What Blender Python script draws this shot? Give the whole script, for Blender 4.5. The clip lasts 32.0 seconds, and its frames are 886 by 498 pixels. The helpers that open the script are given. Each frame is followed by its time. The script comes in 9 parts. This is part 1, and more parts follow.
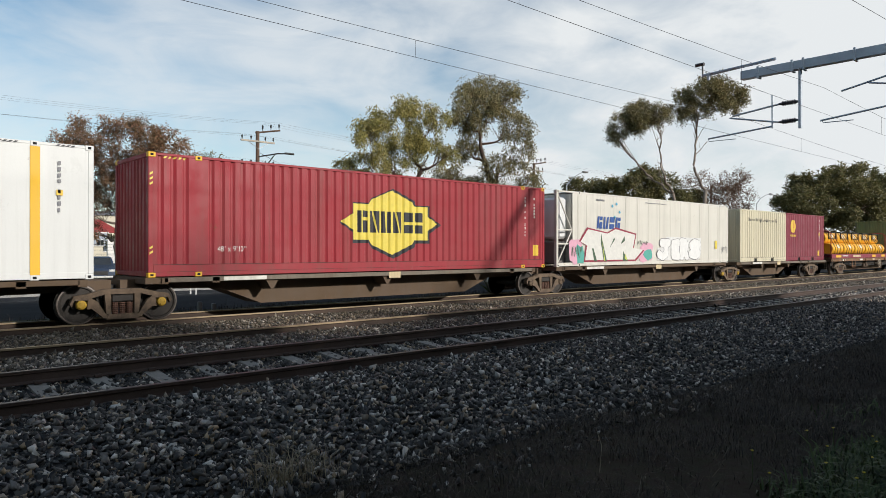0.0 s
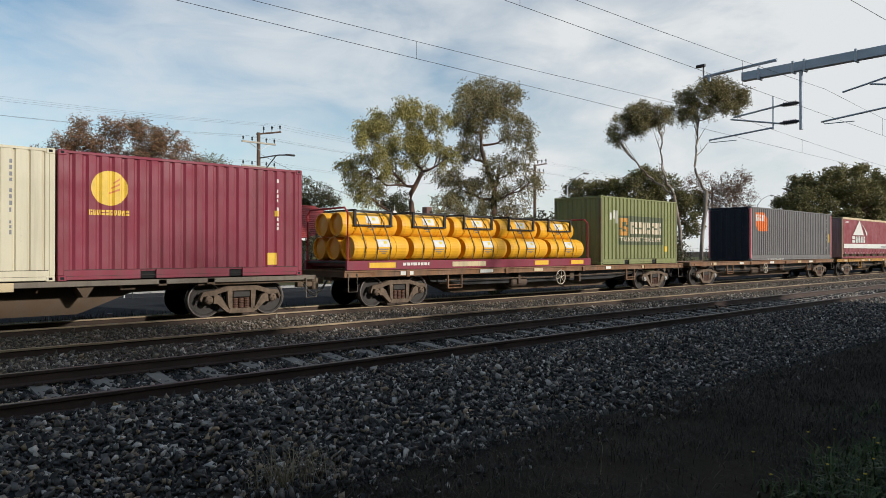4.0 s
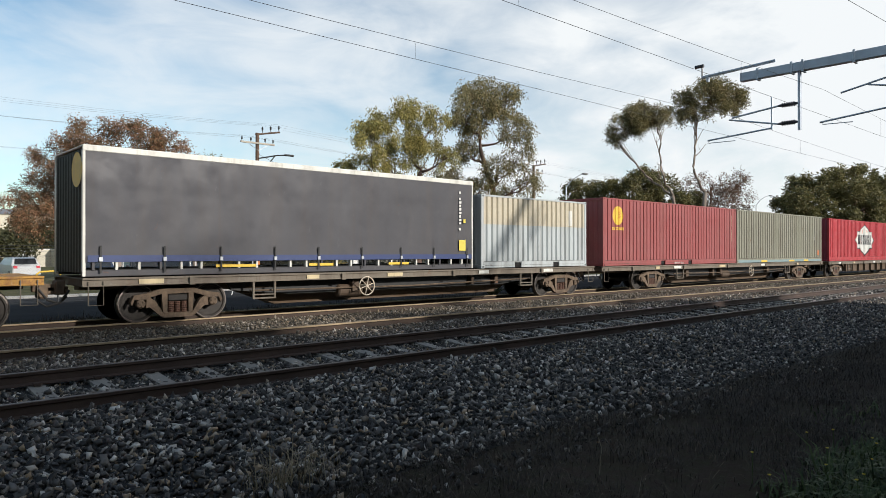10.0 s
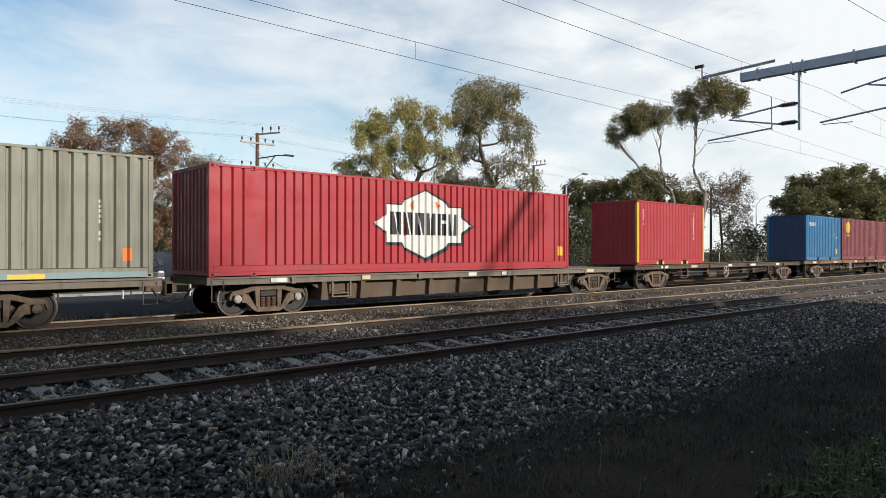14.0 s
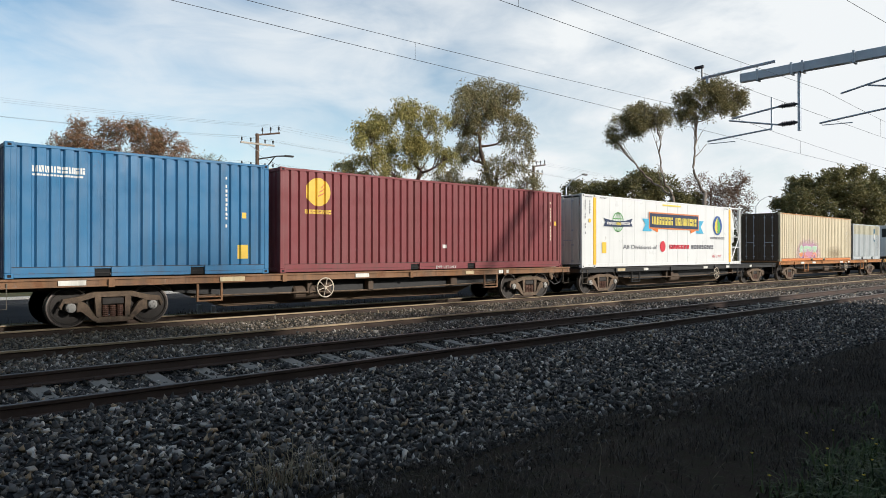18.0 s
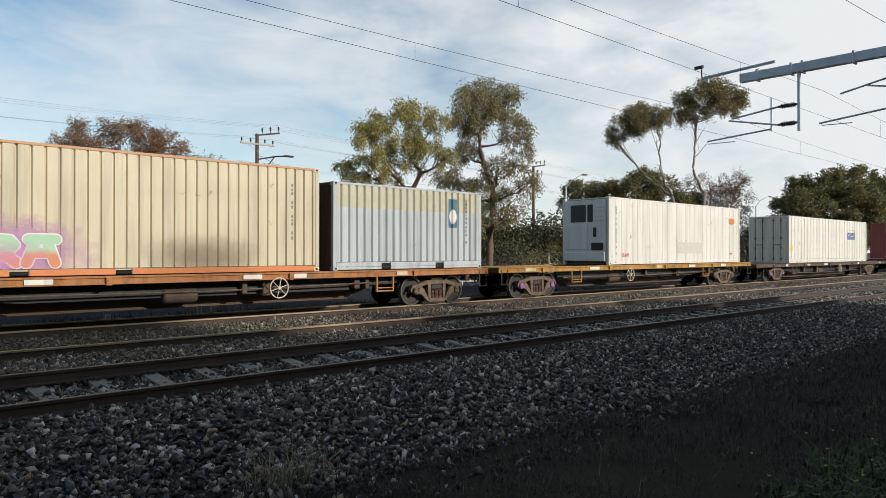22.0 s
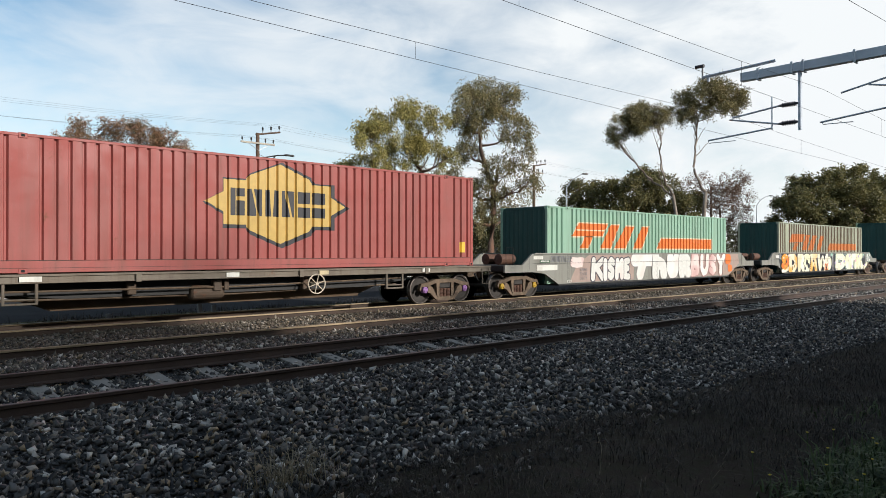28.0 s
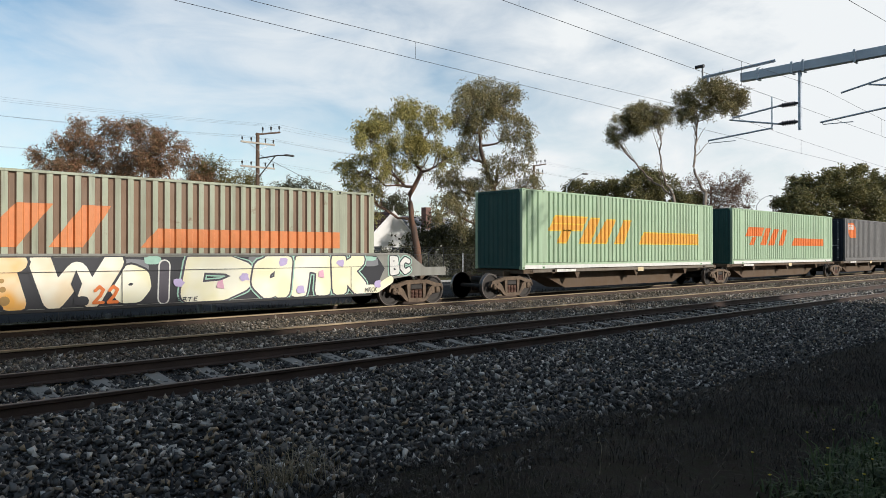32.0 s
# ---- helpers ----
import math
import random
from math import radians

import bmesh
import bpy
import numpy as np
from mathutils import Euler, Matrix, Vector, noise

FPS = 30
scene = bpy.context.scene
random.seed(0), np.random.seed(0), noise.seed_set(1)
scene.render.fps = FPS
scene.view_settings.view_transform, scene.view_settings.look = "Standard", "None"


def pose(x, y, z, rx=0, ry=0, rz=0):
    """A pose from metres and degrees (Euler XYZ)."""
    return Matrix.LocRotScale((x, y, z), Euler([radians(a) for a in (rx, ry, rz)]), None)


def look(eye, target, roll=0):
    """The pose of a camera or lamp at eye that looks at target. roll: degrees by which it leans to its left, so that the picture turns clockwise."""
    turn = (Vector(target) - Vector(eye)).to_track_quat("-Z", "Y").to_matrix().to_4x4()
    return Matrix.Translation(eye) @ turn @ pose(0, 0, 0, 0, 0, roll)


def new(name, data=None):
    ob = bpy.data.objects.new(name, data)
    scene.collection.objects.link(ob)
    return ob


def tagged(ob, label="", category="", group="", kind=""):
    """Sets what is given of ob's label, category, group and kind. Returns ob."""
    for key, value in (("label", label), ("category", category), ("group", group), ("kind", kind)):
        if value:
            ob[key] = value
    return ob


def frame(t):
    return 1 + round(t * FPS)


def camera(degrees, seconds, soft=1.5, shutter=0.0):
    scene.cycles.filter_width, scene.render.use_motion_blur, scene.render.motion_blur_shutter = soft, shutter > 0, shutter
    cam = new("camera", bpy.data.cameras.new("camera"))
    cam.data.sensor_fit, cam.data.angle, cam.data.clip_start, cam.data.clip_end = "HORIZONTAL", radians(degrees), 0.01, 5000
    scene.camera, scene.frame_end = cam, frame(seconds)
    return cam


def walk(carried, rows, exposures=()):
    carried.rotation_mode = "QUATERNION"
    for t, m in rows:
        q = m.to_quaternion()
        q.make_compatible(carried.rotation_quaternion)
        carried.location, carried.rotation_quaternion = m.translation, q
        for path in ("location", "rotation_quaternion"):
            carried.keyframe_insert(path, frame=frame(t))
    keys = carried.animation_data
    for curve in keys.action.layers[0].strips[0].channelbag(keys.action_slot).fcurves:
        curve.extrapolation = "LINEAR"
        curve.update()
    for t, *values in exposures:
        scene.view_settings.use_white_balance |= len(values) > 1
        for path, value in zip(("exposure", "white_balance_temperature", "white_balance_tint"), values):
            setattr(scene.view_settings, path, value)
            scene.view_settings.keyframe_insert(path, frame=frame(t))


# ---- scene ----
# x runs along the tracks, y across them away from the camera, z = 0 is the top of the freight rails
cam = camera(65.41, 32.0, 0.85)
EYE = Vector((0.0, 0.0, 1.70))
AHEAD, ASIDE = Vector((0.6716, 0.7409, 0.0)), Vector((0.7409, -0.6716, 0.0))


def aim(dx, dy):
    """The held view, swayed by dx to the left and dy upwards (thousandths of a radian)."""
    return look(EYE, EYE + AHEAD * 1221.0 - ASIDE * dx + Vector((0, 0, 2.0 + dy)))


walk(cam, [(0, aim(0, 0)), (1.5, aim(3, 1)), (3.5, aim(2, 2)), (6, aim(0, 3)), (9, aim(-0.5, 3)), (13, aim(-0.5, 3)), (16.5, aim(0, 3.5)),
           (19, aim(-1, 4.5)), (24, aim(-1, 4.5)), (27.5, aim(0, 3)), (32, aim(0, 3))],
     [(0, -0.26), (3.5, -0.4), (5.6, -0.06), (12.0, -0.08), (17.2, -0.03), (18.5, -0.2), (20.0, -0.34), (21.2, -0.34), (22.4, -0.2), (23.4, -0.3), (24.2, -0.38), (26.5, -0.06), (29.0, -0.06), (32, -0.14)])

# ---- light ----
SUN_WAY = Vector((-0.34, 1.0, -0.42)).normalized()
sun = new("sun", bpy.data.lights.new("sun", "SUN"))
sun.data.energy, sun.data.angle, sun.data.color = 4.6, radians(2.3), (1.0, 0.955, 0.90)
sun.matrix_world = look((0, 0, 60), Vector((0, 0, 60)) + SUN_WAY)

world = bpy.data.worlds.new("sky")
scene.world = world
world.use_nodes = True
wn, wl = world.node_tree.nodes, world.node_tree.links
wn.clear()
sky = wn.new("ShaderNodeTexSky")
sky.sky_type, sky.sun_disc = "NISHITA", False
sky.sun_elevation = math.asin(-SUN_WAY.z)
sky.sun_rotation = math.atan2(-SUN_WAY.x, -SUN_WAY.y)
sky.air_density, sky.dust_density, sky.ozone_density = 1.0, 0.4, 2.4
wco = wn.new("ShaderNodeTexCoord")
# thin cloud: soft streaks over all the sky
wmap = wn.new("ShaderNodeMapping")
wmap.inputs["Scale"].default_value = (1.2, 1.2, 3.4)
wmap.inputs["Rotation"].default_value = (0.25, 0.3, 0.6)
wmap.inputs["Location"].default_value = (0.3, 0.9, 0.2)
wl.new(wco.outputs["Generated"], wmap.inputs["Vector"])
wno = wn.new("ShaderNodeTexNoise")
wno.inputs["Scale"].default_value, wno.inputs["Detail"].default_value = 2.1, 7.0
wno.inputs["Roughness"].default_value, wno.inputs["Distortion"].default_value = 0.5, 0.35
wl.new(wmap.outputs["Vector"], wno.inputs["Vector"])
wramp = wn.new("ShaderNodeValToRGB")
wramp.color_ramp.elements[0].position, wramp.color_ramp.elements[0].color = 0.36, (0.16, 0.16, 0.16, 1)
wramp.color_ramp.elements[1].position, wramp.color_ramp.elements[1].color = 0.63, (0.96, 0.96, 0.96, 1)
wmap2 = wn.new("ShaderNodeMapping")   # finer wisps, drawn out along the wind
wmap2.inputs["Scale"].default_value = (3.0, 5.0, 9.0)
wmap2.inputs["Rotation"].default_value = (0.5, -0.3, 0.9)
wl.new(wco.outputs["Generated"], wmap2.inputs["Vector"])
wno2 = wn.new("ShaderNodeTexNoise")
wno2.inputs["Scale"].default_value, wno2.inputs["Detail"].default_value = 1.7, 9.0
wno2.inputs["Roughness"].default_value, wno2.inputs["Distortion"].default_value = 0.56, 0.5
wl.new(wmap2.outputs["Vector"], wno2.inputs["Vector"])
wboth = wn.new("ShaderNodeMix")
wboth.inputs[0].default_value = 0.42
wl.new(wno.outputs["Fac"], wboth.inputs[2])
wl.new(wno2.outputs["Fac"], wboth.inputs[3])
wl.new(wboth.outputs[0], wramp.inputs["Fac"])
wsc = wn.new("ShaderNodeMix")
wsc.data_type = "RGBA"
wsc.inputs[7].default_value = (6.4, 6.65, 6.8, 1)
wsep = wn.new("ShaderNodeSeparateXYZ")
wl.new(wco.outputs["Generated"], wsep.inputs["Vector"])
whigh = wn.new("ShaderNodeMapRange")   # the haze thins towards the zenith
for k, v in enumerate((0.42, 0.85, 1.0, 0.10)):
    whigh.inputs[k + 1].default_value = v
wl.new(wsep.outputs["Z"], whigh.inputs["Value"])
wcut = wn.new("ShaderNodeMath")
wcut.operation = "MULTIPLY"
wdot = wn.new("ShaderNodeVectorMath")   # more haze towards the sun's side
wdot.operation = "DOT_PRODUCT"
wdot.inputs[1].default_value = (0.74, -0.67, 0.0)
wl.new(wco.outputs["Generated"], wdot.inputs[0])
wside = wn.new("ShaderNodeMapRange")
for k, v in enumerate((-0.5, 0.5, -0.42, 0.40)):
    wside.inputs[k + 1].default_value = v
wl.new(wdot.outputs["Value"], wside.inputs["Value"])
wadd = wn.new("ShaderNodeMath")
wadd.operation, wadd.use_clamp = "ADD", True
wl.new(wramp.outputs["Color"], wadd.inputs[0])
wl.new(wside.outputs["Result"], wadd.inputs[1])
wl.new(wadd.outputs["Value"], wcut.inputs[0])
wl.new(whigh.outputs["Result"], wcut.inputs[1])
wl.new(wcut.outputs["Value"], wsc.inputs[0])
wtint = wn.new("ShaderNodeMix")   # the clear sky between the clouds
wtint.data_type, wtint.blend_type = "RGBA", "MULTIPLY"
wtint.inputs[0].default_value = 1.0
wtint.inputs[7].default_value = (1.02, 1.08, 1.0, 1)
wl.new(sky.outputs["Color"], wtint.inputs[6])
wl.new(wtint.outputs[2], wsc.inputs[6])
wbg = wn.new("ShaderNodeBackground")
wbg.inputs["Strength"].default_value = 0.15
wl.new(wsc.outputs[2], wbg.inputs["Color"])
wout = wn.new("ShaderNodeOutputWorld")
wl.new(wbg.outputs["Background"], wout.inputs["Surface"])

# ---- materials ----


class Nodes:
    """A short way to write node materials."""

    def __init__(self, name):
        self.mat = bpy.data.materials.new(name)
        self.mat.use_nodes = True
        self.n, self.l = self.mat.node_tree.nodes, self.mat.node_tree.links
        self.bsdf = self.n["Principled BSDF"]
        self.co = self.n.new("ShaderNodeTexCoord")

    def noise(self, scale, detail=4, rough=0.6, stretch=(1, 1, 1)):
        m = self.n.new("ShaderNodeMapping")
        m.inputs["Scale"].default_value = stretch
        self.l.new(self.co.outputs["Object"], m.inputs["Vector"])
        t = self.n.new("ShaderNodeTexNoise")
        t.inputs["Scale"].default_value, t.inputs["Detail"].default_value, t.inputs["Roughness"].default_value = scale, detail, rough
        self.l.new(m.outputs["Vector"], t.inputs["Vector"])
        return t.outputs["Fac"]

    def ramp(self, fac, stops):
        r = self.n.new("ShaderNodeValToRGB")
        while len(r.color_ramp.elements) < len(stops):
            r.color_ramp.elements.new(0.5)
        for e, (p, c) in zip(r.color_ramp.elements, stops):
            e.position, e.color = p, (c if len(c) == 4 else (*c, 1)) if not isinstance(c, (int, float)) else (c, c, c, 1)
        self.l.new(fac, r.inputs["Fac"])
        return r.outputs["Color"]

    def mix(self, fac, a, b, blend="MIX"):
        m = self.n.new("ShaderNodeMix")
        m.data_type, m.blend_type = "RGBA", blend
        for k, v in ((0, fac), (6, a), (7, b)):
            if isinstance(v, (int, float)):
                m.inputs[k].default_value = v
            elif isinstance(v, tuple):
                m.inputs[k].default_value = (*v[:3], 1)
            else:
                self.l.new(v, m.inputs[k])
        return m.outputs[2]

    def out(self, color=None, rough=None, metal=None, bump=None, strength=0.3, distance=0.02, spec=None):
        for key, v in (("Base Color", color), ("Roughness", rough), ("Metallic", metal), ("Specular IOR Level", spec)):
            if v is None:
                continue
            if isinstance(v, (int, float)):
                self.bsdf.inputs[key].default_value = v
            elif isinstance(v, tuple):
                self.bsdf.inputs[key].default_value = (*v[:3], 1)
            else:
                self.l.new(v, self.bsdf.inputs[key])
        if bump is not None:
            b = self.n.new("ShaderNodeBump")
            b.inputs["Strength"].default_value, b.inputs["Distance"].default_value = strength, distance
            self.l.new(bump, b.inputs["Height"])
            self.l.new(b.outputs["Normal"], self.bsdf.inputs["Normal"])
        return self.mat

    def random(self):
        o = self.n.new("ShaderNodeObjectInfo")
        return o.outputs["Random"]

    def island(self):
        g = self.n.new("ShaderNodeNewGeometry")
        return g.outputs["Random Per Island"]


def mul(c, k):
    return tuple(min(1.0, v * k) for v in c)


def paint(name, color, dirt=0.35, rust=0.12, rough=0.5, fade=0.14):
    """Weathered paint on steel: faded patches, hanging streaks of dirt and spots of rust."""
    m = Nodes(name)
    big = m.ramp(m.noise(0.7, 5, 0.6), [(0.3, 0.0), (0.75, 1.0)])
    grey = tuple(v * (1 - 0.4) + 0.45 * 0.4 for v in color)
    c = m.mix(m.mix(1.0, big, (fade, fade, fade), "MULTIPLY"), color, grey)
    streak = m.ramp(m.noise(3.0, 5, 0.65, (1.0, 1.0, 0.07)), [(0.46, 0.0), (0.72, 1.0)])
    c = m.mix(m.mix(1.0, streak, (dirt, dirt, dirt), "MULTIPLY"), c, (0.10, 0.075, 0.055))
    spots = m.ramp(m.noise(2.2, 9, 0.75), [(0.66 - rust * 0.35, 0.0), (0.74 - rust * 0.3, 1.0)])
    c = m.mix(m.mix(1.0, spots, (0.75, 0.75, 0.75), "MULTIPLY"), c, (0.16, 0.065, 0.03))
    scuff = m.ramp(m.noise(7.0, 6, 0.7, (1.0, 1.0, 0.35)), [(0.63, 0.0), (0.70, 1.0)])
    worn = 0.5 * dirt
    c = m.mix(m.mix(1.0, scuff, (worn, worn, worn), "MULTIPLY"), c, grey)
    runs = m.ramp(m.noise(8.0, 4, 0.6, (1.0, 1.0, 0.03)), [(0.56, 0.0), (0.72, 1.0)])
    c = m.mix(m.mix(1.0, runs, (dirt * 0.7, dirt * 0.7, dirt * 0.7), "MULTIPLY"), c, (0.085, 0.055, 0.035))
    fine = m.noise(60, 3, 0.6)
    c = m.mix(0.10, c, fine, "OVERLAY")
    r = m.ramp(m.noise(2.0, 4), [(0.3, rough - 0.1), (0.7, rough + 0.2)])
    return m.out(c, r, None, m.noise(9, 4), 0.12, 0.01, spec=0.35)


def plain(name, color, rough=0.6, metal=0.0, var=0.3, scale=4.0, bump=0.15, scale2=40.0):
    """A surface with two scales of tone and a fine relief."""
    m = Nodes(name)
    c = m.mix(m.ramp(m.noise(scale, 5), [(0.3, 0.0), (0.7, 1.0)]), mul(color, 1 - var), mul(color, 1 + var))
    c = m.mix(0.15, c, m.noise(scale2, 3), "OVERLAY")
    return m.out(c, rough, metal, m.noise(scale2, 4), bump, 0.01)


M_RED = paint("paint_linen_red", (0.31, 0.022, 0.031), 0.30, 0.05, 0.5, 0.12)
M_RED2 = paint("paint_signal_red", (0.40, 0.024, 0.032), 0.22, 0.05, 0.5, 0.12)
M_RED3 = paint("paint_rust_red", (0.33, 0.075, 0.062), 0.35, 0.10)
M_SEAM = plain("grimy_seam", (0.22, 0.18, 0.13), 0.8, 0.0, 0.35, 2.0)
M_PINKRED = paint("paint_faded_red", (0.30, 0.068, 0.064), 0.25, 0.05, 0.5, 0.18)
M_MAROON = paint("paint_maroon", (0.22, 0.022, 0.042), 0.3, 0.03, 0.5, 0.12)
M_MAROON2 = paint("paint_brown_maroon", (0.205, 0.04, 0.043), 0.3, 0.05, 0.5, 0.12)
M_CREAM = paint("paint_cream", (0.62, 0.56, 0.40), 0.22, 0.03)
M_CREAM2 = paint("paint_yellow_cream", (0.62, 0.53, 0.36), 0.3, 0.10)
M_WHITE = paint("paint_white", (0.66, 0.63, 0.55), 0.16, 0.02, 0.4)
M_WHITE2 = paint("paint_worn_white", (0.72, 0.68, 0.59), 0.30, 0.12, 0.5)
M_WHITE3 = paint("paint_bright_white", (0.70, 0.70, 0.67), 0.08, 0.0, 0.35)
M_OLIVE = paint("paint_olive_green", (0.22, 0.235, 0.085), 0.3, 0.03)
M_GREY = paint("paint_grey", (0.15, 0.142, 0.134), 0.25, 0.03)
M_GREYGREEN = paint("paint_grey_green", (0.245, 0.238, 0.175), 0.55, 0.10)
M_BLUE = paint("paint_blue", (0.022, 0.15, 0.30), 0.25, 0.03)
M_LTBLUE = paint("paint_light_blue", (0.47, 0.50, 0.495), 0.35, 0.06)
M_TEAL = paint("paint_sea_green", (0.26, 0.43, 0.31), 0.28, 0.04)
M_TEAL3 = paint("paint_sunned_green", (0.36, 0.48, 0.31), 0.3, 0.05)
M_TEAL2 = paint("paint_worn_green", (0.36, 0.38, 0.27), 0.5, 0.12)
# ends of the grey containers, with their shade put into the colour
M_GREYSHADE = paint("paint_grey_shaded", (0.010, 0.014, 0.026), 0.04, 0.0, 0.5, 0.0)
M_GROOVE = paint("rusty_grooves", (0.235, 0.15, 0.095), 0.45, 0.14, 0.7, 0.2)
# ends of the green containers: a darkened green stands in for shade
M_TEALSHADE = paint("paint_green_shaded", (0.015, 0.07, 0.06), 0.15, 0.02, 0.5, 0.05)
M_PINKEND = paint("paint_pale_maroon", (0.36, 0.22, 0.21), 0.3, 0.05, 0.5, 0.2)
# end of the blue container, its shade painted as a deeper blue
M_BLUESHADE = paint("paint_blue_shaded", (0.03, 0.06, 0.14), 0.2, 0.02)
M_PINK = paint("paint_pink", (0.62, 0.18, 0.19), 0.2, 0.02)
M_YEL = paint("paint_yellow", (0.80, 0.46, 0.03), 0.12, 0.01)
M_DRUM = paint("paint_drum_yellow", (0.85, 0.42, 0.015), 0.1, 0.0, 0.35, 0.1)
M_DKBROWN = paint("wagon_brown", (0.085, 0.055, 0.034), 0.5, 0.25, 0.7)
M_SILL = paint("wagon_rusty_sill", (0.22, 0.105, 0.042), 0.65, 0.35, 0.75, 0.3)
M_SILLO = paint("wagon_orange_sill", (0.40, 0.155, 0.035), 0.5, 0.4, 0.7, 0.3)
M_SILLY = paint("wagon_yellow_sill", (0.42, 0.21, 0.03), 0.7, 0.35, 0.6)
M_SILLG = paint("wagon_grey_sill", (0.17, 0.14, 0.105), 0.5, 0.15, 0.7)
M_SPINE = paint("wagon_mud_brown", (0.098, 0.060, 0.031), 0.4, 0.1, 0.7)
M_WELL = paint("wagon_well_grey", (0.24, 0.235, 0.20), 0.35, 0.12, 0.6)
M_BLACK = plain("black_steel", (0.016, 0.015, 0.014), 0.6)
M_BOGIE = plain("bogie_dusty_steel", (0.125, 0.085, 0.054), 0.8, 0.0, 0.5, 5.0, 0.35)
M_WHEEL = plain("wheel_grime", (0.030, 0.024, 0.019), 0.7)
M_SPRING = plain("spring_rust", (0.11, 0.052, 0.032), 0.75)
M_TREAD = plain("wheel_tread", (0.22, 0.19, 0.17), 0.35, 0.9, 0.2)
M_HUBY = paint("hub_yellow", (0.6, 0.36, 0.02), 0.4, 0.1)
M_HUBP = paint("hub_purple", (0.34, 0.16, 0.42), 0.3, 0.05)
M_HUBW = paint("hub_grey", (0.42, 0.40, 0.36), 0.4, 0.1)
M_PLATE = paint("label_white", (0.72, 0.70, 0.62), 0.35, 0.05)
M_PLATEC = paint("label_cream", (0.60, 0.48, 0.28), 0.4, 0.1)
M_STEEL = plain("galvanised_steel", (0.46, 0.48, 0.50), 0.45, 0.6, 0.12, 3.0)
M_HANDWHEEL = plain("handwheel_paint", (0.55, 0.46, 0.35), 0.6)


def deca(name, color, rough=0.5):
    m = Nodes(name)
    worn = m.ramp(m.noise(5.0, 8, 0.7), [(0.35, 0.85), (0.7, 1.0)])
    return m.out(m.mix(1.0, color, worn, "MULTIPLY"), rough)


D_YELLOW = deca("ink_yellow", (0.78, 0.62, 0.09))
D_GOLD = deca("ink_gold", (0.80, 0.52, 0.05))
D_BLACK = deca("ink_black", (0.02, 0.02, 0.025))
D_WHITE = deca("ink_white", (0.74, 0.72, 0.66))
D_CREAM = deca("ink_cream", (0.74, 0.62, 0.44))
D_ORANGE = deca("ink_orange", (0.80, 0.19, 0.03))
D_ORANGE2 = deca("ink_faded_orange", (0.66, 0.21, 0.055))
D_BLUE = deca("ink_blue", (0.03, 0.09, 0.30))
D_NAVY = deca("ink_navy", (0.015, 0.03, 0.08))
D_CYAN = deca("ink_cyan", (0.07, 0.42, 0.62))
D_GREEN = deca("ink_green", (0.12, 0.42, 0.10))
D_DKGREEN = deca("ink_dark_green", (0.07, 0.12, 0.07))
D_RED = deca("ink_red", (0.62, 0.03, 0.05))
D_PINK = deca("ink_pink", (0.75, 0.40, 0.50))
D_GREY = deca("ink_grey", (0.20, 0.20, 0.21))
D_LILAC = deca("ink_lilac", (0.50, 0.40, 0.62))
D_SILVER = deca("ink_pale", (0.72, 0.70, 0.64))


# ---- shapes ----


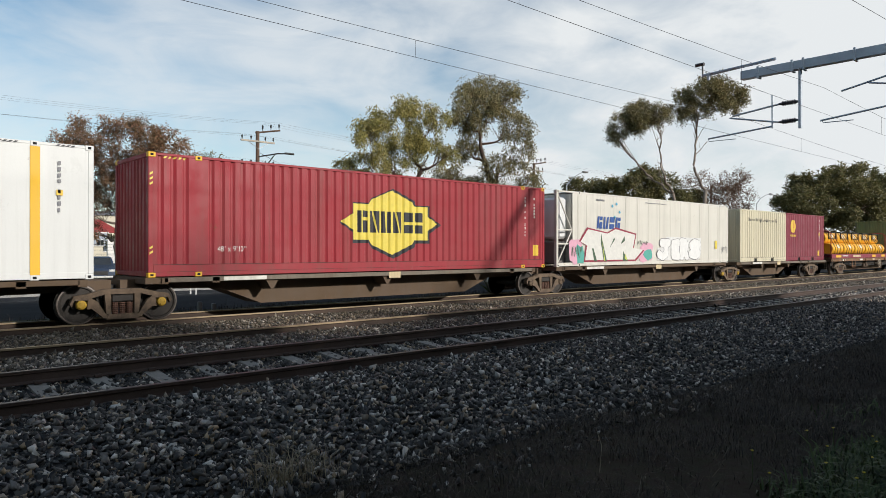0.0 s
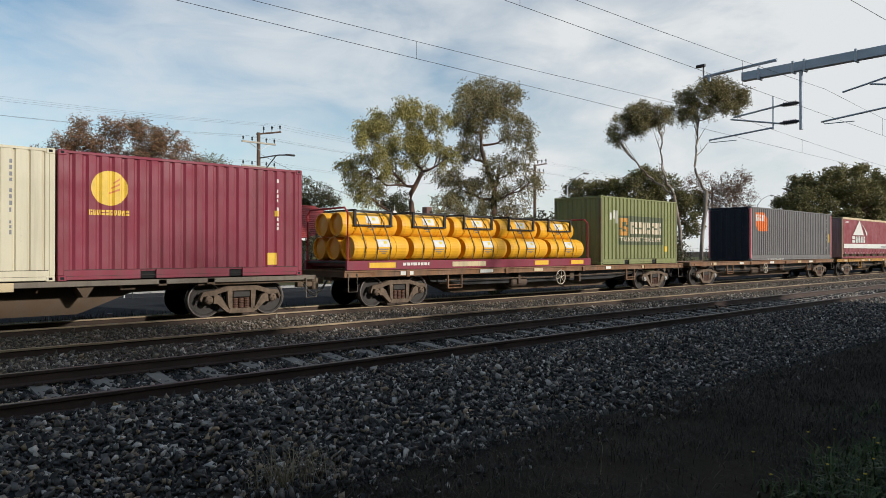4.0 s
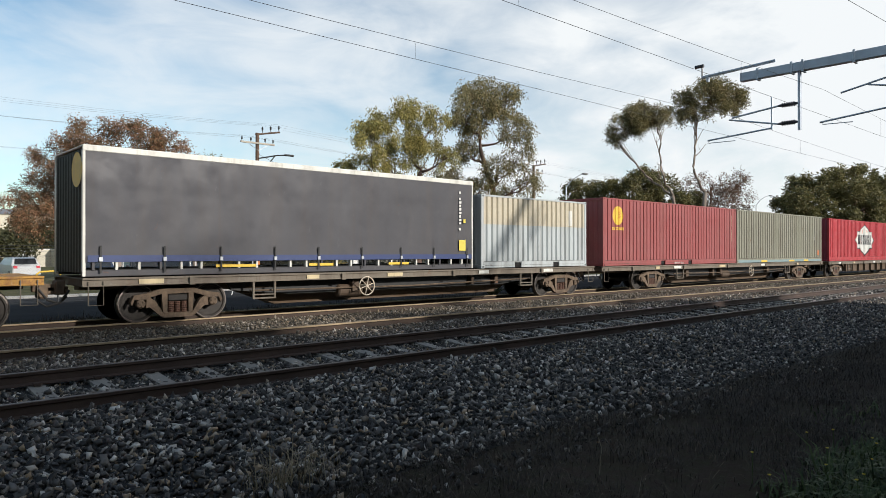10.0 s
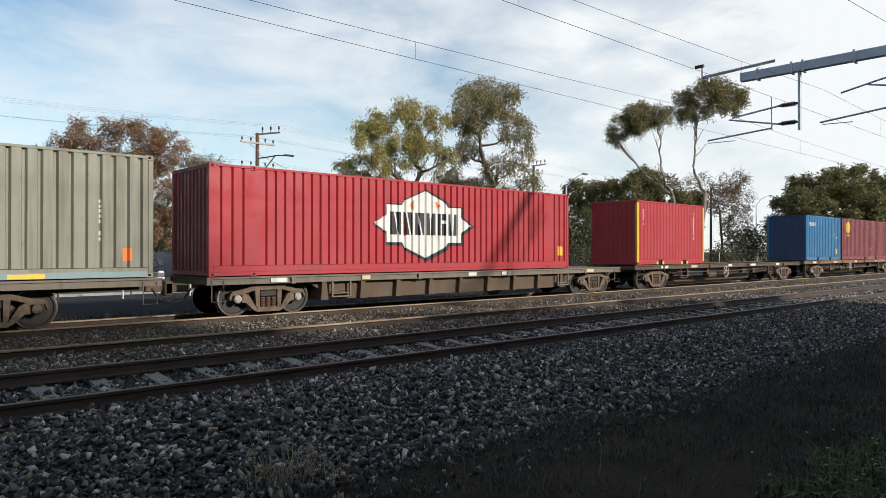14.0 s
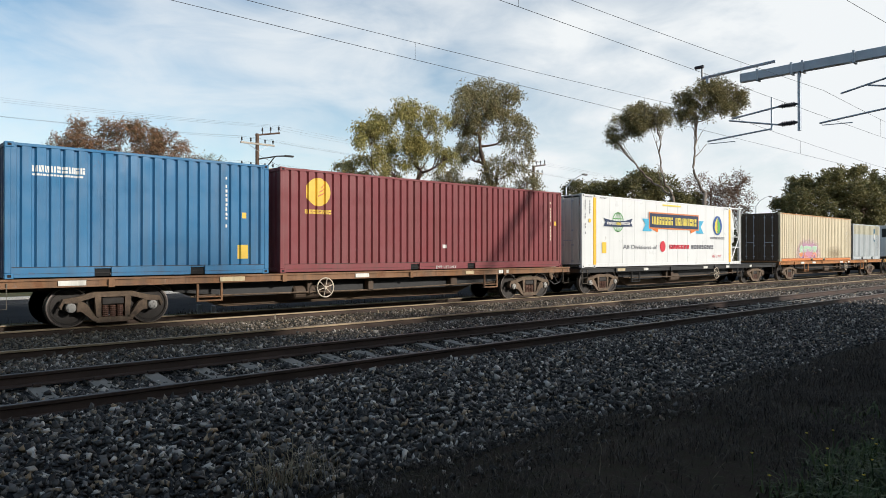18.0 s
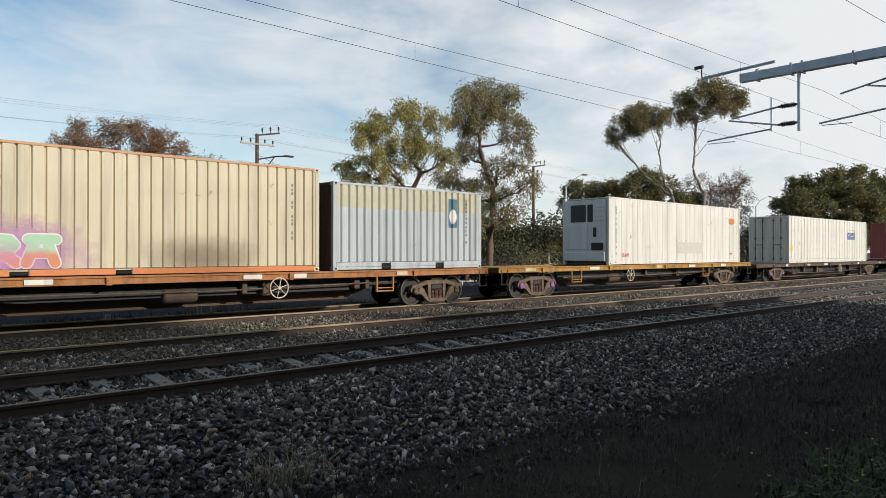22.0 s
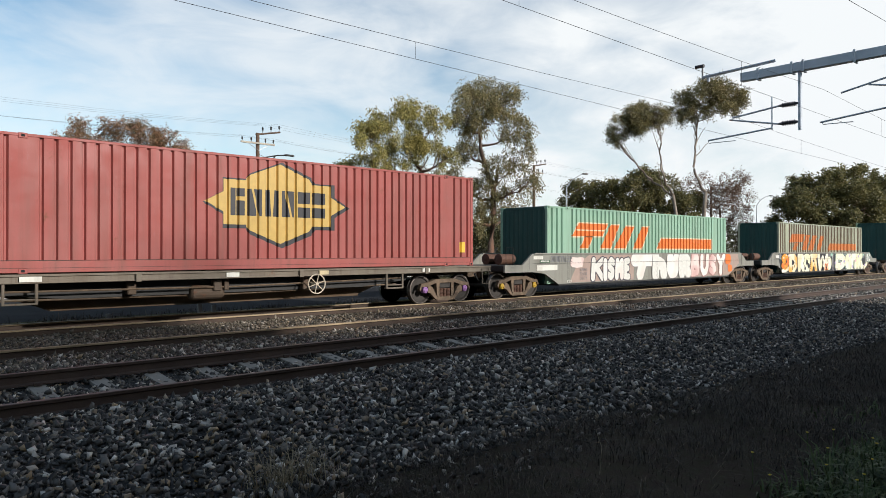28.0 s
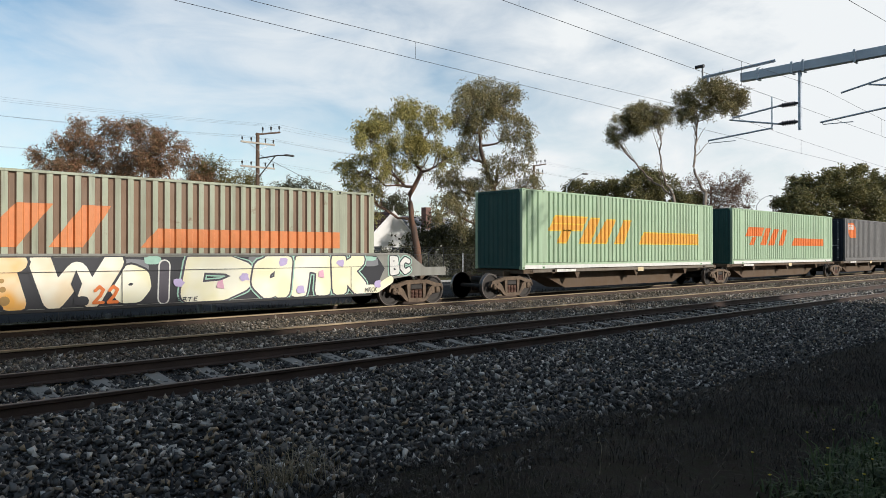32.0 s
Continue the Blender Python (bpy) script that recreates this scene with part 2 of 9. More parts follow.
class Shape:
    """Gathers vertices and faces for one mesh."""

    def __init__(self):
        self.v, self.f = [], []

    def add(self, verts, faces):
        o = len(self.v)
        self.v.extend(verts)
        self.f.extend([tuple(i + o for i in f) for f in faces])
        return self

    def box(self, x0, x1, y0, y1, z0, z1):
        v = [(x, y, z) for x in (x0, x1) for y in (y0, y1) for z in (z0, z1)]
        return self.add(v, [(0, 1, 3, 2), (4, 6, 7, 5), (0, 4, 5, 1), (2, 3, 7, 6), (0, 2, 6, 4), (1, 5, 7, 3)])

    def bbox(self, x0, x1, y0, y1, z0, z1, b=0.01):
        """A box with chamfered edges along x and z."""
        pts = [(x0 + b, y0), (x1 - b, y0), (x1, y0 + b), (x1, y1 - b), (x1 - b, y1), (x0 + b, y1), (x0, y1 - b), (x0, y0 + b)]
        ins = [(min(max(x, x0 + b), x1 - b), min(max(y, y0 + b), y1 - b)) for x, y in pts]
        rings = [[(x, y, z0) for x, y in ins], [(x, y, z0 + b) for x, y in pts], [(x, y, z1 - b) for x, y in pts], [(x, y, z1) for x, y in ins]]
        return self.rings(rings)

    def rings(self, rings, caps=True, closed=True):
        n = len(rings[0])
        v = [p for r in rings for p in r]
        f = []
        for k in range(len(rings) - 1):
            for i in range(n if closed else n - 1):
                j = (i + 1) % n
                f.append((k * n + i, k * n + j, (k + 1) * n + j, (k + 1) * n + i))
        if caps:
            f.append(tuple(range(n))[::-1])
            f.append(tuple((len(rings) - 1) * n + i for i in range(n)))
        return self.add(v, f)

    def prism(self, outline, axis, a, b):
        """An outline of two coordinates, drawn out along the third axis from a to b."""
        def place(p, q, w):
            return {"x": (w, p, q), "y": (p, w, q), "z": (p, q, w)}[axis]
        return self.rings([[place(p, q, a) for p, q in outline], [place(p, q, b) for p, q in outline]])

    def cyl(self, c, axis, r, a, b, n=16, r2=None, start=0.0):
        r2 = r if r2 is None else r2
        def ring(rr, w):
            o = []
            for i in range(n):
                t = start + 2 * math.pi * i / n
                p, q = rr * math.cos(t), rr * math.sin(t)
                o.append({"x": (w, c[0] + p, c[1] + q), "y": (c[0] + p, w, c[1] + q), "z": (c[0] + p, c[1] + q, w)}[axis])
            return o
        return self.rings([ring(r, a), ring(r2, b)])

    def lathe(self, c, axis, prof, n=20):
        """A body of turning: prof holds pairs of place along the axis and radius."""
        def ring(rr, w):
            o = []
            for i in range(n):
                t = 2 * math.pi * i / n
                p, q = rr * math.cos(t), rr * math.sin(t)
                o.append({"x": (w, c[0] + p, c[1] + q), "y": (c[0] + p, w, c[1] + q), "z": (c[0] + p, c[1] + q, w)}[axis])
            return o
        return self.rings([ring(max(r, 0.001), w) for w, r in prof])

    def tube(self, path, radii, n=6):
        path = [Vector(p) for p in path]
        if isinstance(radii, (int, float)):
            radii = [radii] * len(path)
        rings = []
        for i, p in enumerate(path):
            d = (path[min(i + 1, len(path) - 1)] - path[max(i - 1, 0)])
            d = d.normalized() if d.length > 1e-9 else Vector((0, 0, 1))
            u = d.cross(Vector((0, 0, 1)))
            if u.length < 0.05:
                u = d.cross(Vector((1, 0, 0)))
            u.normalize()
            w = d.cross(u)
            rings.append([tuple(p + (u * math.cos(2 * math.pi * k / n) + w * math.sin(2 * math.pi * k / n)) * radii[i]) for k in range(n)])
        return self.rings(rings)

    def mesh(self, name, mat, smooth=False):
        me = bpy.data.meshes.new(name)
        me.from_pydata([tuple(p) for p in self.v], [], self.f)
        me.materials.append(mat)
        if smooth:
            me.shade_smooth()
        me.update()
        return me


def part(name, shape, mat, parent, label="", smooth=False):
    """Links a shape as one mesh object under a thing or a part."""
    ob = new(name, shape if isinstance(shape, bpy.types.Mesh) else shape.mesh(name, mat, smooth))
    ob.parent = parent
    if label:
        ob["label"] = label
    return ob


def thing(name, label, category, group="", where=None):
    ob = new(name)
    ob.empty_display_size = 0.3
    tagged(ob, label, category, group)
    if where is not None:
        ob.matrix_world = where if isinstance(where, Matrix) else Matrix.Translation(where)
    return ob


def single(name, shape, mat, label, category, group="", kind="", smooth=False, where=None):
    ob = new(name, shape if isinstance(shape, bpy.types.Mesh) else shape.mesh(name, mat, smooth))
    tagged(ob, label, category, group, kind)
    if where is not None:
        ob.matrix_world = where if isinstance(where, Matrix) else Matrix.Translation(where)
    return ob


MOVING = []   # things of the train: (object, place along the train, y, z)
WHEELS = []   # turning wheelsets: (object, place in its bogie)
# how far the train has run, in metres, every two seconds
RUN = [(0, 0.0), (2, 19.36), (4, 39.12), (6, 59.37), (8, 80.26), (10, 101.47), (12, 122.8), (14, 144.26), (16, 165.75), (18, 187.51), (20, 209.44),
       (22, 231.36), (24, 253.41), (26, 275.12), (28, 296.41), (30, 318.25), (32, 340.5)]
YT = 18.02    # the middle of the freight track
HALF = 1.22   # half a container's width
# ---- the setting ----


def land(y):
    """The height of the ground across the tracks."""
    pts = [(-400, -0.35), (4.9, -0.37), (5.3, -0.33), (7.3, -0.115), (8.4, -0.105), (8.75, -0.145), (10.1, -0.105), (10.5, -0.055), (11.2, -0.05), (12.6, -0.15), (17.0, -0.16), (17.35, -0.215), (18.7, -0.215), (19.0, -0.17), (19.8, -0.17), (20.9, -0.34), (21.6, -0.30), (500, -0.30)]
    for (a, p), (b, q) in zip(pts, pts[1:]):
        if y <= b:
            return p + (q - p) * (y - a) / (b - a)
    return pts[-1][1]


def strip(xs, ys, dz=0.0, rough=0.0, seed=1):
    s = Shape()
    v = [(x, y, land(y) + dz + (rough * noise.noise(Vector((x * 1.3, y * 1.3, seed))) if rough else 0)) for x in xs for y in ys]
    n = len(ys)
    return s.add(v, [(i * n + j, (i + 1) * n + j, (i + 1) * n + j + 1, i * n + j + 1) for i in range(len(xs) - 1) for j in range(n - 1)])


# darker than dry earth is: part of the foreground's shade is in this colour
m = Nodes("dry_earth")
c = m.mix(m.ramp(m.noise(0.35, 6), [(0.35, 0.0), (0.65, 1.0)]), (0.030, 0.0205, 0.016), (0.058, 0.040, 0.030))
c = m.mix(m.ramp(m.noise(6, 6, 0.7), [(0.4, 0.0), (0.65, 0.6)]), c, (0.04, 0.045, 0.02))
M_EARTH = m.out(c, 0.95, None, m.noise(14, 8, 0.7), 0.6, 0.04, spec=0.1)
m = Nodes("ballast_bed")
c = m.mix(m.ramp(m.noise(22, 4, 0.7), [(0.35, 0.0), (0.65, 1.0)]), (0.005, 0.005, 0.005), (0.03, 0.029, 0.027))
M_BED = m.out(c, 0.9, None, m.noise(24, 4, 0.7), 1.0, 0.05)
m = Nodes("asphalt")
c = m.mix(m.ramp(m.noise(0.8, 5), [(0.3, 0.0), (0.7, 1.0)]), (0.026, 0.027, 0.029), (0.042, 0.043, 0.046))
M_ASPHALT = m.out(m.mix(0.25, c, m.noise(120, 2), "OVERLAY"), 0.95, None, m.noise(150, 2), 0.3, 0.005, spec=0.05)
m = Nodes("verge_grass")
c = m.mix(m.ramp(m.noise(1.2, 7, 0.7), [(0.35, 0.0), (0.65, 1.0)]), (0.045, 0.06, 0.02), (0.13, 0.11, 0.055))
M_VERGE = m.out(c, 0.95, None, m.noise(30, 6), 0.5, 0.03, spec=0.1)
M_CONC = plain("sleeper_concrete", (0.25, 0.23, 0.20), 0.85, 0.0, 0.22, 2.5, 0.25, 60)
M_KERB = plain("kerb_concrete", (0.34, 0.33, 0.31), 0.85, 0.0, 0.2, 2.0, 0.2, 50)
M_RAIL = plain("rail_rust", (0.058, 0.036, 0.027), 0.75, 0.0, 0.3, 1.2, 0.25, 50)
M_RAILTAN = plain("rail_dusty_rust", (0.05, 0.031, 0.021), 0.8, 0.0, 0.25, 1.0, 0.2, 50)
M_HEAD = plain("rail_head", (0.34, 0.255, 0.155), 0.5, 0.25, 0.2, 1.0, 0.05, 30)
M_HEADDULL = plain("rail_head_dull", (0.12, 0.095, 0.08), 0.5, 0.5, 0.25, 1.0, 0.05, 30)

far = Shape()
far.add([(-3000, -3000, -0.42), (3000, -3000, -0.42), (3000, 3000, -0.42), (-3000, 3000, -0.42)], [(0, 1, 2, 3)])
single("ground", far, M_EARTH, "dry bare earth ground round the railway", "ground", kind="structure")
xs_far = [-60, -30, -15] + [i * 0.5 for i in range(-20, 120)] + list(range(60, 140, 4)) + [160, 220, 320, 420]
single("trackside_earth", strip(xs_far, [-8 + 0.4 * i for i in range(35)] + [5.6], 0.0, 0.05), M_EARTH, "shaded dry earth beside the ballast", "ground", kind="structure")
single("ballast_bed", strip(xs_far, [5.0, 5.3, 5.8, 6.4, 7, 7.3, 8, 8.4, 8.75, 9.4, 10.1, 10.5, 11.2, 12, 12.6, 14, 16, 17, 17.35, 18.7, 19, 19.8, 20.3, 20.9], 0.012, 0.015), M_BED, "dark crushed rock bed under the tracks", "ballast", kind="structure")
single("verge", strip([-60, 0, 40, 80, 160, 420], [20.8, 21.2, 22.0, 22.5], 0.01), M_VERGE, "dry grass verge behind the railway", "verge", kind="structure")
single("road", strip([-80, 0, 60, 120, 420], [22.4, 26, 30, 33.5], 0.02), M_ASPHALT, "grey asphalt road behind the railway", "road", kind="structure")
single("footpath_verge", strip([-80, 0, 60, 120, 420], [33.9, 36, 40, 50, 80, 120], 0.05), M_VERGE, "grass and dry weeds beyond the road", "verge", kind="structure")
kerb = Shape().bbox(-80, 420, 33.5, 33.9, -0.34, -0.17, 0.03)
single("kerb", kerb, M_KERB, "pale concrete kerb along the road", "kerb", kind="structure")


def rail_profile(y, z):
    """The rail's outline about its middle y with its top at z."""
    h = 0.17
    half = [(0.07, -h), (0.07, -h + 0.012), (0.012, -h + 0.035), (0.009, -0.05), (0.034, -0.036), (0.036, -0.008), (0.028, -0.002)]
    return [(y + a, z + b) for a, b in half] + [(y - a, z + b) for a, b in reversed(half)]


def rail(parent, y, z, head, label="", side=None):
    s = Shape()
    s.prism(rail_profile(y, z), "x", -90, 420)
    ob = part("rail", s, side or M_RAIL, parent, label or "rusty steel rail")
    worn = 0.010 if head is M_HEADDULL else 0.034
    top = Shape().bbox(-90, 420, y - 0.0385, y + 0.0385, z - worn, z + 0.003, 0.004)
    part("running_surface", top, head, ob)
    return ob


def track(label, y1, z1, y2, z2, head, pitch, first, count, sleeper_mat, sleeper_len=2.5, side=None):
    t = thing("railway_track", label, "railway track")
    rail(t, y1, z1, head, side=side)
    rail(t, y2, z2, head, side=side)
    cy, tilt = (y1 + y2) / 2, math.atan2(z2 - z1, y2 - y1)
    cz = (z1 + z2) / 2 - 0.17
    s = Shape()
    prof = [(-sleeper_len / 2, 0.0), (-0.9, 0.0), (-0.3, -0.025), (0.3, -0.025), (0.9, 0.0), (sleeper_len / 2, 0.0)]
    rings = []
    for yy, zz in prof:
        rings.append([(-0.12, yy, zz - 0.18), (-0.105, yy, zz), (0.105, yy, zz), (0.12, yy, zz - 0.18)])
    s.rings(rings)
    me = s.mesh("sleeper", sleeper_mat)
    mc = Shape().bbox(-0.05, 0.05, -0.03, 0.03, 0.0, 0.045, 0.008).mesh("rail_clip", M_RAIL)
    for i in range(count):
        o = part("sleeper", me, None, t)
        o.matrix_basis = pose(first + i * pitch, cy, cz, math.degrees(tilt), 0, random.uniform(-0.6, 0.6))
        if i < 36 and sleeper_mat is M_CONC:
            for side in (y1 - cy, y2 - cy):
                for yy in (-0.10, 0.10):
                    part("rail_clip", mc, None, o).matrix_basis = Matrix.Translation((0, side + yy, 0))
    return t


track("near railway track with rusty rails on pale concrete sleepers", 8.59, 0.067, 10.26, 0.137, M_HEADDULL, 0.72, -2.2, 150, M_CONC)
M_TIMBER = plain("sleeper_timber", (0.16, 0.12, 0.09), 0.9, 0.0, 0.35, 3.0, 0.4, 30)
track("freight railway track with worn bright rail heads", 17.2675, 0.0, 18.7725, 0.0, M_HEAD, 0.685, -1.0, 150, M_TIMBER, side=M_RAILTAN)
t3 = thing("spare_rail", "rusty single rail lying between the tracks", "rail")
rail(t3, 13.7, 0.02, M_HEAD, side=M_RAILTAN)
# ---- the train: shared pieces ----


RIB_DEEP = (0.30, 0.38, 0.54, 0.68)
RIB_WIDE, RIB_NARROW = (0.28, 0.40, 0.56, 0.78), (0.60, 0.67, 0.74, 0.82)


def ribs(length, pitch=0.278, depth=0.044, margin=0.16, flats=(), form=RIB_WIDE):
    """Break points (place along the wall, depth inwards) of a corrugated wall; flats: stretches left smooth."""
    pts = [(0.0, 0.0), (margin, 0.0)]
    spans, a = [], margin
    for f0, f1 in sorted(flats):
        spans.append((a, f0))
        a = f1
    spans.append((a, length - margin))
    for a, b in spans:
        n = max(1, int(round((b - a) / pitch)))
        w = (b - a) / n
        for i in range(n):
            o = a + i * w
            pts += [(o + form[0] * w, 0.0), (o + form[1] * w, depth), (o + form[2] * w, depth), (o + form[3] * w, 0.0)]
        pts.append((b, 0.0))
    pts.append((length, 0.0))
    return pts


def depth_at(prof, u):
    for (a, p), (b, q) in zip(prof, prof[1:]):
        if a <= u <= b and b > a:
            return p + (q - p) * (u - a) / (b - a)
    return 0.0


def cut(poly, lim, keep_above):
    """The piece of a polygon on one side of an upright line."""
    out = []
    for i, (u, v) in enumerate(poly):
        pu, pv = poly[i - 1]
        inside, was = (u >= lim) == keep_above or u == lim, (pu >= lim) == keep_above or pu == lim
        if inside != was:
            t = (lim - pu) / (u - pu)
            out.append((lim, pv + (v - pv) * t))
        if inside:
            out.append((u, v))
    return out


def on_wall(polys, prof, off=0.003, face=-HALF):
    """Painted shapes that lie on a wall and follow its ribs."""
    s = Shape()
    for poly in polys:
        lo, hi = min(p[0] for p in poly), max(p[0] for p in poly)
        if prof is None:
            s.add([(u, face - off, v) for u, v in poly], [tuple(range(len(poly)))])
            continue
        for (a, p), (b, q) in zip(prof, prof[1:]):
            if b <= lo or a >= hi or b - a < 1e-6:
                continue
            piece = cut(cut(poly, a, True), b, False)
            if len(piece) > 2:
                s.add([(u, face - off + p + (q - p) * (u - a) / (b - a), v) for u, v in piece], [tuple(range(len(piece)))])
    return s


def words(text, u, v, h, width=None, lean=0.0, thick=0.0):
    """The outlines of words as triangles: left end u, base line v, height h of the capitals."""
    cu = bpy.data.curves.new("words", "FONT")
    cu.body, cu.resolution_u, cu.offset = text, 2, thick
    ob = bpy.data.objects.new("words", cu)
    me = bpy.data.meshes.new_from_object(ob)
    pts = [(p.co.x, p.co.y) for p in me.vertices]
    polys = [[pts[i] for i in f.vertices] for f in me.polygons]
    bpy.data.objects.remove(ob)
    bpy.data.curves.remove(cu)
    bpy.data.meshes.remove(me)
    top, wide = 0.69, max(p[0] for p in pts)
    k = h / top
    kx = width / wide if width else k
    return [[(u + x * kx + y * k * lean, v + y * k) for x, y in poly] for poly in polys]


def rect(u0, u1, v0, v1):
    return [(u0, v0), (u1, v0), (u1, v1), (u0, v1)]


def disc(u, v, r, n=20, rv=None):
    rv = r if rv is None else rv
    return [(u + r * math.cos(2 * math.pi * i / n), v + rv * math.sin(2 * math.pi * i / n)) for i in range(n)]


def ring_of(u, v, r, w, n=24, rv=None):
    rv = r if rv is None else rv
    o = []
    for i in range(n):
        a, b = 2 * math.pi * i / n, 2 * math.pi * (i + 1) / n
        o.append([(u + r * math.cos(a), v + rv * math.sin(a)), (u + r * math.cos(b), v + rv * math.sin(b)),
                  (u + (r - w) * math.cos(b), v + (rv - w) * math.sin(b)), (u + (r - w) * math.cos(a), v + (rv - w) * math.sin(a))])
    return o


def blocks(u, v, w, h, n, seed, lean=0.0, gap=0.2, bold=0.34):
    """A row of n plain bold bars in place of a brand's name."""
    r = random.Random(seed)
    out, step = [], w / n
    for i in range(n):
        a, b = u + i * step, u + (i + 1) * step - gap * step
        g, kind = (b - a) * 0.16, r.randrange(4)
        m_ = (a + b) / 2
        if kind == 0:     # a block split by a slanting slit
            bars = [[(a, v), (m_ + g, v), (m_ - g * 1.6, v + h), (a, v + h)], [(m_ + g * 2, v), (b, v), (b, v + h), (m_ - g * 0.6, v + h)]]
        elif kind == 1:   # an upright bar and a low block
            bars = [rect(a, a + g * 2.2, v, v + h), rect(a + g * 3, b, v, v + h * 0.55), rect(a + g * 3, b, v + h * 0.7, v + h)]
        elif kind == 2:   # two wedges
            bars = [[(a, v), (m_ - g * 0.4, v), (a + g * 2, v + h), (a, v + h)], [(m_ + g * 0.4, v), (b, v), (b, v + h), (b - g * 2, v + h)]]
        else:             # a block split across
            bars = [rect(a, b, v, v + h * 0.4), rect(a, b, v + h * 0.54, v + h)]
        out += [[(x + (y - v) * lean, y) for x, y in bar] for bar in bars]
    return out


def small_print(u, v0, v1, w=0.07, seed=1, gap=0.5):
    """An upright row of tiny bars, for serial marks."""
    r, out, v = random.Random(seed), [], v1
    while v > v0:
        hgt = r.uniform(0.06, 0.10)
        out.append(rect(u, u + w * r.uniform(0.75, 1.1), v - hgt, v))
        v -= hgt * (1 + gap) * r.choice((1, 1, 1, 2))
    return out


def fine_bars(u, v, w, h, rows, seed):
    """Lines of print too small to read."""
    r, out = random.Random(seed), []
    lh = h / rows
    for k in range(rows):
        a = u
        while a < u + w * r.uniform(0.75, 1.0):
            b = min(a + r.uniform(0.4, 1.4) * lh, u + w)
            out.append(rect(a, b, v + h - (k + 0.7) * lh, v + h - k * lh))
            a = b + 0.25 * lh
    return out


CASTING = Shape().bbox(0, 0.178, 0, 0.162, 0, 0.118, 0.012)
HOLE = Shape().bbox(0.05, 0.128, -0.002, 0.02, 0.03, 0.09, 0.004)
M_HOLE = plain("casting_hole", (0.01, 0.01, 0.01), 0.9)


def frame_parts(c, L, H, mat, cast_mat=None, posts=(), pocket=None, rail_h=0.16, face=HALF, post_mat=None):
    """Posts, rails and corner castings of a container."""
    cast = cast_mat or mat
    me = CASTING.mesh("corner_casting", cast)
    mh = HOLE.mesh("casting_hole", M_HOLE)
    for x in [0, L - 0.178] + [p for p in posts]:
        for z in (0, H - 0.118):
            o = part("corner_casting", me, None, c)
            o.matrix_basis = Matrix.Translation((x, -face - 0.004, z))
            part("casting_hole", mh, None, o)
            if x in (0, L - 0.178):
                o = part("corner_casting", me, None, c)
                o.matrix_basis = Matrix.Translation((x, face + 0.004 - 0.162, z))
    for x in (0, L - 0.12):
        for y in (-face, face - 0.12):
            part("corner_post", Shape().bbox(x, x + 0.12, y, y + 0.12, 0.118, H - 0.118, 0.012), post_mat or mat, c)
    for y in (-face, face - 0.07):
        part("top_rail", Shape().bbox(0.12, L - 0.12, y + 0.004, y + 0.066, H - 0.075, H - 0.012, 0.008), mat, c)
    for k, y in enumerate((-face, face - 0.07)):
        r = Shape()
        if pocket and k == 0:
            edges = [0.12] + [e for p in pocket for e in (p, p + 0.36)] + [L - 0.12]
            for i in range(0, len(edges), 2):
                r.bbox(edges[i], edges[i + 1], y + 0.006, y + 0.066, 0.02, rail_h, 0.008)
            for i in range(1, len(edges) - 1, 2):
                r.box(edges[i], edges[i + 1], y + 0.03, y + 0.06, rail_h - 0.04, rail_h)
        else:
            r.bbox(0.12, L - 0.12, y + 0.006, y + 0.066, 0.02, rail_h, 0.008)
        part("bottom_rail", r, mat, c)
    if pocket:
        for p in pocket:
            part("fork_pocket", Shape().box(p + 0.004, p + 0.356, -face + 0.07, face - 0.07, 0.03, rail_h - 0.045), M_HOLE, c)
    part("base", Shape().box(0.1, L - 0.1, -face + 0.075, face - 0.075, rail_h - 0.04, rail_h), M_BLACK, c)


def end_doors(c, x, H, mat, face, rods=4, rod_mat=None):
    """Two doors with lock rods and bars in the end that looks back along the train."""
    sgn = -1 if face < 0 else 1
    for y0, y1 in ((-1.09, -0.005), (0.005, 1.09)):
        s = Shape()
        prof = [(y0, 0)] + [(y0 + (y1 - y0) * f, d) for f, d in ((0.1, 0), (0.13, 1), (0.32, 1), (0.36, 0), (0.38, 0), (0.42, 1), (0.62, 1), (0.66, 0), (0.68, 0), (0.72, 1), (0.9, 1), (0.93, 0))] + [(y1, 0)]
        out = [(x + sgn * (0.02 - 0.025 * d), yy) for yy, d in prof]
        s.rings([[(a, b, 0.14) for a, b in out] + [(x - sgn * 0.05, y1, 0.14), (x - sgn * 0.05, y0, 0.14)],
                 [(a, b, H - 0.14) for a, b in out] + [(x - sgn * 0.05, y1, H - 0.14), (x - sgn * 0.05, y0, H - 0.14)]])
        d = part("door", s, mat, c)
        for f in (0.3, 0.72):
            yy = y0 + (y1 - y0) * f
            bar = Shape().cyl((x + sgn * 0.05, yy), "z", 0.017, 0.1, H - 0.1, 8)
            for zz in (0.25, 0.9, 1.5, H - 0.3):
                bar.bbox(x + sgn * 0.02 - 0.03, x + sgn * 0.02 + 0.05, yy - 0.05, yy + 0.05, zz, zz + 0.06, 0.006)
            part("lock_rod", bar, rod_mat or M_STEEL, d)
        part("lock_handle", Shape().bbox(x + sgn * 0.05 - 0.012, x + sgn * 0.05 + 0.012, y0 + 0.3, y0 + 0.75, 1.1, 1.14, 0.004), rod_mat or M_STEEL, d)
        part("hinge", Shape().box(x - 0.03, x + 0.03, y0 if y0 < -0.5 else y1 - 0.04, (y0 if y0 < -0.5 else y1 - 0.04) + 0.04, 0.3, 0.42), mat, d)


